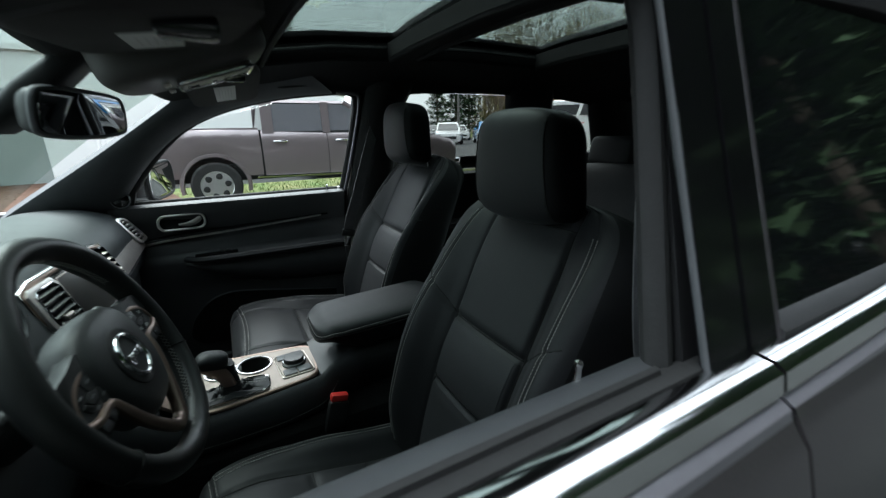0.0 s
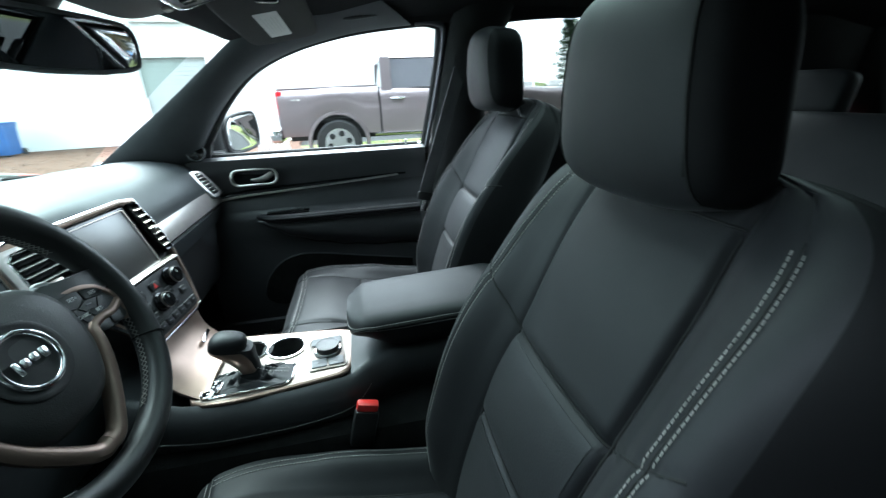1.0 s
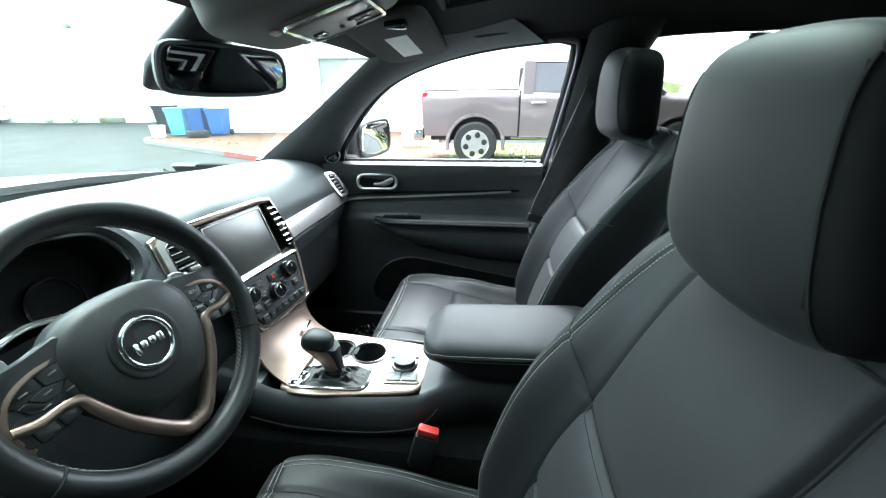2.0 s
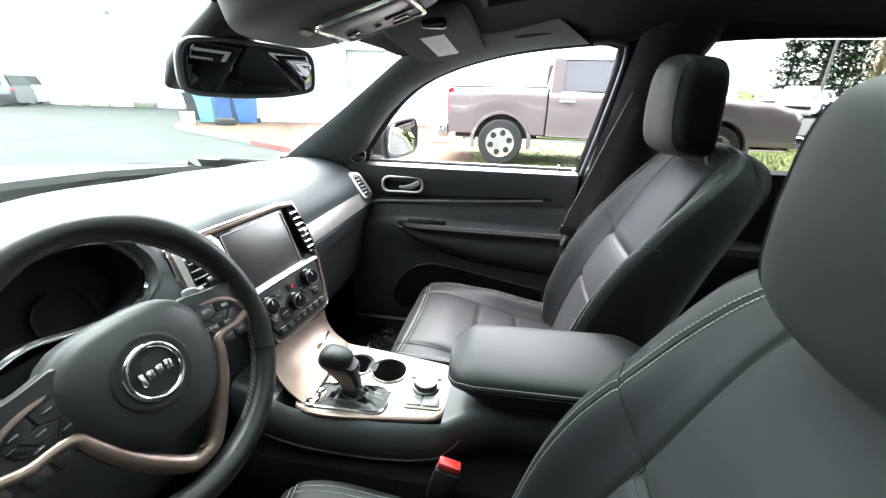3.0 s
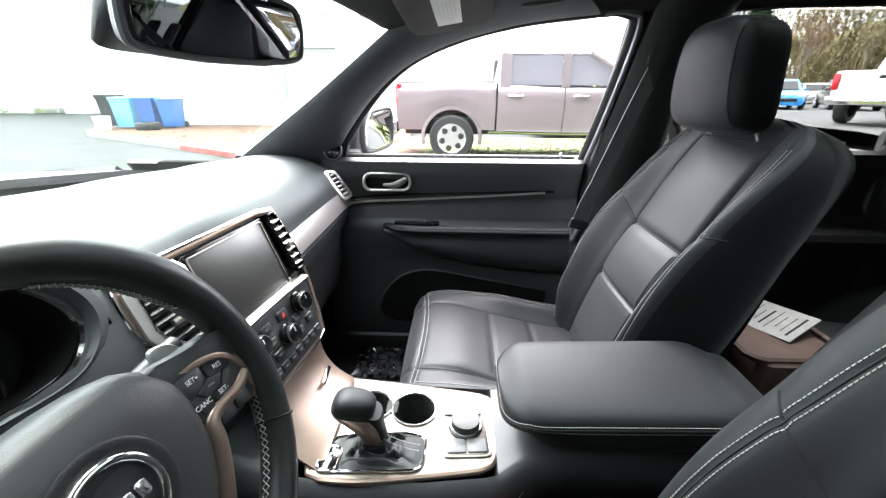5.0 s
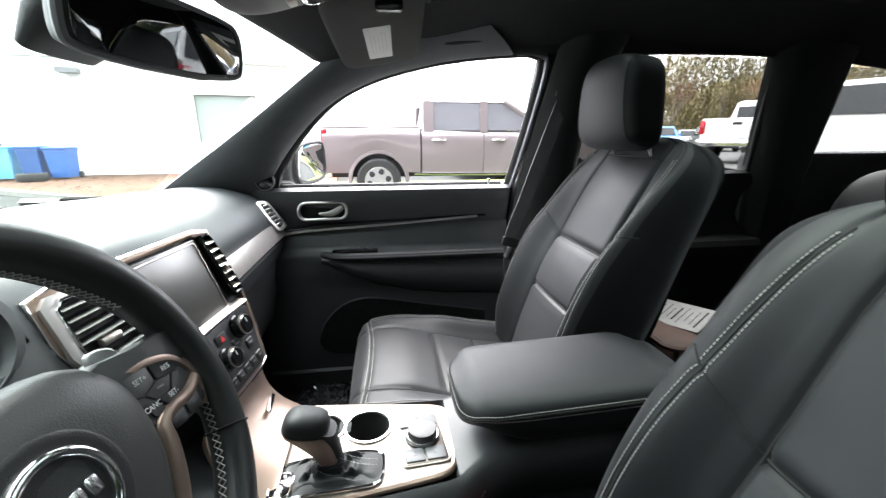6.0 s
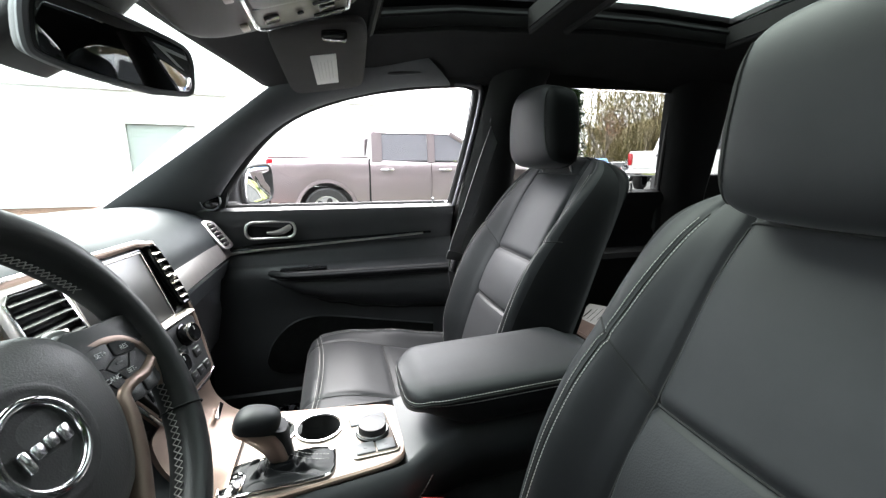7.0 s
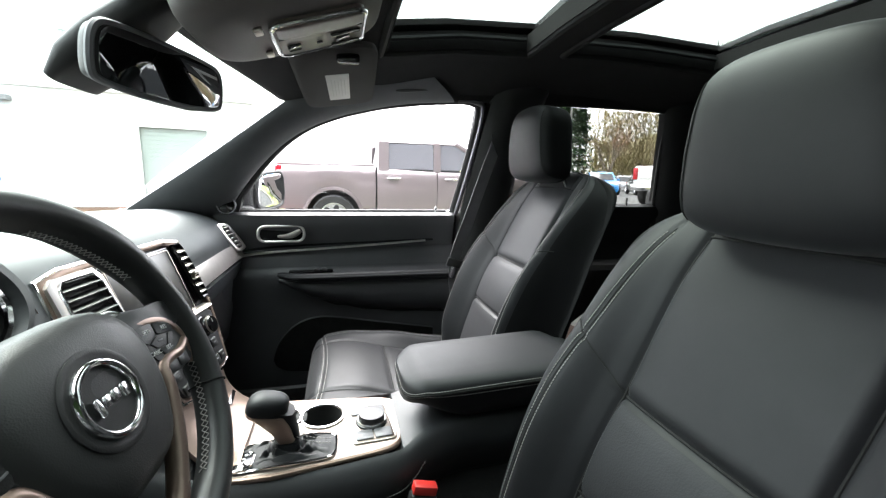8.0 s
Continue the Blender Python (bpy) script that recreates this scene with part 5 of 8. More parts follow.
loft(bm, [[CM @ Vector((x * k, y * k, z)) for x, y in ell] for k, z in ((1.02, 0.0), (0.97, 0.002), (0.90, -0.055), (0.02, -0.060))], cap=False)
part("recess", bm, GAUGE_BLACK, cl, "gloss dark gauge glass")
bm = bm_new()
tube(bm, [CM @ Vector((x, y, 0.004)) for x, y in ell], 0.0055, 8, closed=True)
part("chrome_ring", bm, CHROME, cl, "bright chrome cluster ring")
bm = bm_new()
loft(bm, [[CM @ Vector((x * k, y * k + dy, z)) for x, y in ell] for k, dy, z in ((1.02, 0, 0.003), (1.07, 0.000, 0.016), (1.14, 0.000, 0.014), (1.19, 0.000, -0.02), (1.20, 0.0, -0.12))], cap=False)
part("hood", bm, DASH, cl, "soft-grained cluster hood")
for x in (-0.085, 0.085):
    bm = bm_new()
    lathe(bm, [(0.040, 0), (0.044, 0.002), (0.044, 0.006), (0.040, 0.006)], CM @ pose(x, -0.005, -0.056), 40)
    part("gauge_ring", bm, GLOSS, cl)
# trim line running from the cluster towards the stack
bm = bm_new()
tube(bm, smooth_line([(-0.170, -0.27, 0.985), (-0.157, -0.224, 1.020), (-0.151, -0.186, 1.031), (-0.147, -0.159, 1.030), (-0.140, -0.118, 1.020)], 20), 0.0032, 8)
part("trim_line", bm, CHROME, cl, "thin chrome trim line")

# outer vent at the passenger's end of the dash
VM = basis((-0.144, 0.744, 1.032), (0.30, 1, 0.05), (-0.52, 0.12, 0.84)) @ pose(0, 0, 0.006)
ov = thing("outer_vent", "satin-rimmed side air vent at the dash end", "air vent")
vo = rounded([(-0.044, 0.060), (0.016, 0.050), (0.030, -0.050), (-0.030, -0.054)], 0.14, 2)
vi = [(-0.006 + (p.x + 0.006) * 0.60, p.y * 0.80) for p in vo]
vent(ov, VM, [tuple(p) for p in vo], vi, 6, 72, PALE_SATIN, slat_mat=PALE_SATIN)

# ---- steering wheel ----
WM = basis((-0.005, -0.334, 1.051), (0.0804, 0.99676, 0), (-0.41224, 0.03327, 0.91047)) @ Matrix.Scale(1.025, 4)
wheel = thing("steering_wheel", "black leather steering wheel with bronze spokes and chrome emblem", "steering wheel")
bm = bm_new()
n = 96
rings = []
for i in range(n):
    a = 2 * math.pi * i / n
    grip = 1 + 0.16 * (gauss(a - math.pi * 0.25, 0.35) + gauss(a - math.pi * 0.75, 0.35))
    c = Vector((0.174 * math.cos(a), 0.174 * math.sin(a), 0))
    e = Vector((math.cos(a), math.sin(a), 0))
    rings.append([WM @ (c + e * (0.0178 * grip * math.cos(b)) + Vector((0, 0, 0.0195 * grip * math.sin(b)))) for b in [2 * math.pi * j / 20 for j in range(20)]])
rings.append(rings[0])
loft(bm, rings, cap=False)
bmesh.ops.remove_doubles(bm, verts=bm.verts[:], dist=1e-6)
rim = part("rim", bm, WHEEL_LEATHER, wheel, "black leather-wrapped rim")
for a in (52, 128, -28, 208):
    bm = bm_new()
    a = radians(a)
    c, e = Vector((0.174 * math.cos(a), 0.174 * math.sin(a), 0)), Vector((math.cos(a), math.sin(a), 0))
    tube(bm, [WM @ (c + e * (0.0188 * math.cos(b)) + Vector((0, 0, 0.0207 * math.sin(b)))) for b in [2 * math.pi * j / 24 for j in range(24)]], 0.0012, 5, closed=True)
    part("rim_seam", bm, SEAM, rim)
bm = bm_new()
for a0, a1 in ((-66, -10), (30, 72), (108, 150), (190, 246)):
    for o in (0, 1):
        pts = []
        for i in range(23):
            a = radians(a0 + (a1 - a0) * i / 22)
            z = 0.0042 if (i + o) % 2 else -0.0042
            pts.append(WM @ Vector(((0.174 - 0.0186 * (1 + 0.16 * (gauss(a - math.pi * 0.25, 0.35) + gauss(a - math.pi * 0.75, 0.35)))) * math.cos(a), (0.174 - 0.0186 * (1 + 0.16 * (gauss(a - math.pi * 0.25, 0.35) + gauss(a - math.pi * 0.75, 0.35)))) * math.sin(a), z)))
        for p, q in zip(pts, pts[1:]):
            stitches(bm, [p, q], 1.0, (q - p).length * 0.95, 0.0006)
tagged(part("stitching", bm, THREAD, rim, "crossed grey stitching", recalc=False), kind="stuff")
bm = bm_new()
hub = rounded([(-0.098, 0.028), (-0.060, 0.068), (0.056, 0.068), (0.092, 0.028), (0.085, -0.040), (0.046, -0.098), (-0.048, -0.098), (-0.090, -0.040)], 0.22, 2)
loft(bm, [[WM @ Vector((p.x * k, p.y * k + dy, z)) for p in hub] for k, dy, z in ((1.0, 0, -0.030), (1.02, 0, -0.008), (0.99, 0, 0.002), (0.93, 0, 0.010), (0.80, 0, 0.016), (0.5, 0, 0.019), (0.1, 0, 0.020))])
hubp = part("airbag_cover", bm, HUB, wheel, "black airbag cover")
bm = bm_new()
lathe(bm, [(0.001, 0.0016), (0.034, 0.0016), (0.040, 0.0018), (0.044, 0.0026), (0.046, 0.0016), (0.046, -0.003)], WM @ pose(-0.007, -0.009, 0.0182), 48)
em = part("emblem_disc", bm, PLASTIC, hubp, "dark emblem recess")
bm = bm_new()
lathe(bm, [(0.0282, 0), (0.0288, 0.0030), (0.0302, 0.0046), (0.0320, 0.0050), (0.0338, 0.0044), (0.0352, 0.0028), (0.0358, 0), (0.0282, 0)], WM @ pose(-0.007, -0.009, 0.0197), 48)
part("emblem_ring", bm, CHROME, em, "chrome emblem ring")
bm = bm_new()
for dx, w, h in ((-0.0170, 0.0058, 0.0165), (-0.0068, 0.0088, 0.0098), (0.0045, 0.0088, 0.0098), (0.0158, 0.0088, 0.0125)):
    plate(bm, round_rect(w, h, 0.0025), WM @ pose(dx - 0.007, -0.009 - (0.0015 if h > 0.01 else 0.0), 0.0212), 0.0028, 0.0006)
part("emblem_bar", bm, BRIGHT, em, "chrome emblem bars")
for s in (-1, 1):
    # upper spoke: leather bridge from hub to rim, key pod framed in bronze
    bm = bm_new()
    br = rounded([(s * 0.066, 0.026), (s * 0.112, 0.024), (s * 0.150, 0.004), (s * 0.164, 0.006), (s * 0.162, 0.036), (s * 0.143, 0.041), (s * 0.110, 0.043), (s * 0.070, 0.051)], 0.15, 1)
    plate(bm, [tuple(p) for p in (br if s > 0 else br[::-1])], WM @ pose(0, 0, -0.014), 0.022, 0.005)
    part("spoke_bridge", bm, WHEEL_LEATHER, wheel, "leather-covered upper spoke")
    bm = bm_new()
    sp_o = rounded([(s * 0.074, 0.030), (s * 0.112, 0.027), (s * 0.150, 0.010), (s * 0.158, -0.012), (s * 0.150, -0.040), (s * 0.120, -0.042), (s * 0.084, -0.026)], 0.12, 1)
    plate(bm, [tuple(p) for p in (sp_o if s > 0 else sp_o[::-1])], WM @ pose(0, 0, -0.014), 0.020)
    spk = part("spoke", bm, PLASTIC, wheel, "black wheel spoke with keys")
    for corners, text, tx, ty in (
            (((0.081, 0.027), (0.112, 0.025), (0.110, 0.008), (0.092, 0.004), (0.083, 0.008)), "SET+", 0.098, 0.0165),
            (((0.114, 0.0248), (0.148, 0.011), (0.140, 0.002), (0.112, 0.008)), "RES", 0.128, 0.011),
            (((0.094, 0.003), (0.110, 0.007), (0.128, 0.0035), (0.118, -0.007), (0.100, -0.005)), "", 0.111, 0.001),
            (((0.130, 0.003), (0.139, 0.001), (0.132, -0.010), (0.108, -0.019), (0.102, -0.0065), (0.119, -0.0085)), "SET-", 0.119, -0.0115),
            (((0.083, 0.0065), (0.092, 0.0025), (0.099, -0.006), (0.105, -0.019), (0.090, -0.017)), "CANC", 0.0935, -0.008)):
        bm = bm_new()
        kp = [(s * x, y) for x, y in corners]
        kp = rounded(kp if s < 0 else kp[::-1], 0.08, 1)
        plate(bm, [tuple(p) for p in kp], WM @ pose(0, 0, 0.0035), 0.004, 0.0010)
        k = part("key", bm, PLASTIC, spk)
        if text and s > 0:
            words("key_lettering", text, 0.0068, WM @ pose(tx, ty, 0.0077, 0, 0, -8), PRINT, k, 0.0002)
        else:
            bm = bm_new()
            plate(bm, round_rect(0.009, 0.0018, 0.0006), WM @ pose(s * tx, ty, 0.0074, 0, 0, -s * 8), 0.0006, 0.0002)
            part("key_mark", bm, GREYKEY, k)
    for kx, ky, w in ((0.108, -0.031, 0.020), (0.131, -0.032, 0.020)):
        bm = bm_new()
        plate(bm, round_rect(w, 0.0165, 0.003), WM @ pose(s * kx, ky, 0.0035, 0, 0, -s * 10), 0.004, 0.0012)
        part("key", bm, PLASTIC, spk)
    bm = bm_new()
    path = smooth_line([(s * 0.076, 0.031, 0.003), (s * 0.112, 0.028, 0.004), (s * 0.142, 0.015, 0.004), (s * 0.157, -0.010, 0.003), (s * 0.154, -0.030, 0.002), (s * 0.149, -0.045, -0.001)], 24)
    tube(bm, [WM @ p for p in path], 0.0072, 10, flat=0.6)
    part("pod_rim", bm, BEIGE, spk, "bronze pod rim")
    bm = bm_new()
    path = smooth_line([(s * 0.153, -0.016, 0.005), (s * 0.132, -0.022, 0.006), (s * 0.108, -0.021, 0.006), (s * 0.092, -0.026, 0.005), (s * 0.083, -0.046, 0.004), (s * 0.066, -0.078, 0.001), (s * 0.040, -0.113, -0.001), (s * 0.016, -0.137, -0.002), (s * 0.0, -0.139, -0.002)], 48)
    tube(bm, [WM @ p for p in path], [0.0062 + 0.0055 * ease(10, 30, i) for i in range(48)], 10, flat=0.75, up=None)
    part("spoke_trim", bm, BEIGE, wheel, "bronze satin spoke trim")
    bm = bm_new()
    pd_ = rounded([(s * 0.106, 0.016), (s * 0.134, 0.016), (s * 0.141, 0.034), (s * 0.128, 0.052), (s * 0.106, 0.055)], 0.2, 2)
    plate(bm, [tuple(p) for p in (pd_ if s > 0 else pd_[::-1])], WM @ pose(0, 0, -0.033), 0.006, 0.002)
    part("shift_paddle", bm, PADDLE, wheel, "grey shift paddle")
bm = bm_new()
tube(bm, [WM @ Vector((0, 0, -0.03)), WM @ Vector((0, 0, -0.12)), WM @ Vector((0, 0, -0.22))], [0.045, 0.05, 0.065], 20)
part("column", bm, RUBBER, wheel, "black steering column shroud")
for s in (-1, 1):
    bm = bm_new()
    tube(bm, [WM @ Vector(p) for p in ((s * 0.04, 0.02, -0.085), (s * 0.11, 0.03, -0.07), (s * 0.165, 0.035, -0.065))], [0.008, 0.009, 0.011], 10)
    part("stalk", bm, PLASTIC, wheel, "black control stalk")

# ---- centre console ----
con = thing("centre_console", "black stitched centre console with bright trim plate", "console")
bm = bm_new()
rings = []
for x, zt, yl, yr, dip in ((-0.12, 0.80, -0.085, 0.175, 0.0), (-0.03, 0.765, -0.090, 0.175, 0.0), (0.0, 0.756, -0.092, 0.172, 0.09), (0.05, 0.748, -0.092, 0.172, 0.09), (0.2, 0.746, -0.086, 0.160, 0.09), (0.30, 0.750, -0.076, 0.152, 0.09), (0.32, 0.752, -0.072, 0.150, 0.0), (0.36, 0.766, -0.052, 0.145, 0.0), (0.44, 0.785, -0.030, 0.13, 0.0), (0.75, 0.785, -0.030, 0.13, 0.0), (0.80, 0.74, -0.030, 0.125, 0.0)):
    rings.append([(x, yl + 0.012, zt), (x, yl - 0.004, zt - 0.010), (x, yl - 0.014, zt - 0.04), (x, yl - 0.012, zt - 0.075), (x, yl + 0.002, zt - 0.10), (x, yl + 0.006, 0.42), (x, yr - 0.006, 0.42), (x, yr - 0.002, zt - 0.10), (x, yr + 0.012, zt - 0.075), (x, yr + 0.014, zt - 0.04), (x, yr + 0.004, zt - 0.010), (x, yr - 0.012, zt), (x, yr - 0.018, zt - dip), (x, yl + 0.018, zt - dip)])
fine = []
for a, b in zip(rings, rings[1:]):
    for f in (0, 0.25, 0.5, 0.75):
        fine.append([Vector(p).lerp(Vector(q), f) for p, q in zip(a, b)])
fine.append([Vector(p) for p in rings[-1]])
loft(bm, fine)
cb = part("console_body", bm, CONSOLE, con, "black console sides", sharp=50)
bm = bm_new()
for s_, yk in ((-1, -0.129),):
    stitches(bm, smooth_line([(-0.05, -0.1035, 0.694), (0.05, -0.1065, 0.680), (0.2, -0.1005, 0.676), (0.30, -0.0895, 0.684), (0.335, -0.0800, 0.70), (0.36, -0.0675, 0.725)], 60), 0.006, 0.004, 0.0007)
tagged(part("stitching", bm, THREAD, cb, recalc=False), kind="stuff")
# bright trim plate with its holes built as one ring-shaped plate and two inserts
TRIM = rounded([(0.005, -0.078), (0.10, -0.082), (0.296, -0.050), (0.318, -0.030), (0.326, 0.10), (0.305, 0.125), (0.05, 0.152), (-0.015, 0.155)], 0.16, 2)
TZ = pose(0, 0, 0.744, 0, 0.6, 0)
CUPS = ((0.091, 0.081, 0.0345), (0.171, 0.077, 0.0395))
bm = bm_new()
edges = []
loops = [[(p.x, p.y) for p in TRIM]] + [[(cx + r * math.cos(2 * math.pi * i / 40), cy + r * math.sin(2 * math.pi * i / 40)) for i in range(40)] for cx, cy, r in CUPS]
for lp_ in loops:
    vs = [bm.verts.new(TZ @ Vector((x, y, 0.010))) for x, y in lp_]
    edges += [bm.edges.new((vs[i], vs[(i + 1) % len(vs)])) for i in range(len(vs))]
bmesh.ops.triangle_fill(bm, use_beauty=True, edges=edges)
r_ex = bmesh.ops.extrude_edge_only(bm, edges=edges)
for v in r_ex["geom"]:
    if isinstance(v, bmesh.types.BMVert):
        v.co.z -= 0.010
tp = part("trim_plate", bm, BRUSHED, con, "bright brushed metal trim plate")
bm = bm_new()
tube(bm, [TZ @ Vector((p.x, p.y, 0.006)) for p in TRIM], 0.0055, 8, closed=True)
part("trim_edge", bm, BEIGE, tp, "bronze satin trim edge")
for cx, cy, r in CUPS:
    bm = bm_new()
    lathe(bm, [(r + 0.002, -0.002), (r - 0.0005, 0.001), (r - 0.001, -0.01), (r * 0.93, -0.07), (r * 0.85, -0.074), (0.001, -0.074), (0.001, -0.078), (r, -0.078)], TZ @ pose(cx, cy, 0.0098), 40)
    cu = part("cup_holder", bm, RUBBER, con, "deep black cup holder")
    bm = bm_new()
    lathe(bm, [(r + 0.001, 0.0), (r + 0.0055, 0.0), (r + 0.0050, 0.003), (r + 0.0015, 0.003), (r + 0.001, 0)], TZ @ pose(cx, cy, 0.0105), 40)
    part("holder_rim", bm, CHROME, cu, "bright cup holder rim")
bm = bm_new()
plate(bm, round_rect(0.022, 0.034, 0.006), TZ @ pose(0.1285, 0.079, 0.0097), 0.0022, 0.0005)
part("holder_bridge", bm, RUBBER, con)
# gear lever in its gaiter
gl_ = thing("gear_lever", "black leather gear lever with bronze front and gaiter", "gear lever")
bm = bm_new()
plate(bm, rounded([(0.030, -0.068), (0.195, -0.058), (0.198, 0.004), (0.165, 0.014), (0.045, 0.0), (0.028, -0.03)], 0.12, 2), TZ @ pose(0, 0, 0.0095), 0.003, 0.001)
gp = part("gate_plate", bm, PLASTIC, gl_, "dark gate plate")
bm = bm_new()
tube(bm, [TZ @ Vector((p.x, p.y, 0.0125)) for p in rounded([(0.028, -0.070), (0.197, -0.060), (0.200, 0.006), (0.165, 0.016), (0.043, 0.002), (0.026, -0.03)], 0.12, 2)], 0.0028, 6, closed=True)
part("gate_rim", bm, CHROME, gp, "chrome gate rim")
bm = bm_new()
plate(bm, round_rect(0.030, 0.044, 0.010), TZ @ pose(0.043, -0.045, 0.0115), 0.004, 0.001)
gw = part("gate_window", bm, GLOSS, gp, "gloss black gear indicator")
bm = bm_new()
frame_plate(bm, round_rect(0.036, 0.050, 0.012), round_rect(0.030, 0.044, 0.010), TZ @ pose(0.043, -0.045, 0.0115), 0.005)
part("window_rim", bm, CHROME, gw, "chrome indicator rim")
bm = bm_new()
rings = []
for i in range(23):
    f = i / 22
    k = (1 - f) ** 2.4
    c = Vector((0.114 + 0.010 * k, -0.012 - 0.015 * k, 0.7560 + 0.015 * f ** 1.9))
    hx, hy = 0.020 + 0.055 * k, 0.017 + 0.021 * k
    ring = []
    for j in range(48):
        a = 2 * math.pi * j / 48
        ca, sa = math.copysign(abs(math.cos(a)) ** 0.45, math.cos(a)), math.copysign(abs(math.sin(a)) ** 0.45, math.sin(a))
        fold = math.sin(math.pi * min(1, f * 1.15)) * (0.0050 * math.sin(5 * a + 9 * f + 0.6) + 0.0040 * math.sin(11 * f * 2 + 2 * a) + 0.0024 * math.sin(9 * a - 14 * f))
        ring.append(c + Vector((hx * ca, hy * sa, fold)))
    rings.append(ring)
loft(bm, rings)
part("gaiter", bm, LEATHER, gl_, "creased black leather gaiter", sharp=70)
bm = bm_new()
for dy in (-0.006, 0.006):
    stitches(bm, [Vector((0.190 - 0.058 * f, -0.022 + dy + 0.008 * f, 0.7625 + 0.013 * f ** 2.2)) for f in [i / 20 for i in range(21)]], 0.006, 0.004, 0.0006)
tagged(part("stitching", bm, THREAD, gl_, recalc=False), kind="stuff")
def grip_ring(c, hx, hy, n=32, e=0.6, tip=-0.28):
    return [Vector(c) + Vector((hx * math.copysign(abs(math.cos(a)) ** e, math.cos(a)), hy * math.copysign(abs(math.sin(a)) ** e, math.sin(a)), tip * hx * math.cos(a))) for a in [2 * math.pi * j / n for j in range(n)]]


# the rear half of the grip is leather, the front face bronze
bm = bm_new()
loft(bm, [grip_ring((0.122, -0.009, 0.776), 0.012, 0.012), grip_ring((0.118, -0.009, 0.792), 0.014, 0.0135), grip_ring((0.110, -0.009, 0.808), 0.019, 0.017), grip_ring((0.103, -0.009, 0.822), 0.026, 0.021), grip_ring((0.097, -0.010, 0.832), 0.030, 0.0235)])
part("lever_body", bm, LEATHER, gl_, "black leather lever grip")
bm = bm_new()
loft(bm, [grip_ring((0.114, -0.013, 0.764), 0.015, 0.0150), grip_ring((0.105, -0.013, 0.788), 0.0195, 0.0180), grip_ring((0.095, -0.0125, 0.806), 0.026, 0.0225), grip_ring((0.083, -0.0115, 0.823), 0.033, 0.0265), grip_ring((0.079, -0.011, 0.830), 0.0345, 0.0272)])
part("lever_face", bm, BEIGE, gl_, "bronze satin lever face")
bm = bm_new()
superbox(bm, basis((0.082, -0.010, 0.838), (0.96, 0, -0.27), (0, 1, 0)), (0.0355, 0.0280, 0.0245), 0.78, 0.72, 36, 20, lambda p: Vector((p.x, p.y * (1 - 0.10 * p.x / 0.04), p.z + 0.004 * (p.x / 0.04))))
kn = part("lever_knob", bm, LEATHER, gl_, "black leather lever knob")
for i, dy in enumerate((-0.058, -0.048, -0.038, -0.028)):
    bm = bm_new()
    plate(bm, round_rect(0.0045, 0.0055, 0.001), TZ @ pose(0.040 + 0.002 * i, dy, 0.0153), 0.0007, 0.0002)
    part("gate_mark", bm, PRINT, gp)
# terrain dial
td = thing("terrain_dial", "black rotary drive-mode dial with four keys", "dial")
bm = bm_new()
plate(bm, round_rect(0.078, 0.118, 0.008), TZ @ pose(0.266, 0.033, 0.0095, 0, 0, 5), 0.003, 0.001)
pl = part("dial_plate", bm, BRUSHED, td, "bright dial plate")
bm = bm_new()
frame_plate(bm, round_rect(0.084, 0.124, 0.010), round_rect(0.078, 0.118, 0.008), TZ @ pose(0.266, 0.033, 0.0085, 0, 0, 5), 0.004)
part("plate_rim", bm, SATIN, pl)
for dx, dy in ((-0.018, -0.040), (0.018, -0.040), (-0.018, 0.044), (0.018, 0.044)):
    bm = bm_new()
    plate(bm, round_rect(0.033, 0.029, 0.003), TZ @ pose(0.266, 0.033, 0.012, 0, 0, 5) @ pose(dx, dy, 0), 0.003, 0.001)
    k = part("key", bm, GREYKEY, pl)
    bm = bm_new()
    plate(bm, round_rect(0.007, 0.006, 0.001), TZ @ pose(0.266, 0.033, 0.0148, 0, 0, 5) @ pose(dx, dy, 0), 0.0006, 0.0002)
    part("key_mark", bm, GREYKEY, k)
bm = bm_new()
lathe(bm, [(0.001, 0), (0.031, 0), (0.031, 0.004), (0.0275, 0.006), (0.0265, 0.015), (0.025, 0.0195), (0.021, 0.020), (0.0002, 0.020)], TZ @ pose(0.268, 0.036, 0.012), 36)
k = part("dial", bm, WHEEL_LEATHER, td, "black rotary dial")
bm = bm_new()
lathe(bm, [(0.0255, 0), (0.0285, 0), (0.0285, 0.003), (0.0255, 0.003)], TZ @ pose(0.268, 0.036, 0.018), 36)
part("dial_ring", bm, CHROME, k)
# armrest lid
ar = thing("armrest", "black leather armrest lid with twin grey stitching", "armrest")
ARM_SEC = [(0.0, 0.0), (0.35, -0.0005), (0.65, -0.002), (0.82, -0.005), (0.92, -0.010), (0.98, -0.017), (1.0, -0.024), (0.985, -0.034), (0.95, -0.052), (0.90, -0.070), (0.82, -0.086), (0.68, -0.094), (0.0, -0.096)]


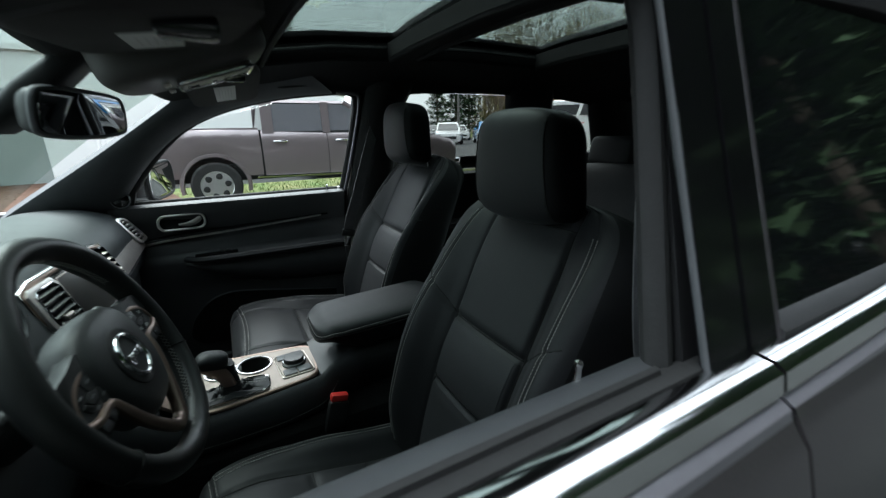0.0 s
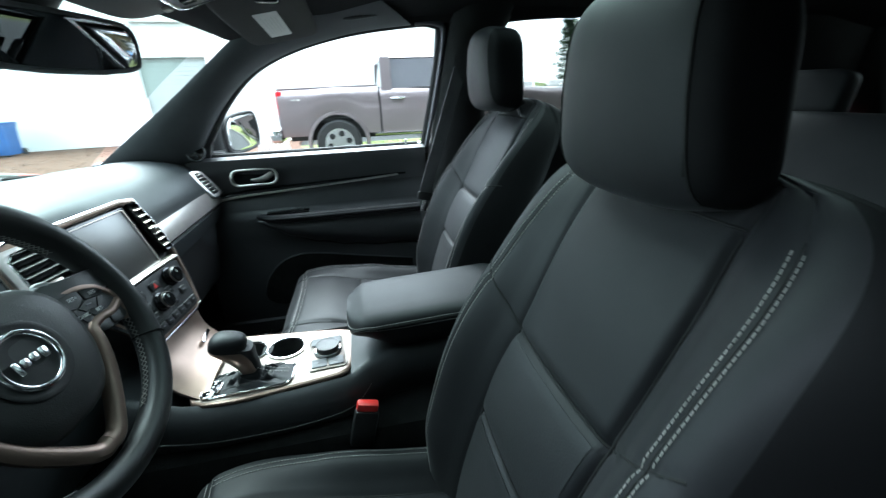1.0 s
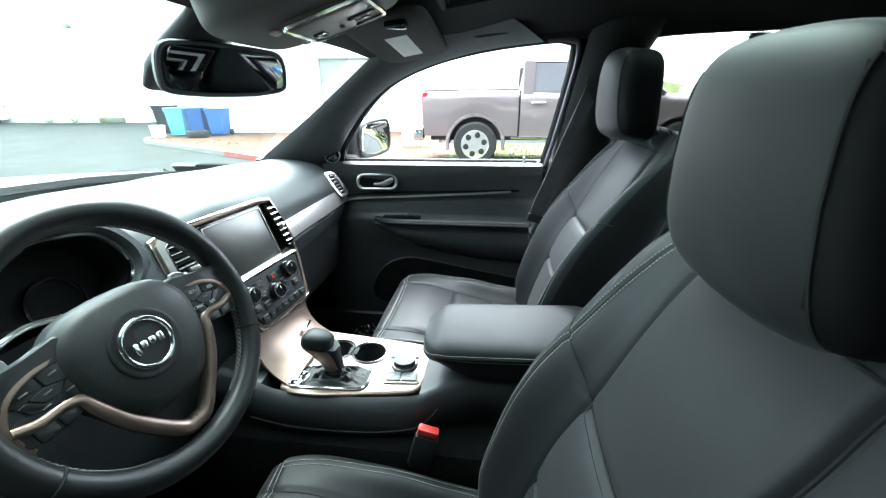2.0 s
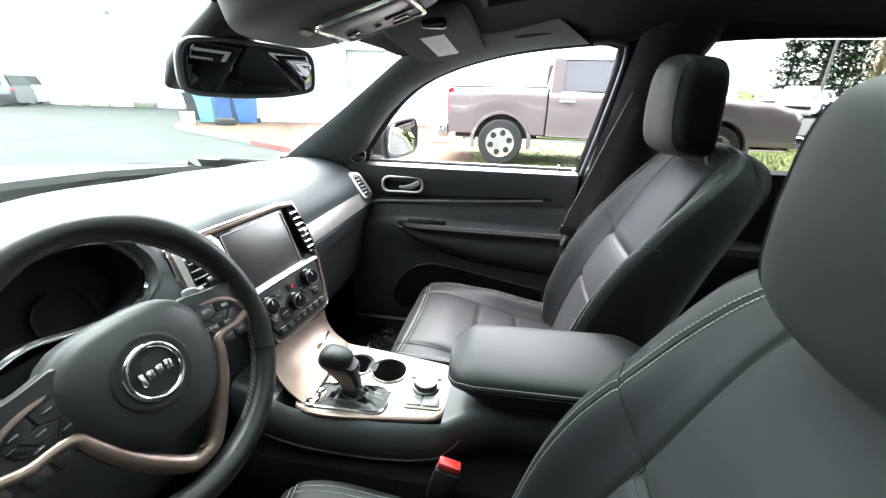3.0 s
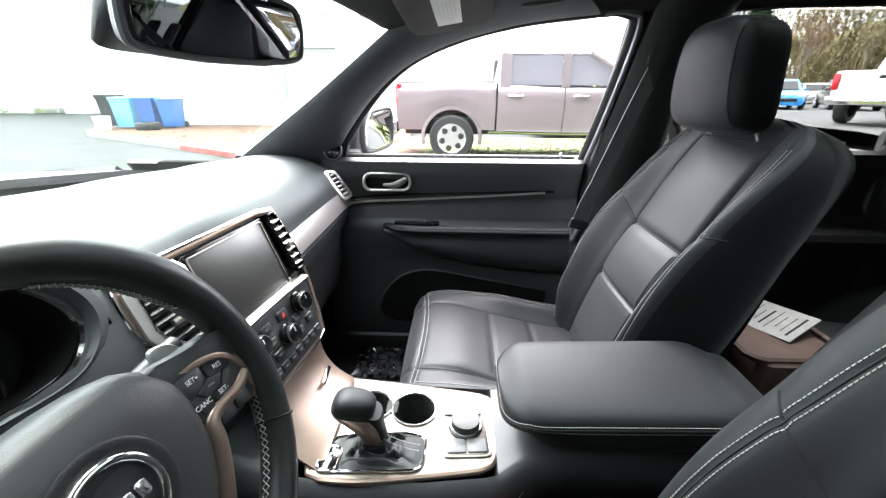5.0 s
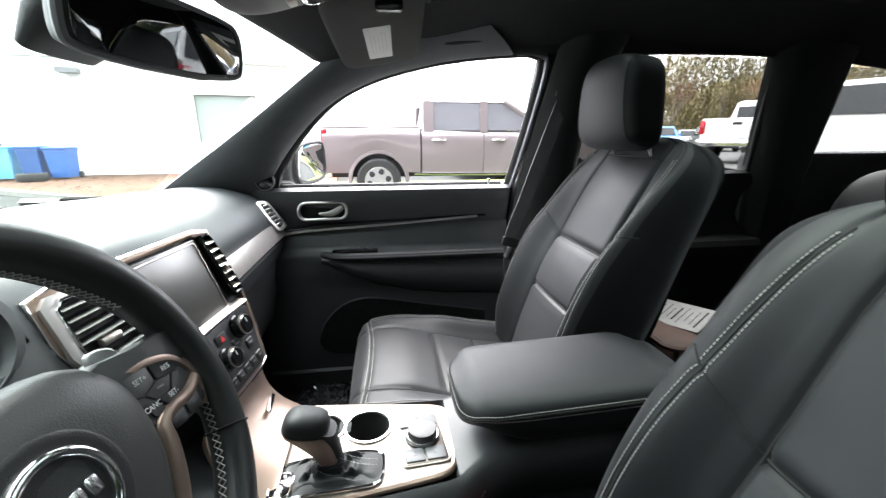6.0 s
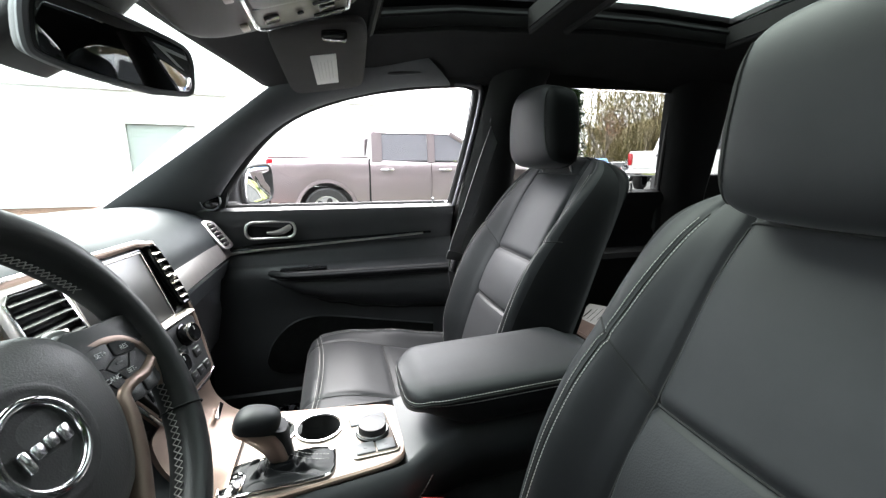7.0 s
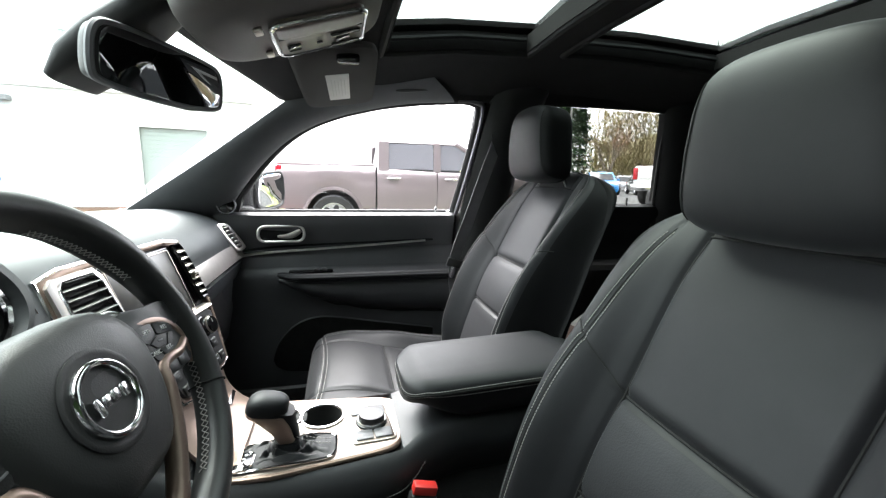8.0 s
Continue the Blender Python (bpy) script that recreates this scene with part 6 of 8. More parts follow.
def arm_point(u, q, side):
    """A place on the lid: u runs from the front to the back, q along half the cross-section."""
    k = min(1.0, u / 0.16)
    w = 0.108 * (0.40 + 0.60 * math.sqrt(max(0.0, 1 - (1 - k) ** 2.4)))
    i = min(int(q), len(ARM_SEC) - 2)
    y, z = (ARM_SEC[i][j] + (ARM_SEC[i + 1][j] - ARM_SEC[i][j]) * (q - i) for j in (0, 1))
    chin = 0.30 + 0.70 * ease(0.0, 0.30, u)
    x = 0.324 + 0.426 * u
    nose = 0.012 * (1 - ease(0.0, 0.10, u)) + 0.030 * ease(0.80, 1.0, u)
    return Vector((x, 0.042 + side * w * y, 0.876 + 0.016 * u - nose + (z * chin if z < -0.024 else z) + (0.024 * (chin - 1) if z < -0.024 else 0)))


us_ = [0.0, 0.006, 0.015, 0.028, 0.045, 0.065, 0.09, 0.12, 0.155] + [0.2 + 0.8 * i / 16 for i in range(17)]
qs_ = [0.5 * i for i in range(25)]
bm = bm_new()
loft(bm, [[arm_point(u, q, 1) for q in qs_] + [arm_point(u, q, -1) for q in qs_[-2:0:-1]] for u in us_])
lid = part("lid", bm, LEATHER, ar, "padded leather lid", sharp=60)


def arm_edge(q, out):
    pts = [arm_point(u, q, -1) + Vector((0, -out, 0)) for u in us_[::-1]] + [arm_point(u, q, 1) + Vector((0, out, 0)) for u in us_]
    return smooth_line(pts, 120)


bm = bm_new()
tube(bm, arm_edge(6, 0.0003), 0.0022, 6)
part("seam", bm, SEAM, lid)
bm = bm_new()
for q in (5.3, 6.75):
    stitches(bm, arm_edge(q, 0.0008), 0.0055, 0.0041, 0.0008)
tagged(part("stitching", bm, THREAD, lid, "light grey twin stitching", recalc=False), kind="stuff")

# ---- overhead ----
oc = thing("overhead_console", "black overhead console with bronze light panel", "overhead console")
bm = bm_new()
superbox(bm, pose(0.140, 0.0, 1.516, 0, -17, 0), (0.150, 0.135, 0.051), 0.45, 0.42, 48, 24)
part("shell", bm, OVERHEAD, oc, "dark moulded console shell")
OM = basis((0.190, 0.0, 1.4735), (0, 1, 0), (1, 0, 0.31))
bm = bm_new()
plate(bm, round_rect(0.140, 0.142, 0.018), OM @ pose(0, 0, -0.006), 0.010, 0.003)
lp = part("light_panel", bm, SMOKED, oc, "smoked bronze light panel")
bm = bm_new()
tube(bm, [OM @ Vector((x, y, 0.003)) for x, y in round_rect(0.141, 0.143, 0.019, 6)], 0.0035, 8, closed=True)
part("panel_rim", bm, CHROME, lp, "chrome panel rim")
bm = bm_new()
tube(bm, [OM @ Vector((-0.016, y, 0.0045)) for y in (-0.066, 0, 0.066)], 0.0016, 6)
part("bin_gap", bm, CHROME, lp, "bright line of the glasses bin")
bm = bm_new()
superbox(bm, OM @ pose(-0.044, 0, 0.003), (0.026, 0.066, 0.006), 0.4, 0.3, 28, 10)
part("glasses_bin", bm, SMOKED, lp, "smoked glasses bin lid")
for x, y, w, h in ((0.008, 0.040, 0.009, 0.050), (0.055, 0.040, 0.009, 0.050), (0.032, 0.036, 0.022, 0.024), (0.030, -0.046, 0.026, 0.022), (0.030, -0.004, 0.007, 0.010)):
    bm = bm_new()
    plate(bm, round_rect(w, h, 0.003), OM @ pose(x, y, 0.0035), 0.0035, 0.001)
    part("key", bm, GLOSS, lp)
for s in (-1, 1):
    bm = bm_new()
    box(bm, (0.106, 0.055 * s, 1.4475), (0.012, 0.022, 0.006), (0, -17, 0), bevel=0.002)
    part("microphone_slot", bm, SATIN, oc)


def visor(s, label):
    v = thing("sun_visor", label, "sun visor", "sun visors")
    m = basis((0.215, 0.40, 1.490), (0.04, 1, -0.12), (-1, 0.04, -0.16)) if s > 0 else basis((0.125, -0.41, 1.474), (-0.04, 1, 0.10), (-1, -0.04, -0.14))
    bm = bm_new()
    superbox(bm, m, (0.20 if s > 0 else 0.205, 0.098 if s > 0 else 0.10, 0.014), 0.5, 0.28, 44, 14)
    part("panel", bm, VISOR, v, "dark cloth visor panel")
    fl = m @ pose(0, 0, 0.0125)
    if (m.to_3x3() @ Vector((0, 0, 1))).z > 0:
        fl = m @ pose(0, 0, -0.0125, 180)
    bm = bm_new()
    plate(bm, round_rect(0.19, 0.056, 0.003), fl @ pose(0.02 * s, 0.0, 0.0, 0, 0, 0), 0.002, 0.0005)
    lab = part("warning_label", bm, LABEL, v, "pale printed warning label")
    for i in range(5):
        bm = bm_new()
        plate(bm, round_rect(0.13 - 0.015 * (i % 3), 0.0025, 0.0008), fl @ pose(0.02 * s, -0.016 + 0.008 * i, 0.0019), 0.0004, 0.0001)
        part("print_bar", bm, mat("pale_print", (0.64, 0.62, 0.59), 0.7) if i == 0 and s > 0 else bpy.data.materials["pale_print"], lab)
    bm = bm_new()
    box(bm, (m @ Vector((-0.17 * 1, -0.0, 0.0))) + Vector((0.03, 0, -0.012)), (0.05, 0.03, 0.02), bevel=0.006)
    part("clip", bm, GLOSS, v, "dark visor clip")
    return v


visor(1, "dark cloth sun visor with pale label, passenger side")
visor(-1, "dark cloth sun visor with pale label, driver's side")
for s in (-1, 1):
    g = thing("grab_handle", "black folding grab handle on the roof rail", "grab handle", "grab handles")
    bm = bm_new()
    tube(bm, [side_point(s, *p) for p in smooth_line([(0.365, 0.612, 1.556), (0.37, 0.600, 1.530), (0.40, 0.597, 1.520), (0.45, 0.596, 1.524), (0.50, 0.597, 1.532), (0.53, 0.600, 1.545), (0.535, 0.612, 1.57)], 24)], 0.0095, 10)
    part("grip", bm, PLASTIC, g)
    for x in (0.366, 0.534):
        bm = bm_new()
        box(bm, side_point(s, x, 0.618, 1.557 + 0.06 * (x - 0.366)), (0.03, 0.03, 0.03), bevel=0.008)
        part("foot", bm, PLASTIC, g)

# rear-view mirror
rm = thing("rear_view_mirror", "black rear-view mirror with grey rim turned to the driver", "mirror")
RM = basis((-0.048, 0.044, 1.400), (0.32, 1, 0.0), (0.10, 0.0, 1))
sh = rounded([(-0.134, 0.041), (0.130, 0.040), (0.134, -0.032), (0.05, -0.041), (-0.05, -0.042), (-0.138, -0.036)], 0.13, 4)
bm = bm_new()
loft(bm, [[RM @ Vector((p.x * k, p.y * k, z)) for p in sh] for k, z in ((0.55, -0.045), (0.85, -0.035), (1.0, -0.015), (1.03, 0.0), (1.02, 0.005), (0.97, 0.006))])
part("housing", bm, PLASTIC, rm, "black mirror housing")
bm = bm_new()
tube(bm, [RM @ Vector((p.x * 1.015, p.y * 1.015, 0.002)) for p in sh], 0.0055, 8, closed=True)
part("rim", bm, GREYKEY, rm, "satin grey mirror rim")
bm = bm_new()
plate(bm, [(p.x * 0.955, p.y * 0.95) for p in sh], RM @ pose(0, 0, 0.0055), 0.002, 0.0005)
part("mirror_glass", bm, DIM_MIRROR, rm, "dark auto-dimming glass")
bm = bm_new()
box(bm, (0, 0, 0), (0.08, 0.014, 0.02), bevel=0.004)
bmesh.ops.transform(bm, matrix=RM @ pose(0.02, -0.040, -0.004), verts=bm.verts[:])
part("button_bar", bm, PLASTIC, rm)
bm = bm_new()
rings = []
for c, hy, hz in (((-0.165, 0.02, 1.372), 0.060, 0.010), ((-0.140, 0.02, 1.400), 0.070, 0.022), ((-0.105, 0.02, 1.434), 0.066, 0.026), ((-0.065, 0.02, 1.470), 0.056, 0.024), ((-0.030, 0.02, 1.500), 0.050, 0.022), ((0.005, 0.02, 1.528), 0.046, 0.020)):
    e_ = Vector((0.62, 0, -0.78))
    rings.append([Vector(c) + Vector((0, hy * math.copysign(abs(math.cos(a)) ** 0.6, math.cos(a)), 0)) + e_ * (hz * math.copysign(abs(math.sin(a)) ** 0.6, math.sin(a))) for a in [2 * math.pi * j / 28 for j in range(28)]])
loft(bm, rings)
part("mirror_mount", bm, PLASTIC, rm, "black moulded mirror mount up the glass")
bm = bm_new()
tube(bm, [(-0.10, 0.035, 1.425), (-0.075, 0.045, 1.410), (-0.06, 0.05, 1.403)], 0.012, 10)
part("ball_joint", bm, PLASTIC, rm)

# ---- loose things ----
film_bm = bm_new()
rng = random.Random(4)
rows = []
for i in range(16):
    rows.append([(-0.10 + 0.17 * i / 15 + rng.uniform(-0.01, 0.01), 0.57 + 0.17 * j / 15 + rng.uniform(-0.01, 0.01), 0.412 + rng.uniform(0, 0.022)) for j in range(16)])
sheet(film_bm, rows, 0.0006)
tagged(part("plastic_film", film_bm, mat("clear_film", (0.05, 0.05, 0.055), 0.10, 0.0, spec=1.0, var=0.7, var_scale=30), sharp=10), "crumpled clear plastic floor film", "plastic film")
bm = bm_new()
superbox(bm, pose(0.02, 0.42, 0.398), (0.26, 0.24, 0.012), 0.4, 0.25)
tagged(part("floor_mat", bm, CARPET), "black carpet floor mat in the passenger footwell", "floor mat")
bm = bm_new()
loft(bm, [[(x * k + 1.13 + 0.02 * math.sin(9 * x + z * 14), y * k + 0.47 + 0.015 * math.sin(11 * y + z * 9), z) for x, y in round_rect(0.30, 0.30, 0.03)] for k, z in ((0.92, 0.392), (1.0, 0.48), (1.03, 0.58), (0.98, 0.65), (0.90, 0.69), (0.75, 0.70))])
KRAFT = mat("brown_paper", (0.10, 0.058, 0.045), 0.75, var=0.3, var_scale=12, bump=0.5, bump_scale=25)
PAPER = mat("printed_paper", (0.36, 0.355, 0.35), 0.6, var=0.3, var_scale=25)
ps = thing("paper_sack", "brown paper sack on the rear floor", "paper bag")
part("sack_body", bm, KRAFT, ps)
bm = bm_new()
tube(bm, [(1.13 + x * 0.86 + 0.01 * math.sin(20 * y), 0.47 + y * 0.86, 0.692 + 0.008 * math.sin(17 * x + 9 * y)) for x, y in round_rect(0.30, 0.30, 0.03)], 0.010, 6, closed=True)
part("rolled_rim", bm, KRAFT, ps, "rolled paper rim")
pp = thing("document", "white printed sheets lying on the brown sack", "document")
bm = bm_new()
PM = pose(1.15, 0.53, 0.712, -4, -12, 28) @ Matrix.Scale(0.7, 4)
plate(bm, round_rect(0.21, 0.28, 0.004), PM, 0.004, 0.001)
part("paper_sheet", bm, PAPER, pp)
for i in range(9):
    bm = bm_new()
    plate(bm, round_rect(0.15 - 0.03 * (i % 3), 0.008 if i % 4 == 0 else 0.003, 0.001), PM @ pose(0, -0.11 + 0.026 * i, 0.004), 0.0004, 0.0001)
    part("print_bar", bm, SEAM, pp)


# ---- outside: ground, buildings, vehicles, trees ----
ASPHALT = mat("asphalt", (0.038, 0.0405, 0.039), 0.9, var=0.35, var_scale=0.7, bump=0.6, bump_scale=60, spec=0.1)
YARD = mat("worn_pale_asphalt", (0.10, 0.102, 0.10), 0.9, var=0.3, var_scale=0.8, bump=0.5, bump_scale=60, spec=0.1)
GRASS_SOIL = mat("turf", (0.055, 0.10, 0.02), 0.9, color2=(0.16, 0.15, 0.06), var_scale=1.5, bump=1.0, bump_scale=40, spec=0.2)
GRASS = mat("grass_blades", (0.075, 0.14, 0.02), 0.7, color2=(0.11, 0.14, 0.035), var_scale=2.0, spec=0.3)
BARK = mat("bark_mulch", (0.11, 0.060, 0.038), 0.95, color2=(0.055, 0.032, 0.022), var_scale=9, bump=1.0, bump_scale=30, spec=0.2)
CONCRETE = mat("kerb_concrete", (0.20, 0.195, 0.18), 0.85, var=0.25, var_scale=3, bump=0.4, bump_scale=80)
RED_KERB = mat("red_kerb_paint", (0.26, 0.030, 0.024), 0.7, color2=(0.20, 0.065, 0.05), var_scale=5)
WHITE_WALL = mat("white_painted_wall", (0.80, 0.81, 0.79), 0.75, var=0.07, var_scale=0.8, bump=0.3, bump_scale=25)
ROLLER = mat("grey_roller_door", (0.30, 0.34, 0.32), 0.6, var=0.08, var_scale=1.5)
BIN_BLUE = mat("blue_bin_plastic", (0.025, 0.10, 0.32), 0.45, var=0.15, var_scale=4, per_object=0.25)
BIN_PALE = mat("pale_blue_bin_plastic", (0.13, 0.42, 0.68), 0.45, var=0.15, var_scale=4)
TYRE = mat("tyre_rubber", (0.022, 0.022, 0.022), 0.8, var=0.3, var_scale=12, bump=0.4, bump_scale=60)
ALLOY = mat("polished_alloy", (0.80, 0.80, 0.80), 0.30, 1.0, var=0.1, var_scale=20, rough_var=0.05)
WHITE_CAR = mat("white_car_paint", (0.78, 0.78, 0.77), 0.3, var=0.04, var_scale=3, coat=1.0)
BLUE_CAR = mat("bright_blue_car_paint", (0.02, 0.24, 0.58), 0.3, var=0.06, var_scale=3, coat=1.0)
DARK_CAR = mat("dark_car_paint", (0.02, 0.022, 0.026), 0.28, var=0.1, var_scale=3, coat=1.0)
NAVY_CAR = mat("navy_car_paint", (0.03, 0.035, 0.14), 0.28, var=0.1, var_scale=3, coat=1.0)
SILVER_CAR = mat("silver_car_paint", (0.42, 0.43, 0.44), 0.3, 0.6, var=0.06, var_scale=3, coat=1.0)
TAIL_RED = mat("tail_lamp_red", (0.55, 0.02, 0.03), 0.15, var=0.15, var_scale=15)
LAMP = mat("headlamp_lens", (0.75, 0.76, 0.78), 0.08, 0.3, var=0.2, var_scale=15)
AMBER = mat("amber_lens", (0.70, 0.28, 0.05), 0.2)
TRUNK = mat("tree_bark", (0.17, 0.135, 0.10), 0.9, var=0.4, var_scale=8, bump=0.8, bump_scale=20)
NEEDLES = mat("conifer_needles", (0.022, 0.050, 0.022), 0.8, color2=(0.045, 0.075, 0.028), var_scale=1.2, spec=0.2)
TWIGS = mat("bare_twigs", (0.25, 0.20, 0.13), 0.9, color2=(0.27, 0.24, 0.12), var_scale=0.5, spec=0.2)
HILL = mat("wooded_hillside", (0.20, 0.165, 0.10), 0.95, color2=(0.12, 0.115, 0.055), var_scale=0.9, bump=0.5, bump_scale=4.0, spec=0.1)
RUSSET = mat("russet_leaves", (0.27, 0.11, 0.06), 0.85, color2=(0.18, 0.09, 0.05), var_scale=1.5, spec=0.2)
SHRUB = mat("shrub_leaves", (0.08, 0.16, 0.05), 0.7, color2=(0.16, 0.20, 0.06), var_scale=3, spec=0.3)

bm = bm_new()
g = [-400, -120, -50, -25, -12, -5, 0, 5, 12, 25, 50, 120, 400]
gv = [[bm.verts.new((x, y, 0)) for y in g] for x in g]
for i in range(len(g) - 1):
    for j in range(len(g) - 1):
        bm.faces.new((gv[i][j], gv[i + 1][j], gv[i + 1][j + 1], gv[i][j + 1]))
tagged(part("ground", bm, ASPHALT), "worn grey asphalt of the dealership yard", "asphalt", kind="structure")

# planted bed and lawn behind the kerb
KERB = [(-11.6, 14.2), (-11.45, 12.6), (-11.0, 11.7), (-10.0, 11.05), (-7.6, 9.65), (-5.2, 8.25), (-3.2, 7.05), (-1.7, 6.35), (-0.6, 6.05), (1.5, 5.95), (4.0, 5.95), (7.0, 6.0), (8.6, 6.3), (9.1, 7.2), (9.1, 9.5), (8.4, 10.6), (7.0, 11.0), (2.0, 11.0)]
kline = smooth_line([(*p, 0) for p in KERB], 150)


def bed(name, pts, material, label, cat_, z):
    bm = bm_new()
    vs = [bm.verts.new((p[0], p[1], z)) for p in pts]
    f = bm.faces.new(vs)
    r = bmesh.ops.extrude_face_region(bm, geom=[f])
    for v in r["geom"]:
        if isinstance(v, bmesh.types.BMVert):
            v.co.z = -0.02
    bmesh.ops.triangulate(bm, faces=[f for f in bm.faces if len(f.verts) > 4])
    return tagged(part(name, bm, material), label, cat_, kind="structure")


bark_pts = [(p.x, p.y) for p in kline if p.x < -0.35 and p.y < 14.3 and p.y > 5 and kline.index(p) < 90]
bed("mulch_bed", bark_pts + [(-0.35, 6.9), (-0.6, 9.0), (-1.2, 11.5), (-1.5, 15.5), (-11.5, 14.3)], BARK, "reddish brown bark mulch bed", "mulch", 0.10)
lawn_pts = [(p.x, p.y) for p in kline[60:] if p.x > -0.36]
bed("lawn", lawn_pts + [(-1.1, 11.0), (-0.6, 9.0), (-0.36, 6.9)], GRASS_SOIL, "green lawn strip under the parked truck", "lawn", 0.104)
rng = random.Random(11)
bm = bm_new()
for _ in range(9000):
    x, y = rng.uniform(-0.6, 8.8), rng.uniform(6.15, 10.8)
    if rng.random() > 0.35 + 0.65 * ease(-0.6, 0.8, x):
        continue
    h, a, w = rng.uniform(0.025, 0.07), rng.uniform(0, 6.28), rng.uniform(0.006, 0.014)
    dx, dy = math.cos(a) * w, math.sin(a) * w
    lx, ly = rng.uniform(-0.03, 0.03), rng.uniform(-0.03, 0.03)
    bm.faces.new([bm.verts.new(p) for p in ((x - dx, y - dy, 0.10), (x + dx, y + dy, 0.10), (x + lx, y + ly, 0.10 + h))])
tagged(part("grass", bm, GRASS, recalc=False), "short green grass blades on the lawn", "grass", kind="stuff")
bm = bm_new()
for _ in range(2600):
    x = rng.uniform(-11, -0.3)
    y = rng.uniform(6.2, 14)
    near = min(kline[:90], key=lambda p: (p.x - x) ** 2)
    if y < near.y + 0.2:
        continue
    s_, a = rng.uniform(0.02, 0.06), rng.uniform(0, 6.28)
    c, sn = math.cos(a) * s_, math.sin(a) * s_
    z = 0.105 + rng.uniform(0, 0.02)
    bm.faces.new([bm.verts.new(p) for p in ((x - c, y - sn, z), (x + sn * 0.4, y - c * 0.4, z + 0.012), (x + c, y + sn, z + rng.uniform(0, 0.02)), (x - sn * 0.4, y + c * 0.4, z + 0.004))])
tagged(part("mulch_chips", bm, BARK, recalc=False), "loose reddish bark chips", "mulch", kind="stuff")
# kerb stones
n_k = len(kline)
for i in range(0, n_k - 5, 5):
    bm = bm_new()
    rings = []
    for p, q in zip(kline[i:i + 6], kline[i + 1:i + 7] if i + 7 <= n_k else kline[i + 1:] + [kline[-1] + (kline[-1] - kline[-2])]):
        d = (q - p).normalized()
        nn = Vector((-d.y, d.x, 0))
        k0 = p + d * (0.006 if p is kline[i] else 0)
        rings.append([k0 + nn * -0.075 + Vector((0, 0, -0.02)), k0 + nn * -0.065 + Vector((0, 0, 0.11)), k0 + nn * -0.05 + Vector((0, 0, 0.125)), k0 + nn * 0.06 + Vector((0, 0, 0.125)), k0 + nn * 0.075 + Vector((0, 0, 0.11)), k0 + nn * 0.08 + Vector((0, 0, -0.02))])
    loft(bm, rings)
    red = -6.6 < kline[i].x < -0.9 and kline[i].y < 9.2
    tagged(part("kerb", bm, RED_KERB if red else CONCRETE), "faded red painted kerb section" if red else "pale concrete kerb section", "kerb", "kerb sections", "structure")

# low white building along the bed
WD = Vector((1, 0.13, 0)).normalized()
WN = Vector((0.13, -1, 0)).normalized()
W0 = Vector((-6.0, 15.0, 0))


def on_wall(a, out, z):
    return W0 + WD * a + WN * out + Vector((0, 0, z))


def wall_box(bm, a0, a1, o0, o1, z0, z1):
    loft(bm, [[on_wall(a0, o0, z), on_wall(a1, o0, z), on_wall(a1, o1, z), on_wall(a0, o1, z)] for z in (z0, z1)])


bd = thing("building", "low white painted building with a grey roller door", "building")
bm = bm_new()
for a0, a1, z0, z1 in ((-5.6, -0.15, 0, 3.72), (1.82, 11.0, 0, 3.72), (-0.15, 1.82, 2.72, 3.72)):
    wall_box(bm, a0, a1, 0, -0.3, z0, z1)
part("wall", bm, WHITE_WALL, bd)
bm = bm_new()
wall_box(bm, -5.7, 11.1, 0.10, -0.5, 3.722, 3.86)
part("parapet", bm, WHITE_WALL, bd, "white parapet cap")
bm = bm_new()
wall_box(bm, -0.14, 1.81, -0.14, -0.17, 0.0, 2.72)
rd = part("roller_door", bm, ROLLER, bd, "grey-green roller door")
for i in range(20):
    bm = bm_new()
    wall_box(bm, -0.13, 1.80, -0.10 + (0.004 if i % 2 else 0), -0.138, 0.02 + i * 0.135, 0.02 + (i + 1) * 0.135 - 0.006)
    part("door_slat", bm, ROLLER, rd)
bm = bm_new()
wall_box(bm, -5.6, 11.0, -5, -5.3, 3.0, 8.2)
part("upper_wall", bm, WHITE_WALL, bd, "white set-back upper storey")
for a in (-3.75, 5.0):
    bm = bm_new()
    wall_box(bm, a, a + 0.32, -4.96, -5.05, 5.4, 6.7)
    wi = part("window", bm, ROLLER, bd, "pale upper window")
    bm = bm_new()
    for z in (5.34, 6.7):
        wall_box(bm, a - 0.06, a + 0.38, -4.92, -5.05, z, z + 0.07)
    part("window_frame", bm, WHITE_WALL, wi)
bm = bm_new()
wall_box(bm, -3.75, -3.2, 0.28, 0.0, 3.25, 3.4)
part("wall_lamp", bm, GREYKEY, bd, "grey wall lamp")
bm = bm_new()
wall_box(bm, -5.6, 11, -0.3, -5.1, 3.0, 3.1)
part("flat_roof", bm, CONCRETE, bd)

# tall white wing further off with a big roller door
fb = thing("building", "tall white building wing with a large roller door", "building")
bm = bm_new()
for x0, x1, z0, z1 in ((-60, -21.0, 0, 9.0), (-16.7, -9.5, 0, 9.0), (-21.0, -16.7, 4.6, 9.0)):
    box(bm, ((x0 + x1) / 2, 23.2, (z0 + z1) / 2), (x1 - x0, 0.4, z1 - z0))
part("wall", bm, WHITE_WALL, fb)
for i in range(16):
    bm = bm_new()
    box(bm, (-18.85, 23.12, 0.16 + i * 0.285), (4.26, 0.06, 0.27), bevel=0.02)
    part("door_panel", bm, WHITE_WALL, fb, "pale roller door panel" if i == 0 else "")
bm = bm_new()
box(bm, (-35, 23.0, 9.1), (51, 0.9, 0.2), bevel=0.03)
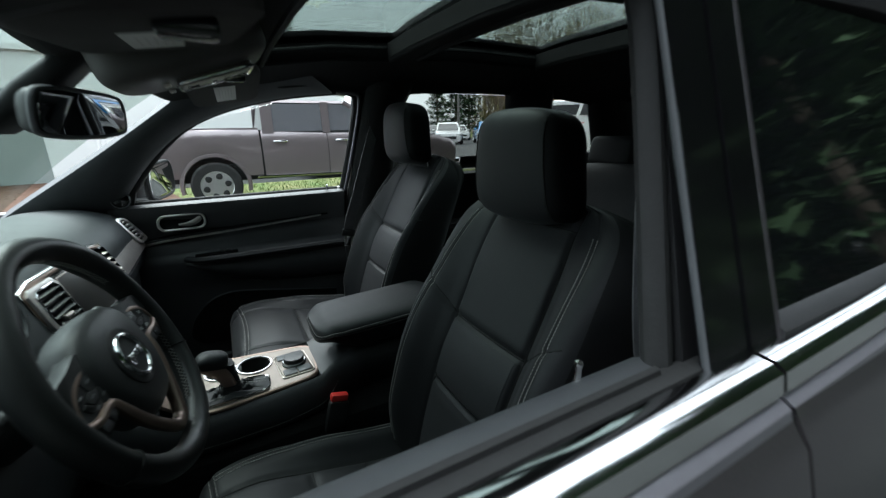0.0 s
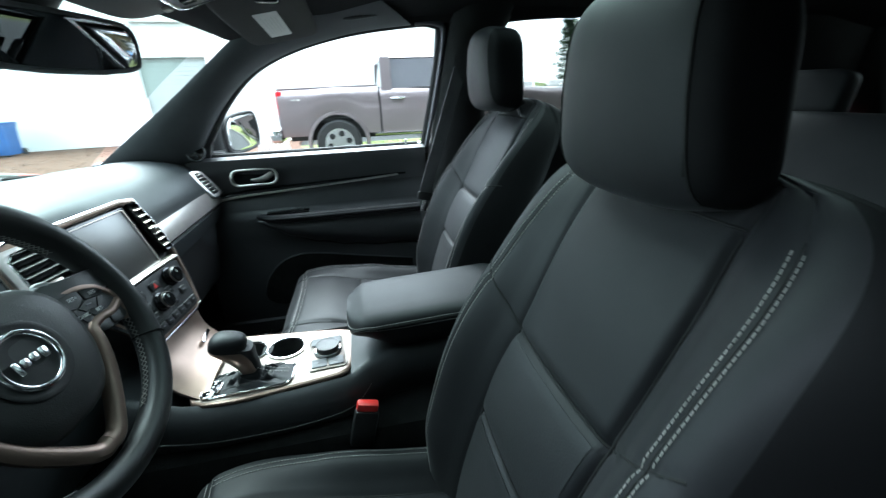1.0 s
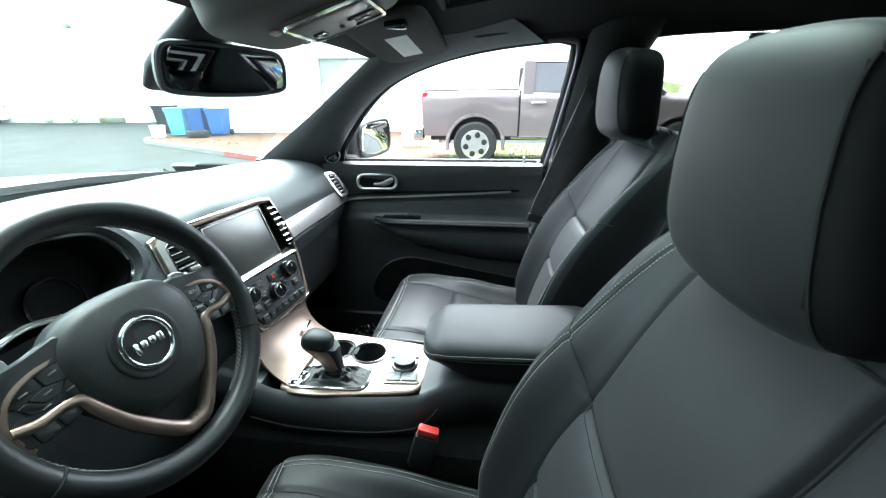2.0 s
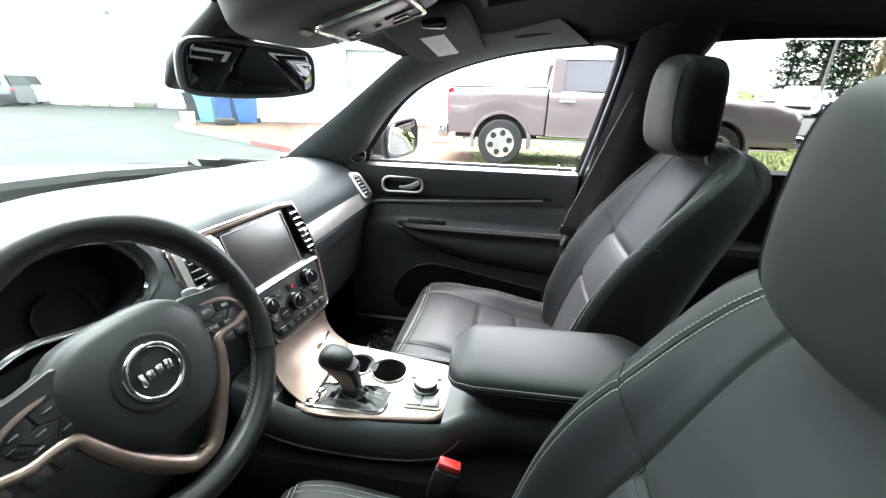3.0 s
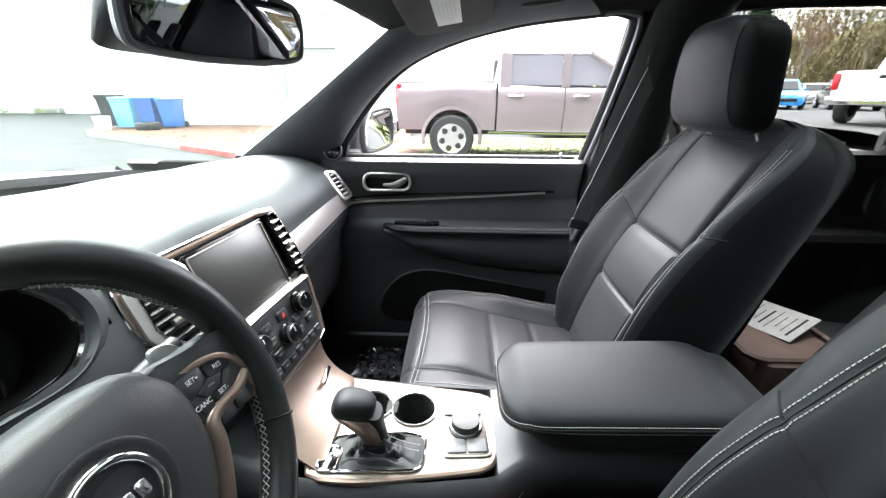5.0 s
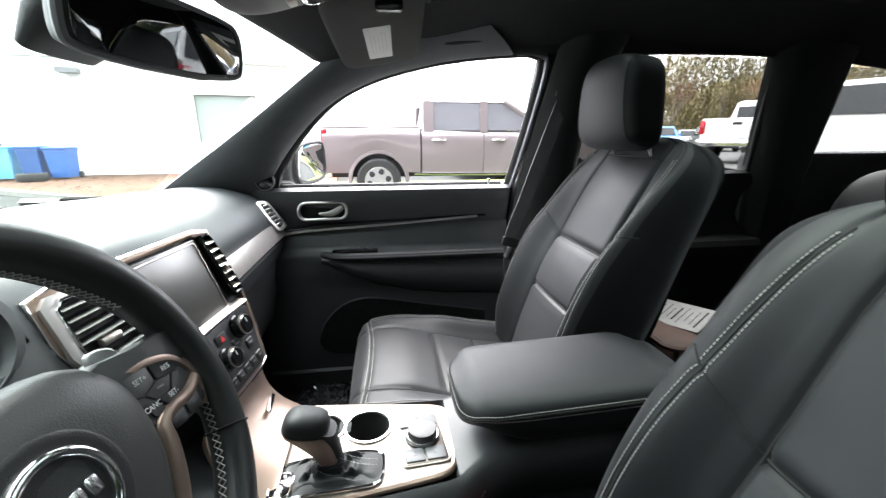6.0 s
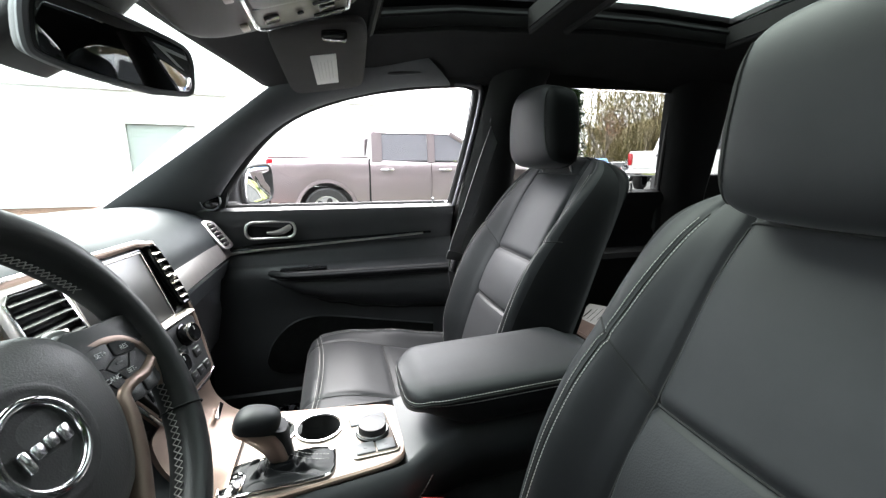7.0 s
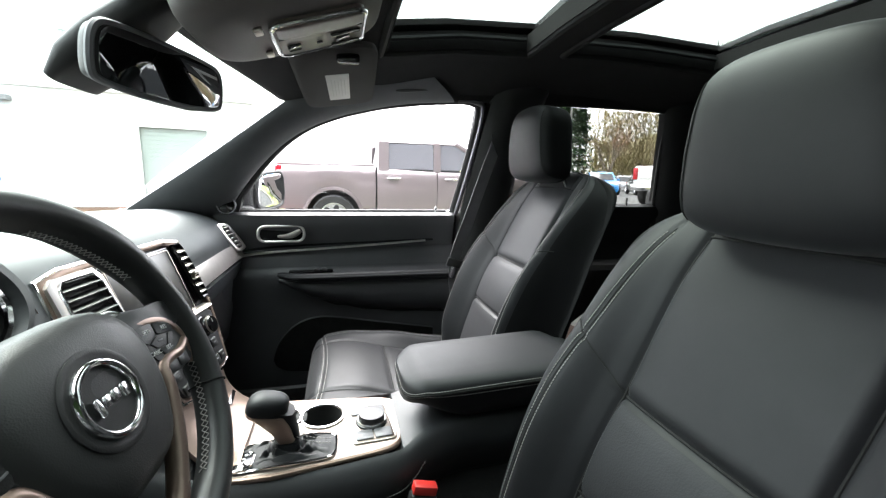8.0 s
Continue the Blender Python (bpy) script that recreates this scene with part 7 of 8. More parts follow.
part("parapet", bm, CONCRETE, fb)
bm = bm_new()
box(bm, (-23.2, 22.9, 0.16), (1.5, 0.5, 0.3), bevel=0.03)
part("drain_box", bm, CONCRETE, fb, "grey drain box at the wall foot")
for x in (-24.5, -15.2):
    bm = bm_new()
    box(bm, (x, 22.85, 5.4), (0.35, 0.3, 0.2), bevel=0.04)
    part("wall_lamp", bm, CONCRETE, fb, "grey wall lamp")


# bins, bucket and spare tyre by the wall
def wheelie_bin(x, y, w, h, material, label, yaw):
    b = thing("wheelie_bin", label, "bin", "bins by the wall", at=(x, y, 0.10))
    b.rotation_euler = (0, 0, radians(yaw))
    bm = bm_new()
    loft(bm, [[Vector((sx * w / 2 * k, sy * w * 0.55 * k, z)) for sx, sy in ((-1, -1), (1, -1), (1, 1), (-1, 1))] for k, z in ((0.80, 0.05), (0.97, h * 0.86), (1.03, h * 0.865), (1.03, h * 0.92))])
    part("body", bm, material, b)
    bm = bm_new()
    box(bm, (0, 0, h * 0.955), (w * 1.08, w * 1.2, h * 0.07), bevel=0.02)
    part("lid", bm, material, b)
    for s in (-1, 1):
        bm = bm_new()
        lathe(bm, [(0.001, 0), (0.10, 0), (0.10, 0.05), (0.001, 0.05)], pose(s * w * 0.42, w * 0.5, 0.10, 0, 90, 0), 16)
        part("wheel", bm, TYRE, b)
    bm = bm_new()
    tube(bm, [(-w * 0.4, w * 0.62, h * 0.86), (w * 0.4, w * 0.62, h * 0.86)], 0.02, 8)
    part("grip_bar", bm, material, b)


wheelie_bin(-10.78, 13.1, 0.58, 0.98, BIN_PALE, "pale blue wheeled recycling bin by the white wall", 12)
wheelie_bin(-10.10, 13.25, 0.53, 0.98, BIN_BLUE, "blue wheeled recycling bin by the white wall", 8)
wheelie_bin(-9.46, 13.4, 0.56, 0.94, BIN_BLUE, "dark blue wheeled recycling bin by the white wall", 4)
wheelie_bin(-11.75, 13.7, 0.60, 1.05, TYRE, "black wheeled rubbish bin by the white wall", 15)
bm = bm_new()
lathe(bm, [(0.001, 0), (0.20, 0), (0.24, 0.40), (0.25, 0.41), (0.22, 0.41), (0.19, 0.05), (0.001, 0.05)], pose(-11.1, 12.4, 0.10), 24)
tagged(part("bucket", bm, WHITE_CAR), "white plastic bucket on the kerb", "bucket")
bm = bm_new()
lathe(bm, [(0.20, 0), (0.33, 0.0), (0.36, 0.06), (0.36, 0.16), (0.33, 0.22), (0.20, 0.22), (0.18, 0.11)], pose(-9.75, 12.55, 0.10), 28)
tagged(part("old_tyre", bm, TYRE), "old black tyre lying on the mulch", "tyre")
fp = thing("fence_panel", "white ribbed fence panel beside the mulch", "fence")
for i in range(9):
    bm = bm_new()
    box(bm, (-1.98 + i * 0.085, 10.2 + 0.01 * i, 0.70), (0.06, 0.03, 1.2), bevel=0.008)
    part("slat", bm, WHITE_CAR, fp)
for z in (0.35, 1.1):
    bm = bm_new()
    box(bm, (-1.64, 10.27, z), (0.85, 0.03, 0.07), bevel=0.008)
    part("rail", bm, WHITE_CAR, fp)


# ---- vehicles ----
def car_wheel(parent, c, r, w, side, spokes=6):
    """Tyre and spoked rim; side is -1 or 1 for the way it faces along y."""
    m = pose(*c, -90 * side, 0, 0) if side > 0 else pose(*c, 90, 0, 0)
    bm = bm_new()
    lathe(bm, [(r * 0.60, -w / 2), (r * 0.9, -w / 2), (r * 0.985, -w * 0.36), (r, -w * 0.2), (r, w * 0.2), (r * 0.985, w * 0.36), (r * 0.92, w / 2), (r * 0.64, w / 2), (r * 0.60, w * 0.4)], m, 36)
    ty = part("wheel", bm, TYRE, parent, "black tyre")
    bm = bm_new()
    lathe(bm, [(r * 0.66, w * 0.46), (r * 0.63, w * 0.50), (r * 0.60, w * 0.44), (r * 0.58, w * 0.1), (0.02, w * 0.05)], m, 36)
    if spokes == 6:
        lathe(bm, [(r * 0.60, w * 0.44), (r * 0.48, w * 0.47), (r * 0.22, w * 0.44), (r * 0.10, w * 0.42), (0.001, w * 0.42)], m, 36)
    for i in range(spokes if spokes != 6 else 0):
        a = 2 * math.pi * i / spokes
        for da in (-0.19, 0.19):
            p0 = Vector((math.cos(a + da * 1.6) * r * 0.10, math.sin(a + da * 1.6) * r * 0.10, w * 0.40))
            p1 = Vector((math.cos(a + da) * r * 0.60, math.sin(a + da) * r * 0.60, w * 0.46))
            tube(bm, [m @ p0, m @ ((p0 + p1) / 2 + Vector((0, 0, 0.01))), m @ p1], r * 0.112, 6)
    lathe(bm, [(0.001, w * 0.46), (r * 0.14, w * 0.45), (r * 0.16, w * 0.36), (0.001, w * 0.3)], m, 20)
    rm_ = part("rim", bm, ALLOY, ty, "polished alloy rim")
    for i in range(6 if spokes == 6 else 0):
        bm = bm_new()
        oval = [(r * (0.130 + 0.025 * math.cos(b)) * math.cos(b), r * 0.128 * math.sin(b)) for b in [2 * math.pi * j / 16 for j in range(16)]]
        plate(bm, oval, m @ pose(0, 0, 0, 0, 0, 60 * i + 14) @ pose(r * 0.41, 0, w * 0.462), 0.006, 0.001)
        part("rim_opening", bm, RUBBER, rm_, "dark rim opening")


def flare(bm, c, r, side_y, out, n=22):
    """An arch moulding over a wheel."""
    rings = []
    for i in range(n + 1):
        a = radians(-12 + 204 * i / n)
        e = Vector((math.cos(a), 0, math.sin(a)))
        o = Vector((0, out, 0))
        q = Vector((c[0], side_y, c[2]))
        rings.append([q + e * (r + 0.075), q + e * (r + 0.06) + o * 0.8, q + e * (r + 0.01) + o, q + e * r + o * 0.6, q + e * r - o * 0.5])
    loft(bm, rings)


def arched_side(bm, outline_top, y, zb, arches, x0, x1, thick, n=90):
    """A body side from sill to top line with round wheel arches cut out of its lower edge."""
    rows = [[] for _ in range(9)]
    for i in range(n + 1):
        x = x0 + (x1 - x0) * i / n
        zt, lo = lerp_table(outline_top, x), zb
        for cx, cz, r in arches:
            if abs(x - cx) < r:
                lo = max(lo, cz + math.sqrt(r * r - (x - cx) ** 2))
        lo = min(lo, zt - 0.03)
        for k, f in enumerate((0, 0.15, 0.32, 0.46, 0.60, 0.74, 0.86, 0.95, 1.0)):
            bulge = thick * (0.1, 0.5, 0.8, 0.95, 1.0, 0.85, 0.45, -0.1, -0.7)[k]
            rows[k].append(Vector((x, y + bulge, lo + (zt - lo) * f)))
    return rows


def pickup():
    """Crew-cab pickup standing along x, tail towards -x, its near side facing the car."""
    T = thing("pickup_truck", "dark grey metallic crew-cab pickup with polished wheels on the lawn", "pickup truck", at=(0, 0, 0))
    Z = 0.11
    Y0, Y1 = 7.05, 8.95
    rear, frontw, R = (0.10, 0, Z + 0.405), (3.68, 0, Z + 0.405), 0.405
    TOPL = [(-0.86, Z + 1.33), (0.86, Z + 1.34), (0.90, Z + 1.30), (2.4, Z + 1.27), (3.3, Z + 1.25), (3.45, Z + 1.22), (4.4, Z + 1.16), (4.75, Z + 1.08), (4.88, Z + 0.98)]
    arches = [(rear[0], rear[2], 0.50), (frontw[0], frontw[2], 0.50)]
    for x0, x1, nm in ((-0.86, 0.865, "bed_side"), (0.90, 2.05, "cab_side"), (2.062, 3.22, "cab_side"), (3.232, 4.86, "front_fender")):
        for y, s in ((Y0, -1), (Y1, 1)):
            bm = bm_new()
            rows = arched_side(bm, TOPL, y, Z + (0.50 if nm != "bed_side" else 0.56), arches, x0, x1, 0.055 * s, max(12, int((x1 - x0) * 30)))
            sheet(bm, rows if s < 0 else [r[::-1] for r in rows], 0.03)
            part(nm, bm, TRUCK_PAINT, T)
    bm = bm_new()
    box(bm, (2.0, 8.0, Z + 0.62), (5.5, 1.80, 0.30), bevel=0.02)
    part("chassis", bm, RUBBER, T, "dark underbody")
    bm = bm_new()
    box(bm, (0.0, 8.0, Z + 0.88), (1.7, 1.78, 0.08))
    box(bm, (0.83, 8.0, Z + 1.10), (0.06, 1.8, 0.48))
    part("bed_floor", bm, RUBBER, T, "black bed liner")
    bm = bm_new()
    box(bm, (-0.87, 8.0, Z + 1.02), (0.07, 1.84, 0.62), bevel=0.03)
    part("tailgate", bm, TRUCK_PAINT, T)
    bm = bm_new()
    box(bm, (-0.98, 8.0, Z + 0.58), (0.20, 1.98, 0.24), bevel=0.05, seg=3)
    part("rear_bumper", bm, CHROME, T, "chrome rear bumper")
    for y, s in ((Y0 - 0.03, -1), (Y1 + 0.03, 1)):
        bm = bm_new()
        box(bm, (-0.83, y + 0.03 * -s, Z + 1.12), (0.12, 0.10, 0.40), bevel=0.03)
        part("tail_lamp", bm, TAIL_RED, T, "red tail lamp")
        for c in (rear, frontw):
            bm = bm_new()
            flare(bm, c, 0.485, y, 0.05 * s)
            part("wheel_flare", bm, TRUCK_PAINT, T)
            bm = bm_new()
            sheet(bm, [[Vector((c[0] + 0.5 * math.cos(radians(a)), yy, c[2] + 0.5 * math.sin(radians(a)))) for yy in ((y, y + 0.4) if s < 0 else (y - 0.4, y))] for a in range(0, 181, 12)], 0.01)
            part("wheel_well", bm, RUBBER, T, "dark wheel well")
            car_wheel(T, (c[0], y + 0.11 * (-s) - 0.06 * (-s), c[2]), R, 0.27, s)
        bm = bm_new()
        tube(bm, [(0.75, y - 0.02 * -s, Z + 0.52), (1.9, y - 0.02 * -s, Z + 0.50), (3.1, y - 0.02 * -s, Z + 0.50)], 0.035, 8, flat=0.6)
        part("side_step", bm, CHROME, T, "bright side step")
        for x in (1.10, 2.22):
            bm = bm_new()
            tube(bm, [(x, y + 0.045 * s, Z + 1.13), (x + 0.03, y + 0.065 * s, Z + 1.13), (x + 0.19, y + 0.065 * s, Z + 1.13), (x + 0.22, y + 0.045 * s, Z + 1.13)], 0.018, 8)
            part("door_handle", bm, CHROME, T, "chrome door handle")
    # bed rail caps
    for y in (Y0 + 0.02, Y1 - 0.02):
        bm = bm_new()
        tube(bm, [(-0.86, y, Z + 1.335), (0.86, y, Z + 1.345)], 0.035, 8, flat=0.6)
        part("rail_cap", bm, TRUCK_PAINT, T)
    # upper cab: roof, pillars and glass
    def cab_ring(z):
        f = max(0.0, (z - (Z + 1.26)) / 0.62)
        return 0.93 + 0.06 * f, 3.38 - 0.98 * f ** 1.1, 0.13 * f
    bm = bm_new()
    zs = [Z + 1.80, Z + 1.845, Z + 1.87]
    rows = []
    for z, k in zip(zs, (0.0, 0.03, 0.25)):
        a, b, ins = cab_ring(min(z, Z + 1.85))
        rows.append([(x, y, z) for x, y in [(a + k, Y0 + ins + k), (b - k, Y0 + ins + k), (b - k, Y1 - ins - k), (a + k, Y1 - ins - k)]])
    loft(bm, rows)
    part("roof", bm, TRUCK_PAINT, T)
    for y, s in ((Y0, 1), (Y1, -1)):
        def pt(xf, z, out=0.0):
            a, b, ins = cab_ring(z)
            return Vector((a + (b - a) * xf, y + s * (ins - out), z))
        for x0, x1, nm in ((1.12, 1.99, 0), (2.13, 3.0, 1)):
            bm = bm_new()
            rows = []
            for z in (Z + 1.30, Z + 1.45, Z + 1.60, Z + 1.775):
                a, b, ins = cab_ring(z)
                xr = x1 if nm == 0 else min(x1 + 0.1, b - 0.10)
                rows.append([(x0 + (xr - x0) * f, y + s * (ins - 0.004), z) for f in (0, 0.5, 1)])
            sheet(bm, rows if s > 0 else [r[::-1] for r in rows], 0.01)
            part("window", bm, TRUCK_GLASS, T, "side window with sky glare put into its colour")
        for xa, xb in ((0.93, 1.12), (1.99, 2.13)):
            bm = bm_new()
            rows = [[(x + 0.02 * (z - Z - 1.27), y + s * cab_ring(z)[2], z) for x in (xa, (xa + xb) / 2, xb)] for z in (Z + 1.26, Z + 1.5, Z + 1.81)]
            sheet(bm, rows if s > 0 else [r[::-1] for r in rows], 0.03)
            part("cab_pillar", bm, TRUCK_PAINT, T)
        bm = bm_new()
        tube(bm, [(cab_ring(z)[1] - 0.05, y + s * cab_ring(z)[2], z) for z in (Z + 1.25, Z + 1.5, Z + 1.65, Z + 1.82)], 0.055, 8)
        part("cab_pillar", bm, TRUCK_PAINT, T)
        bm = bm_new()
        tube(bm, [(0.94, y + s * 0.01, Z + 1.275), (3.3, y + s * 0.01, Z + 1.265)], 0.022, 6)
        part("belt_seal", bm, RUBBER, T)
        bm = bm_new()
        superbox(bm, pose(3.05, y - s * 0.22, Z + 1.40), (0.07, 0.13, 0.12), 0.5, 0.5, 24, 14)
        part("wing_mirror", bm, CHROME, T)
    bm = bm_new()
    rows = [[(cab_ring(z)[1] - 0.02, y, z) for y in (Y0 + 0.15, 8.0, Y1 - 0.15)] for z in (Z + 1.24, Z + 1.5, Z + 1.80)]
    sheet(bm, rows, 0.01)
    part("windscreen", bm, DARKGLASS, T)
    bm = bm_new()
    sheet(bm, [[(0.93 + 0.06 * f, y, Z + 1.26 + 0.56 * f) for y in (Y0 + 0.1, 8.0, Y1 - 0.1)] for f in (0, 0.5, 1)], 0.01)
    part("rear_window", bm, DARKGLASS, T)
    bm = bm_new()
    sheet(bm, [[(x, y, lerp_table(TOPL, x) + 0.05 - 0.05 * (abs(y - 8.0) / 0.95) ** 4) for y in (Y0, 7.4, 7.7, 8.0, 8.3, 8.6, Y1)] for x in (3.25, 3.6, 4.0, 4.4, 4.7, 4.84)], 0.03)
    part("bonnet", bm, TRUCK_PAINT, T)
    bm = bm_new()
    box(bm, (4.90, 8.0, Z + 0.85), (0.10, 1.2, 0.38), bevel=0.04)
    part("grille", bm, CHROME, T, "chrome grille")
    bm = bm_new()
    box(bm, (4.93, 8.0, Z + 0.55), (0.22, 1.95, 0.26), bevel=0.06, seg=3)
    part("front_bumper", bm, CHROME, T, "chrome front bumper")
    for y in (Y0 + 0.08, Y1 - 0.08):
        bm = bm_new()
        box(bm, (4.80, y, Z + 0.90), (0.22, 0.26, 0.20), (0, 0, 0), bevel=0.05)
        hl = part("headlamp", bm, LAMP, T, "clear headlamp")
        bm = bm_new()
        box(bm, (4.72, y + (-0.10 if y < 8 else 0.10), Z + 0.90), (0.10, 0.08, 0.12), bevel=0.02)
        part("indicator", bm, AMBER, hl, "amber indicator")
    # dark tube that stands in for the shade between bed and cab
    bm = bm_new()
    tube(bm, [(0.89, Y0 - 0.02, Z + 0.55), (0.89, Y0 - 0.045, Z + 1.0), (0.89, Y0 + 0.0, Z + 1.33)], 0.016, 6)
    part("bed_gap", bm, RUBBER, T, "dark strip for the shaded gap between bed and cab")
    return T


pickup()


def parked_car(paint, label, profile, length, width, height, kind="car"):
    """A parked car along x with its nose at -x, on the ground at its middle. profile: cabin as fractions of the length."""
    c = thing("parked_car", label, kind, "parked cars")
    L, Wd, H = length, width / 2, height
    belt = H * 0.62
    r = 0.33 if H < 1.6 else 0.38
    fx, rx = -L * 0.31, L * 0.29
    low = [(-L / 2, belt * 0.55), (-L * 0.47, belt * 0.76), (-L * 0.40, belt * 0.86), (profile[0] * L, belt * 0.99), (0, belt * 1.02), (profile[3] * L, belt * 1.06), (L * 0.47, belt * 1.0), (L / 2, belt * 0.72)]
    bm = bm_new()
    rings = []
    for i in range(41):
        x = -L / 2 + L * i / 40
        zt = lerp_table(low, x)
        w = Wd * (1 - 0.16 * (abs(x) / (L / 2)) ** 6)
        zb = 0.20
        rings.append([(x, -w * 0.90, zb), (x, -w, zb + 0.15), (x, -w * 1.0, zt * 0.7), (x, -w * 0.93, zt - 0.02), (x, -w * 0.6, zt + 0.02), (x, w * 0.6, zt + 0.02), (x, w * 0.93, zt - 0.02), (x, w, zt * 0.7), (x, w, zb + 0.15), (x, w * 0.90, zb)])
    loft(bm, rings)
    part("body", bm, paint, c)
    a, b, d, e = [p * L for p in profile]
    bm = bm_new()
    rings = []
    for z, f in ((belt * 0.98, 0), (belt + (H - belt) * 0.5, 0.5), (H - 0.06, 0.94), (H - 0.015, 1.0), (H, 1.0)):
        x0, x1 = a + (b - a) * f, e + (d - e) * f
        w = Wd * (0.90 - 0.17 * f) - (0.08 if z == H else 0)
        k = 0.06 if z == H else 0
        rings.append([(x0 + k, -w, z), ((x0 + x1) / 2, -w * 1.02, z), (x1 - k, -w, z), (x1 - k * 0.5, 0, z), (x1 - k, w, z), ((x0 + x1) / 2, w * 1.02, z), (x0 + k, w, z), (x0 + k * 0.5, 0, z)])
    loft(bm, rings)
    part("greenhouse", bm, paint, c)
    for s in (-1, 1):
        spans = [(a + (b - a) * 0.5 + 0.25, (a + e) / 2 - 0.04), ((a + e) / 2 + 0.04, e + (d - e) * 0.5 - 0.22)]
        for x0, x1 in spans:
            bm = bm_new()
            rows = []
            for f in (0.10, 0.5, 0.82):
                z = belt + (H - belt) * f
                w = Wd * (0.90 - 0.17 * f) * 1.02 + 0.006
                sk = 0.22 * f * (1 if x0 < 0 and x0 == spans[0][0] else 0)
                sk2 = 0.20 * f * (1 if x1 == spans[1][1] else 0)
                rows.append([(x0 + sk, s * w, z), ((x0 + x1) / 2, s * w, z), (x1 - sk2, s * w, z)])
            sheet(bm, rows if s > 0 else [q[::-1] for q in rows], 0.008)
            part("window", bm, DARKGLASS, c)
        for cx in (fx, rx):
            bm = bm_new()
            lathe(bm, [(0.001, 0), (r * 1.13, 0), (r * 1.13, 0.02), (0.001, 0.02)], pose(cx, s * (Wd - 0.008), r, -90 * s, 0, 0), 28)
            part("wheel_well", bm, RUBBER, c)
            car_wheel(c, (cx, s * (Wd - 0.06), r), r, 0.21, s, 5)
        bm = bm_new()
        box(bm, (-L * 0.465, s * Wd * 0.72, belt * 0.70), (0.16, 0.36, 0.13), bevel=0.04)
        part("headlamp", bm, LAMP, c)
        bm = bm_new()
        box(bm, (L * 0.475, s * Wd * 0.74, belt * 0.84), (0.14, 0.32, 0.14), bevel=0.03)
        part("tail_lamp", bm, TAIL_RED, c)
        bm = bm_new()
        superbox(bm, pose(a + 0.45, s * (Wd + 0.09), belt + 0.06), (0.07, 0.09, 0.06), 0.5, 0.5, 16, 10)
        part("wing_mirror", bm, paint, c)
    for (x0, z0, x1, z1) in ((a, belt + 0.02, a + (b - a) * 0.86, H - 0.08), (e, belt + 0.02, e + (d - e) * 0.86, H - 0.08)):
        bm = bm_new()
        sgn = -1 if x0 < 0 else 1
        rows = [[(x0 + (x1 - x0) * f + sgn * 0.03, y * (1 - 0.12 * f), z0 + (z1 - z0) * f) for y in (-Wd * 0.76, 0, Wd * 0.76)] for f in (0.06, 0.5, 0.95)]
        sheet(bm, rows, 0.008)
        part("windscreen", bm, DARKGLASS, c)
    bm = bm_new()
    box(bm, (-L / 2 + 0.03, 0, belt * 0.5), (0.10, Wd * 1.1, 0.16), bevel=0.03)
    part("grille", bm, RUBBER, c)
    return c


SEDAN, SUV_ = (-0.22, -0.06, 0.20, 0.40), (-0.20, -0.08, 0.42, 0.48)
car_kinds = {}
for key, paint, label, prof, dims, kd in (
        ("blue", BLUE_CAR, "bright blue parked coupe in the lot", SEDAN, (5.0, 1.9, 1.45), "car"),
        ("white", WHITE_CAR, "white parked saloon in the lot", SEDAN, (4.8, 1.85, 1.45), "car"),
        ("dark", DARK_CAR, "black parked saloon in the lot", SEDAN, (4.8, 1.85, 1.45), "car"),
        ("navy", NAVY_CAR, "navy parked saloon in the lot", SEDAN, (4.6, 1.82, 1.45), "car"),
        ("silver", SILVER_CAR, "silver parked saloon in the lot", SEDAN, (4.7, 1.85, 1.46), "car"),
        ("white_suv", WHITE_CAR, "white parked sport utility vehicle", SUV_, (4.8, 1.95, 1.85), "car"),
        ("dark_suv", DARK_CAR, "black parked sport utility vehicle", SUV_, (4.7, 1.95, 1.80), "car")):
    car_kinds[key] = (paint, label, prof, dims, kd)
made_cars = {}


def lot_z(x, y):
    """The back of the yard lies half a metre higher."""
    return 0.5 * ease(10.5, 13.0, math.hypot(x, y))


def bank_z(x, y):
    u = (y - 40 + 0.35 * (x - 10)) / 45
    return 9.0 * ease(0.05, 0.9, u) * (0.55 + 0.45 * math.sin((x + 10) / 110 * 8 + 1)) - 0.05


for x0, x1, y0, y1 in ((9.3, 75, -1, 62), (2.5, 9.28, 11.4, 62)):
    bm = bm_new()
    sheet(bm, [[(x, y0 + (y1 - y0) * (j / 40) ** 1.5, max(0.012, lot_z(x, y0 + (y1 - y0) * (j / 40) ** 1.5))) for j in range(41)] for x in [x0 + (x1 - x0) * (i / 30) ** 1.5 for i in range(31)]], 0.012)
    tagged(part("pavement", bm, YARD, recalc=False), "raised asphalt at the back of the yard", "asphalt", kind="structure")


def place_car(key, x, y, yaw, z=None):
    z = lot_z(x, y) if z is None else z
    m = pose(x, y, z, 0, 0, yaw)
    if key not in made_cars:
        p, lab, prof, dims, kd = car_kinds[key]
        made_cars[key] = parked_car(p, lab, prof, *dims, kd)
        made_cars[key].matrix_basis = m
    else:
        copy_thing(made_cars[key], m)


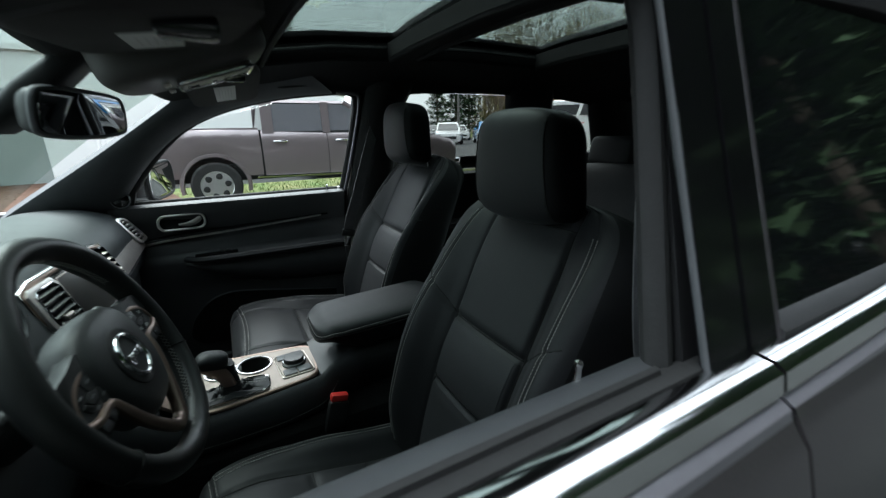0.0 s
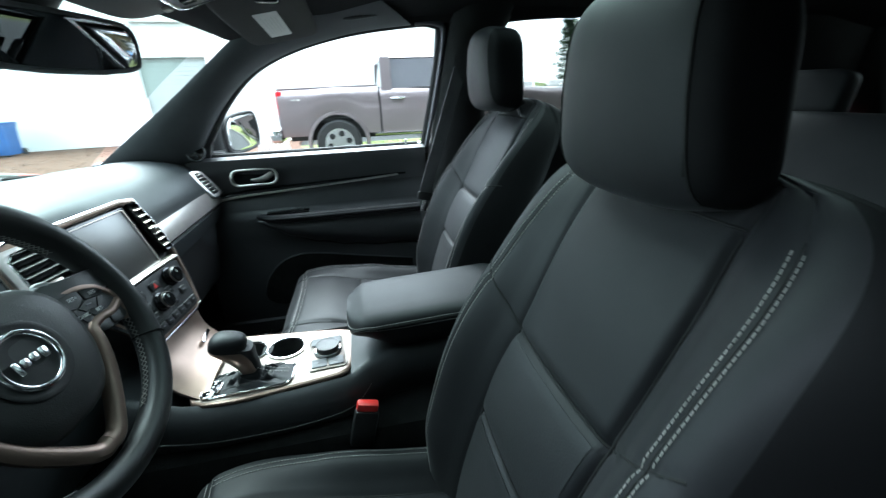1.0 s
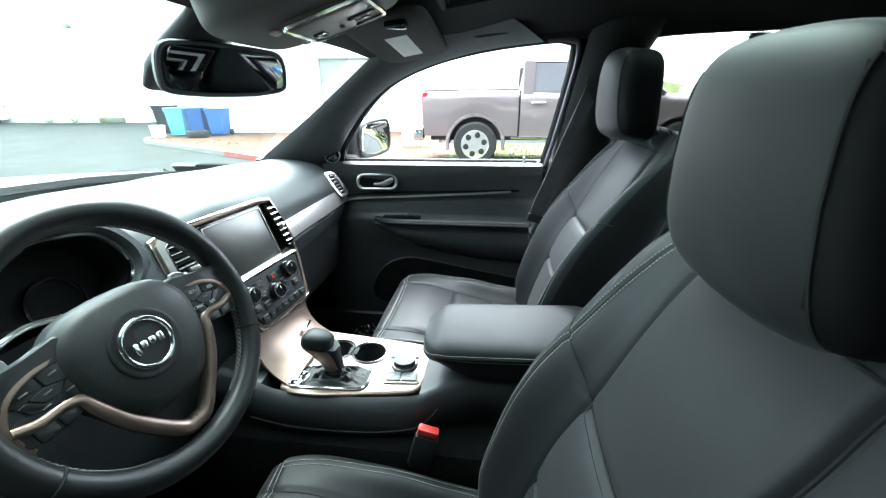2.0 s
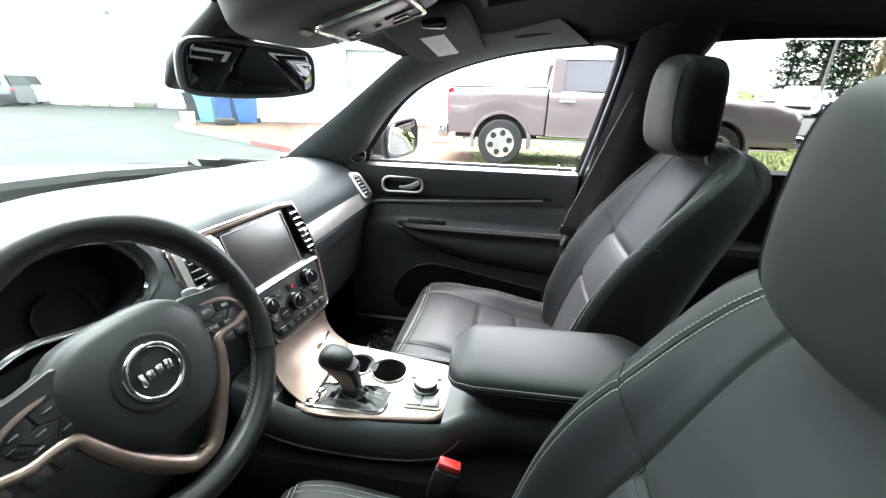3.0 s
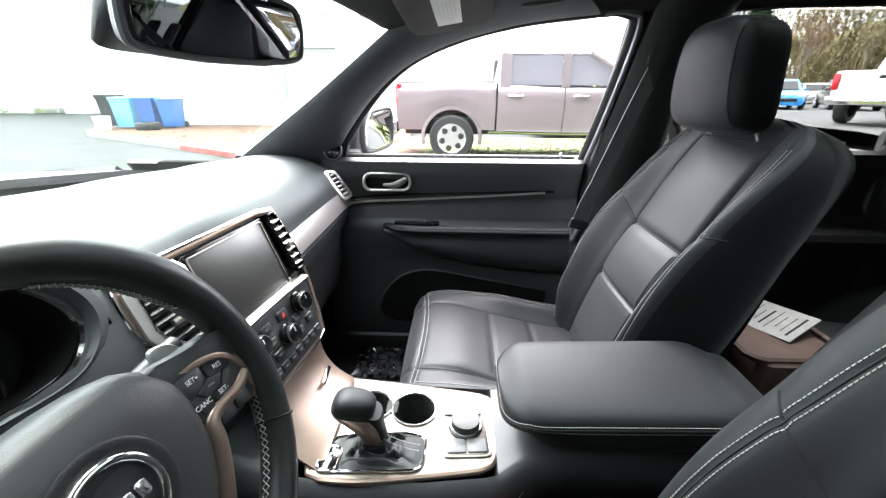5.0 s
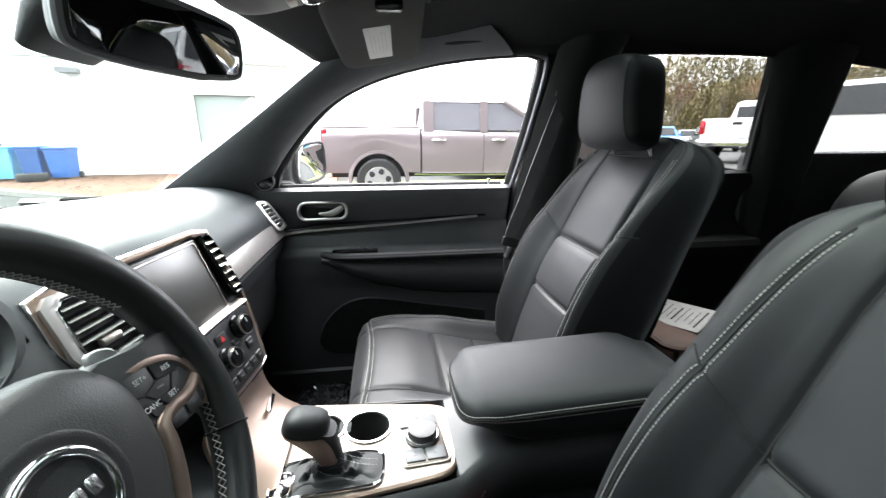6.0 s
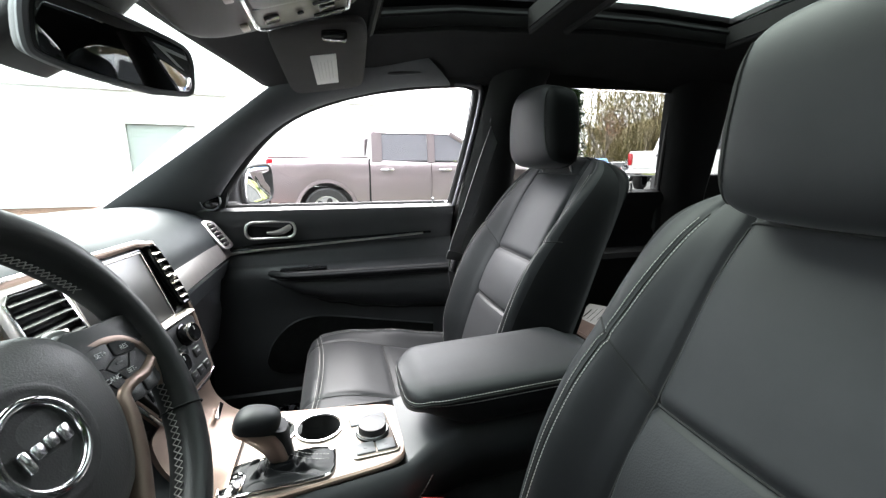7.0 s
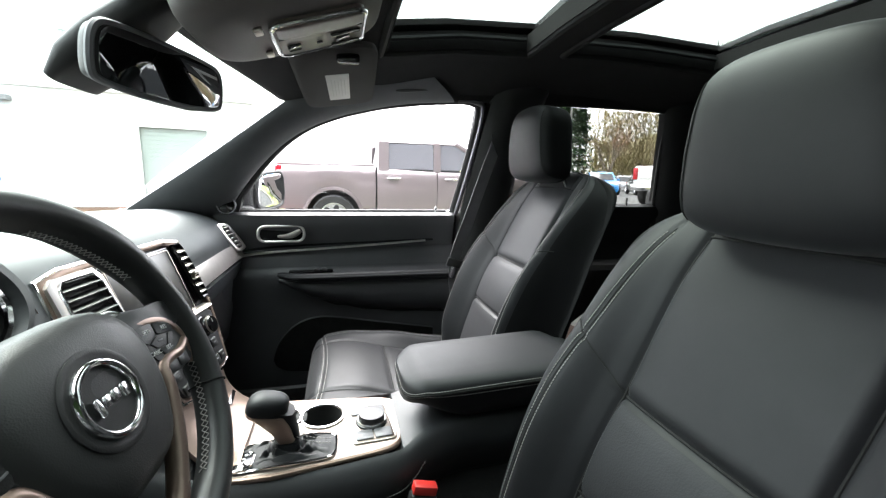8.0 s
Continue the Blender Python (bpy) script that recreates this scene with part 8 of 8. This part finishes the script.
ROW = ["white", "blue", "dark", "silver", "white", "navy", "dark", "white", "silver", "dark"]
for i, key in enumerate(ROW):
    place_car(key, 14.6 + 2.75 * i, 24.6 - 1.1 * i, 62)
for i, key in enumerate(["navy", "silver", "dark", "white", "navy", "silver", "dark", "blue", "white"]):
    place_car(key, 13.0 + 2.8 * i, 36.5 - 0.6 * i, 68)
place_car("white_suv", 11.2, 7.2, 200)
place_car("dark_suv", -31.2, 19.6, 20, 0.0)
place_car("white_suv", -33.0, 21.9, 5, 0.0)
for key, az in (("white", 52.0), ("silver", 50.2), ("dark", 48.4), ("white", 46.2), ("silver", 44.4)):
    r_far = 45.0
    while bank_z(r_far * math.cos(radians(az)), r_far * math.sin(radians(az))) < 2.6 and r_far < 90:
        r_far += 0.5
    x, y = r_far * math.cos(radians(az)), r_far * math.sin(radians(az))
    place_car(key, x, y, 140, bank_z(x, y) - 0.4)

# white pickup seen from its tail
wp = thing("pickup_truck", "white pickup parked with its tailgate towards the yard", "pickup truck", at=(10.75, 10.7, 0.5 * ease(10.5, 13.0, 15.1)))
wp.rotation_euler = (0, 0, radians(30))
wp.scale = (1.06, 1.06, 1.06)
bm = bm_new()
box(bm, (1.0, 0, 0.92), (2.0, 1.92, 0.70), bevel=0.06)
box(bm, (3.6, 0, 0.90), (3.2, 1.92, 0.66), bevel=0.10)
part("body", bm, WHITE_CAR, wp)
bm = bm_new()
loft(bm, [[(x, y, z) for x, y in ((a, -w), (b, -w), (b, w), (a, w))] for z, a, b, w in ((1.2, 2.05, 4.1, 0.92), (1.80, 2.2, 3.5, 0.78), (1.88, 2.35, 3.3, 0.70))])
part("cab", bm, WHITE_CAR, wp)
bm = bm_new()
box(bm, (2.07, 0, 1.50), (0.03, 1.4, 0.38), (0, 12, 0), bevel=0.01)
part("rear_window", bm, DARKGLASS, wp)
bm = bm_new()
box(bm, (-0.02, 0, 0.98), (0.05, 1.60, 0.52), bevel=0.02)
tg2 = part("tailgate", bm, WHITE_CAR, wp)
bm = bm_new()
box(bm, (-0.055, 0, 1.12), (0.03, 0.22, 0.07), bevel=0.015)
part("tailgate_handle", bm, RUBBER, tg2)
bm = bm_new()
box(bm, (-0.10, 0, 0.58), (0.18, 1.95, 0.20), bevel=0.04)
part("rear_bumper", bm, CHROME, wp)
for s in (-1, 1):
    bm = bm_new()
    box(bm, (-0.01, s * 0.90, 1.02), (0.08, 0.14, 0.38), bevel=0.03)
    part("tail_lamp", bm, TAIL_RED, wp)
    for x in (0.95, 4.4):
        car_wheel(wp, (x, s * 0.86, 0.40), 0.40, 0.26, s)


# ---- trees and hill ----
def clump(bm, c, size, rng, flat=0.6, n=3):
    for _ in range(n):
        a, b = rng.uniform(0, 6.28), rng.uniform(-0.6, 0.6)
        d = Vector((math.cos(a), math.sin(a), b)) * size * rng.uniform(0.6, 1.2)
        e = Vector((-math.sin(a), math.cos(a), rng.uniform(-0.5, 0.5))) * size * flat * rng.uniform(0.5, 1.0)
        bm.faces.new([bm.verts.new(c + p) for p in (-e * 0.5, d, e * 0.5)])


def conifer(h, spread, seed, label="tall dark green conifer", density=900):
    t = thing("conifer", label, "tree", "conifers")
    r = random.Random(seed)
    bm = bm_new()
    tube(bm, [(0, 0, 0), (0.05, 0, h * 0.4), (0, 0.05, h * 0.8), (0, 0, h)], [0.03 * h * 0.6, 0.018 * h * 0.6, 0.01 * h * 0.5, 0.02], 8)
    part("trunk", bm, TRUNK, t)
    bm = bm_new()
    for _ in range(density):
        f = r.random() ** 0.8
        z = h * (0.10 + 0.90 * f)
        whorl = 0.75 + 0.25 * math.sin(f * 55)
        rad = spread * (1 - f) ** 0.85 * whorl + 0.1
        a = r.uniform(0, 6.28)
        q = rad * r.uniform(0.25, 1.0)
        clump(bm, Vector((math.cos(a) * q, math.sin(a) * q, z - q * 0.25)), 0.045 * h * r.uniform(0.5, 1.1), r, 0.5, 3)
    part("crown", bm, NEEDLES, t, recalc=False)
    return t


def bare_tree(h, seed, material, label, leafy=600):
    t = thing("tree", label, "tree", "broadleaf trees")
    r = random.Random(seed)
    bm = bm_new()
    tips = []

    def limb(p, d, length, rad, depth):
        q = p + d * length
        tube(bm, [p, (p + q) / 2 + Vector((r.uniform(-1, 1), r.uniform(-1, 1), 0)) * length * 0.05, q], [rad, rad * 0.8, rad * 0.6], 5)
        tips.append((q, length))
        if depth:
            for _ in range(3):
                nd = (d + Vector((r.uniform(-1, 1), r.uniform(-1, 1), r.uniform(-0.1, 0.7))) * 0.65).normalized()
                limb(p.lerp(q, r.uniform(0.6, 1.0)), nd, length * r.uniform(0.55, 0.75), rad * 0.55, depth - 1)
    limb(Vector((0, 0, 0)), Vector((0, 0, 1)), h * 0.36, h * 0.014, 4)
    part("trunk", bm, TRUNK, t)
    bm = bm_new()
    for _ in range(leafy):
        q, ln_ = tips[r.randrange(len(tips) // 3, len(tips))]
        clump(bm, q + Vector((r.gauss(0, 1), r.gauss(0, 1), r.gauss(0, 1))) * 0.05 * h, 0.022 * h, r, 0.35, 3)
    part("crown", bm, material, t, recalc=False)
    return t


# tall evergreen hedge that the driver's side of the car mirrors; height added to block sky light
bm = bm_new()
rng = random.Random(77)
for _ in range(26000):
    x = rng.uniform(-9, 15)
    top = 8.4 + 0.7 * math.sin(x * 2.1) + 0.5 * math.sin(x * 5.3 + 1)
    z = top * rng.random() ** 0.9
    depth_ = 0.35 + 0.65 * (1 - z / top) ** 0.5
    clump(bm, Vector((x, -5.4 + rng.uniform(-0.9, 0.9) * depth_, 0.1 + z)), rng.uniform(0.14, 0.36), rng, 0.45, 3)
tagged(part("evergreen_hedge", bm, NEEDLES, recalc=False), "tall dark green evergreen hedge along the yard", "hedge", kind="stuff")

# grassy bank at the back of the lot
bm = bm_new()
rows = []
for i in range(13):
    u = i / 12
    rows.append([(-10 + 110 * j / 16, 40 + 45 * u - 0.35 * (110 * j / 16 - 20), 9.0 * ease(0.05, 0.9, u) * (0.55 + 0.45 * math.sin(j * 0.5 + 1)) - 0.05 + (0.0 if i else -0.3)) for j in range(17)])
sheet(bm, rows, 0.3)
tagged(part("bank", bm, GRASS_SOIL), "green grassy bank behind the parked cars", "hillside", kind="structure")
con1 = conifer(17, 3.6, 1, density=2600)
con1.matrix_basis = pose(23.2, 38.0, 0.5) @ Matrix.Scale(0.75, 4)
for k, (x, y, sc, a) in enumerate(((27.2, 41.8, 0.7, 40), (26.0, 47.5, 0.62, 80), (66, 36, 0.9, 45))):
    t = copy_thing(con1, pose(x, y, max(0.4, bank_z(x, y)), 0, 0, a))
    t.scale = (sc, sc, sc * (0.95 + 0.1 * (k % 3)))
bt = bare_tree(13, 5, TWIGS, "bare spring woodland tree with fine twigs")
bt.matrix_basis = pose(38.5, 51, bank_z(38.5, 51))
rt = bare_tree(9, 8, RUSSET, "small russet-leaved tree on the bank", 500)
rt.matrix_basis = pose(28.8, 38.2, bank_z(28.8, 38.2))
rng = random.Random(21)
for k in range(34):
    x = 40 + 1.45 * k + rng.uniform(-0.8, 0.8)
    y = 60 - 0.45 * (x - 20) + rng.uniform(-4, 6)
    t = copy_thing(bt, pose(x, y, max(0.45, bank_z(x, y)), 0, 0, rng.uniform(0, 360)))
    sc = rng.uniform(0.6, 0.85)
    t.scale = (sc, sc, sc)
copy_thing(rt, pose(41, 40, bank_z(41, 40), 0, 0, 100))
bm = bm_new()


def woods_top(x):
    return 15.0 + 2.5 * math.sin(x * 0.7) + 1.5 * math.sin(x * 2.3)


for _ in range(420):
    x = rng.uniform(42, 100)
    y = 68 - 0.45 * (x - 20) + rng.uniform(-3, 8)
    h, w = woods_top(x) * rng.uniform(0.8, 1.35), rng.uniform(0.08, 0.20)
    lean = Vector((rng.uniform(-0.5, 0.5), rng.uniform(-0.5, 0.5), h))
    for a in (0.0, 1.57):
        e = Vector((math.cos(a), math.sin(a), 0)) * w
        bm.faces.new([bm.verts.new(p) for p in (Vector((x, y, 0.3)) - e, Vector((x, y, 0.3)) + e, Vector((x, y, 0.3)) + lean)])
for _ in range(60000):
    x = rng.uniform(42, 100)
    y = 68 - 0.45 * (x - 20) + rng.uniform(-3, 8)
    c = Vector((x, y, 1.0 + rng.random() ** 1.35 * woods_top(x) * 1.15))
    a, ln_ = rng.uniform(0, 6.28), rng.uniform(0.5, 1.9)
    d = Vector((math.cos(a) * 0.6, math.sin(a) * 0.6, rng.uniform(0.2, 1.0))) * ln_
    e = Vector((-math.sin(a), math.cos(a), 0.2)) * rng.uniform(0.04, 0.13)
    bm.faces.new([bm.verts.new(p) for p in (c - e, c + e, c + d)])
tagged(part("far_woods", bm, TWIGS, recalc=False), "hazy brown bare woodland on the hill", "woods", kind="stuff")
bm = bm_new()
sheet(bm, [[(x, 80 - 0.45 * (x - 20) + 16 * u, 0.3 + (9.5 + 1.8 * math.sin(x * 0.11) + 0.8 * math.sin(x * 0.37 + 1)) * ease(0, 1, u) + 0.3 * math.sin(x * 1.9 + 7 * u)) for x in [54 + 2.0 * j for j in range(40)]] for u in [i / 10 for i in range(11)]], 0.3)
tagged(part("wooded_hill", bm, HILL), "brown and olive wooded hillside beyond the lot", "hillside", kind="structure")
# office block far across the lot, lamp post
ob = thing("office_building", "pale flat-roofed office building beyond the lot", "building", at=(6, 62, 0))
bm = bm_new()
box(bm, (0, 0, 3.2), (22, 8, 6.4), bevel=0.05)
part("wall", bm, WHITE_WALL, ob)
for i in range(7):
    bm = bm_new()
    box(bm, (-9 + 3 * i, -4.02, 3.6), (2.0, 0.1, 1.6), bevel=0.03)
    part("window", bm, DARKGLASS, ob)
bm = bm_new()
box(bm, (0, 0, 6.55), (22.6, 8.6, 0.3), bevel=0.05)
part("roof", bm, CONCRETE, ob)
lp2 = thing("street_lamp", "grey street lamp with a curved arm in the lot", "street lamp", at=(20.5, 33, 0.5))
bm = bm_new()
tube(bm, smooth_line([(0, 0, 0), (0, 0, 5), (0, 0, 8), (-0.4, -0.3, 8.8), (-1.5, -1.0, 9.0)], 24), [0.11 - 0.07 * i / 23 for i in range(24)], 10)
part("pole", bm, CONCRETE, lp2)
bm = bm_new()
superbox(bm, pose(-1.9, -1.25, 8.98, 0, 0, 35), (0.42, 0.15, 0.08), 0.5, 0.5, 20, 10)
part("lamp_head", bm, CONCRETE, lp2)

# dark evergreens on the driver's side of the yard, partly unseen, enlarged to shade the cabin
ev = conifer(15, 3.4, 3, "dark evergreen tree close to the driver's side", 2600)
ev.matrix_basis = pose(7.4, -7.0, 0)
for k in range(26):
    x, y, sc = 9.5 + 2.1 * (k % 13) + 0.7 * math.sin(k * 2.3), -6.6 - 3.4 * (k // 13) - 0.7 * math.cos(k * 1.7), 1.3 + 0.2 * math.sin(k * 3.1) + 0.5 * (k // 13)
    t = copy_thing(ev, pose(x, y, 0, 0, 0, 57 * k))
    t.scale = (sc, sc, sc)
for k, (x, y, sc) in enumerate(((-9.5, -8.2, 1.1), (-6.8, -7.4, 1.05), (-4.2, -7.6, 0.95), (-1.7, -7.0, 1.0), (0.8, -7.3, 0.95), (3.2, -6.9, 1.05), (5.4, -7.2, 1.1), (10.5, -3.6, 0.75), (13.0, -2.6, 0.9), (16.5, -3.4, 1.0), (20.0, -2.8, 1.1), (24.0, -3.6, 1.2))):
    t = copy_thing(ev, pose(x, y, 0, 0, 0, 83 * k))
    t.scale = (sc, sc, sc)
# shrubs at the far-left wall foot and behind the mulch
sb_ = thing("shrub", "low leafy green shrub at the wall foot", "shrub", "shrubs", at=(-24.5, 21.6, 0))
r_ = random.Random(9)
bm = bm_new()
for _ in range(420):
    p = Vector((r_.gauss(0, 0.6), r_.gauss(0, 0.35), abs(r_.gauss(0.25, 0.25))))
    clump(bm, p, 0.10, r_, 0.6, 2)
part("foliage", bm, SHRUB, sb_, recalc=False)
bm = bm_new()
for a in range(6):
    tube(bm, [(0, 0, 0), (0.3 * math.cos(a), 0.2 * math.sin(a), 0.4)], [0.02, 0.008], 5)
part("stems", bm, TRUNK, sb_)
for x, y in ((-26, 21.4), (-22.9, 21.8)):
    copy_thing(sb_, pose(x, y, 0, 0, 0, x * 40))

# ---- the car's own outer body ----
body_ = thing("car_body", "dark grey metallic body of the car with alloy wheels", "car body", kind="structure")
for s in (-1, 1):
    bm = bm_new()
    rings = []
    for i in range(25):
        x = -2.12 + 1.16 * i / 24
        lo = 0.42
        if abs(x + 1.48) < 0.44:
            lo = max(lo, 0.37 + math.sqrt(0.44 ** 2 - (x + 1.48) ** 2))
        zt = lerp_table([(-2.12, 0.86), (-1.7, 0.98), (-0.95, 1.055)], x)
        nose = 0.16 * (1 - ease(-2.12, -1.85, x))
        rings.append([side_point(s, x, y - nose, lo + (zt - lo) * f) for y, f in ((0.90, 0.0), (0.935, 0.35), (0.935, 0.7), (0.90, 0.93), (0.84, 1.0))])
    sheet(bm, rings if s > 0 else [r[::-1] for r in rings], 0.02)
    part("front_fender", bm, OWN_PAINT, body_)
    bm = bm_new()
    rings = []
    for i in range(21):
        x = 1.90 + 0.80 * i / 20
        lo = 0.45
        if abs(x - 1.78) < 0.44:
            lo = max(lo, 0.37 + math.sqrt(max(0.0, 0.44 ** 2 - (x - 1.78) ** 2)))
        rings.append([side_point(s, x, y - 0.10 * ease(2.4, 2.7, x), lo + (1.115 - lo) * f) for y, f in ((0.91, 0.0), (0.945, 0.4), (0.935, 0.75), (0.886, 1.0))])
    sheet(bm, rings if s > 0 else [r[::-1] for r in rings], 0.02)
    part("rear_quarter", bm, OWN_PAINT, body_)
    bm = bm_new()
    loft(bm, [[side_point(s, x, y, z) for y, z in ((0.80, 0.30), (0.93, 0.32), (0.935, 0.44), (0.86, 0.46))] for x in (-1.02, 0.0, 1.0, 1.40)])
    part("rocker", bm, RUBBER, body_, "black plastic rocker moulding")
    for x in (-1.48, 1.78):
        car_wheel(body_, tuple(side_point(s, x, 0.80, 0.37)), 0.37, 0.25, s, 5)
bm = bm_new()
superbox(bm, pose(-2.16, 0, 0.58), (0.14, 0.86, 0.20), 0.35, 0.35, 36, 14)
part("front_bumper", bm, OWN_PAINT, body_)
bm = bm_new()
box(bm, (-2.20, 0, 0.84), (0.10, 1.10, 0.12), (0, -12, 0), bevel=0.02)
gr_ = part("grille", bm, GLOSS, body_, "dark grille")
for i in range(7):
    bm = bm_new()
    frame_plate(bm, round_rect(0.12, 0.10, 0.02), round_rect(0.10, 0.08, 0.015), basis((-2.256, -0.45 + 0.15 * i, 0.84), (0, -1, 0), (0.2, 0, 1)), 0.008)
    part("grille_slot", bm, CHROME, gr_)
for s in (-1, 1):
    bm = bm_new()
    superbox(bm, pose(-2.12, 0.68 * s, 0.85, 0, 0, 14 * s), (0.07, 0.14, 0.065), 0.4, 0.4, 20, 10)
    part("headlamp", bm, LAMP, body_, "clear headlamp")
    bm = bm_new()
    superbox(bm, pose(2.66, 0.76 * s, 1.02), (0.06, 0.12, 0.08), 0.4, 0.4, 20, 10)
    part("tail_lamp", bm, TAIL_RED, body_, "red tail lamp")
bm = bm_new()
superbox(bm, pose(2.70, 0, 0.60), (0.13, 0.88, 0.20), 0.35, 0.35, 36, 14)
part("rear_bumper", bm, OWN_PAINT, body_)
bm = bm_new()
sheet(bm, [[(2.70 - 0.02 * abs(y), y, 1.10), (2.74 - 0.02 * abs(y), y, 0.95), (2.72, y, 0.70)] for y in (-0.80, -0.4, 0, 0.4, 0.80)], 0.02)
part("tailgate_skin", bm, OWN_PAINT, body_)
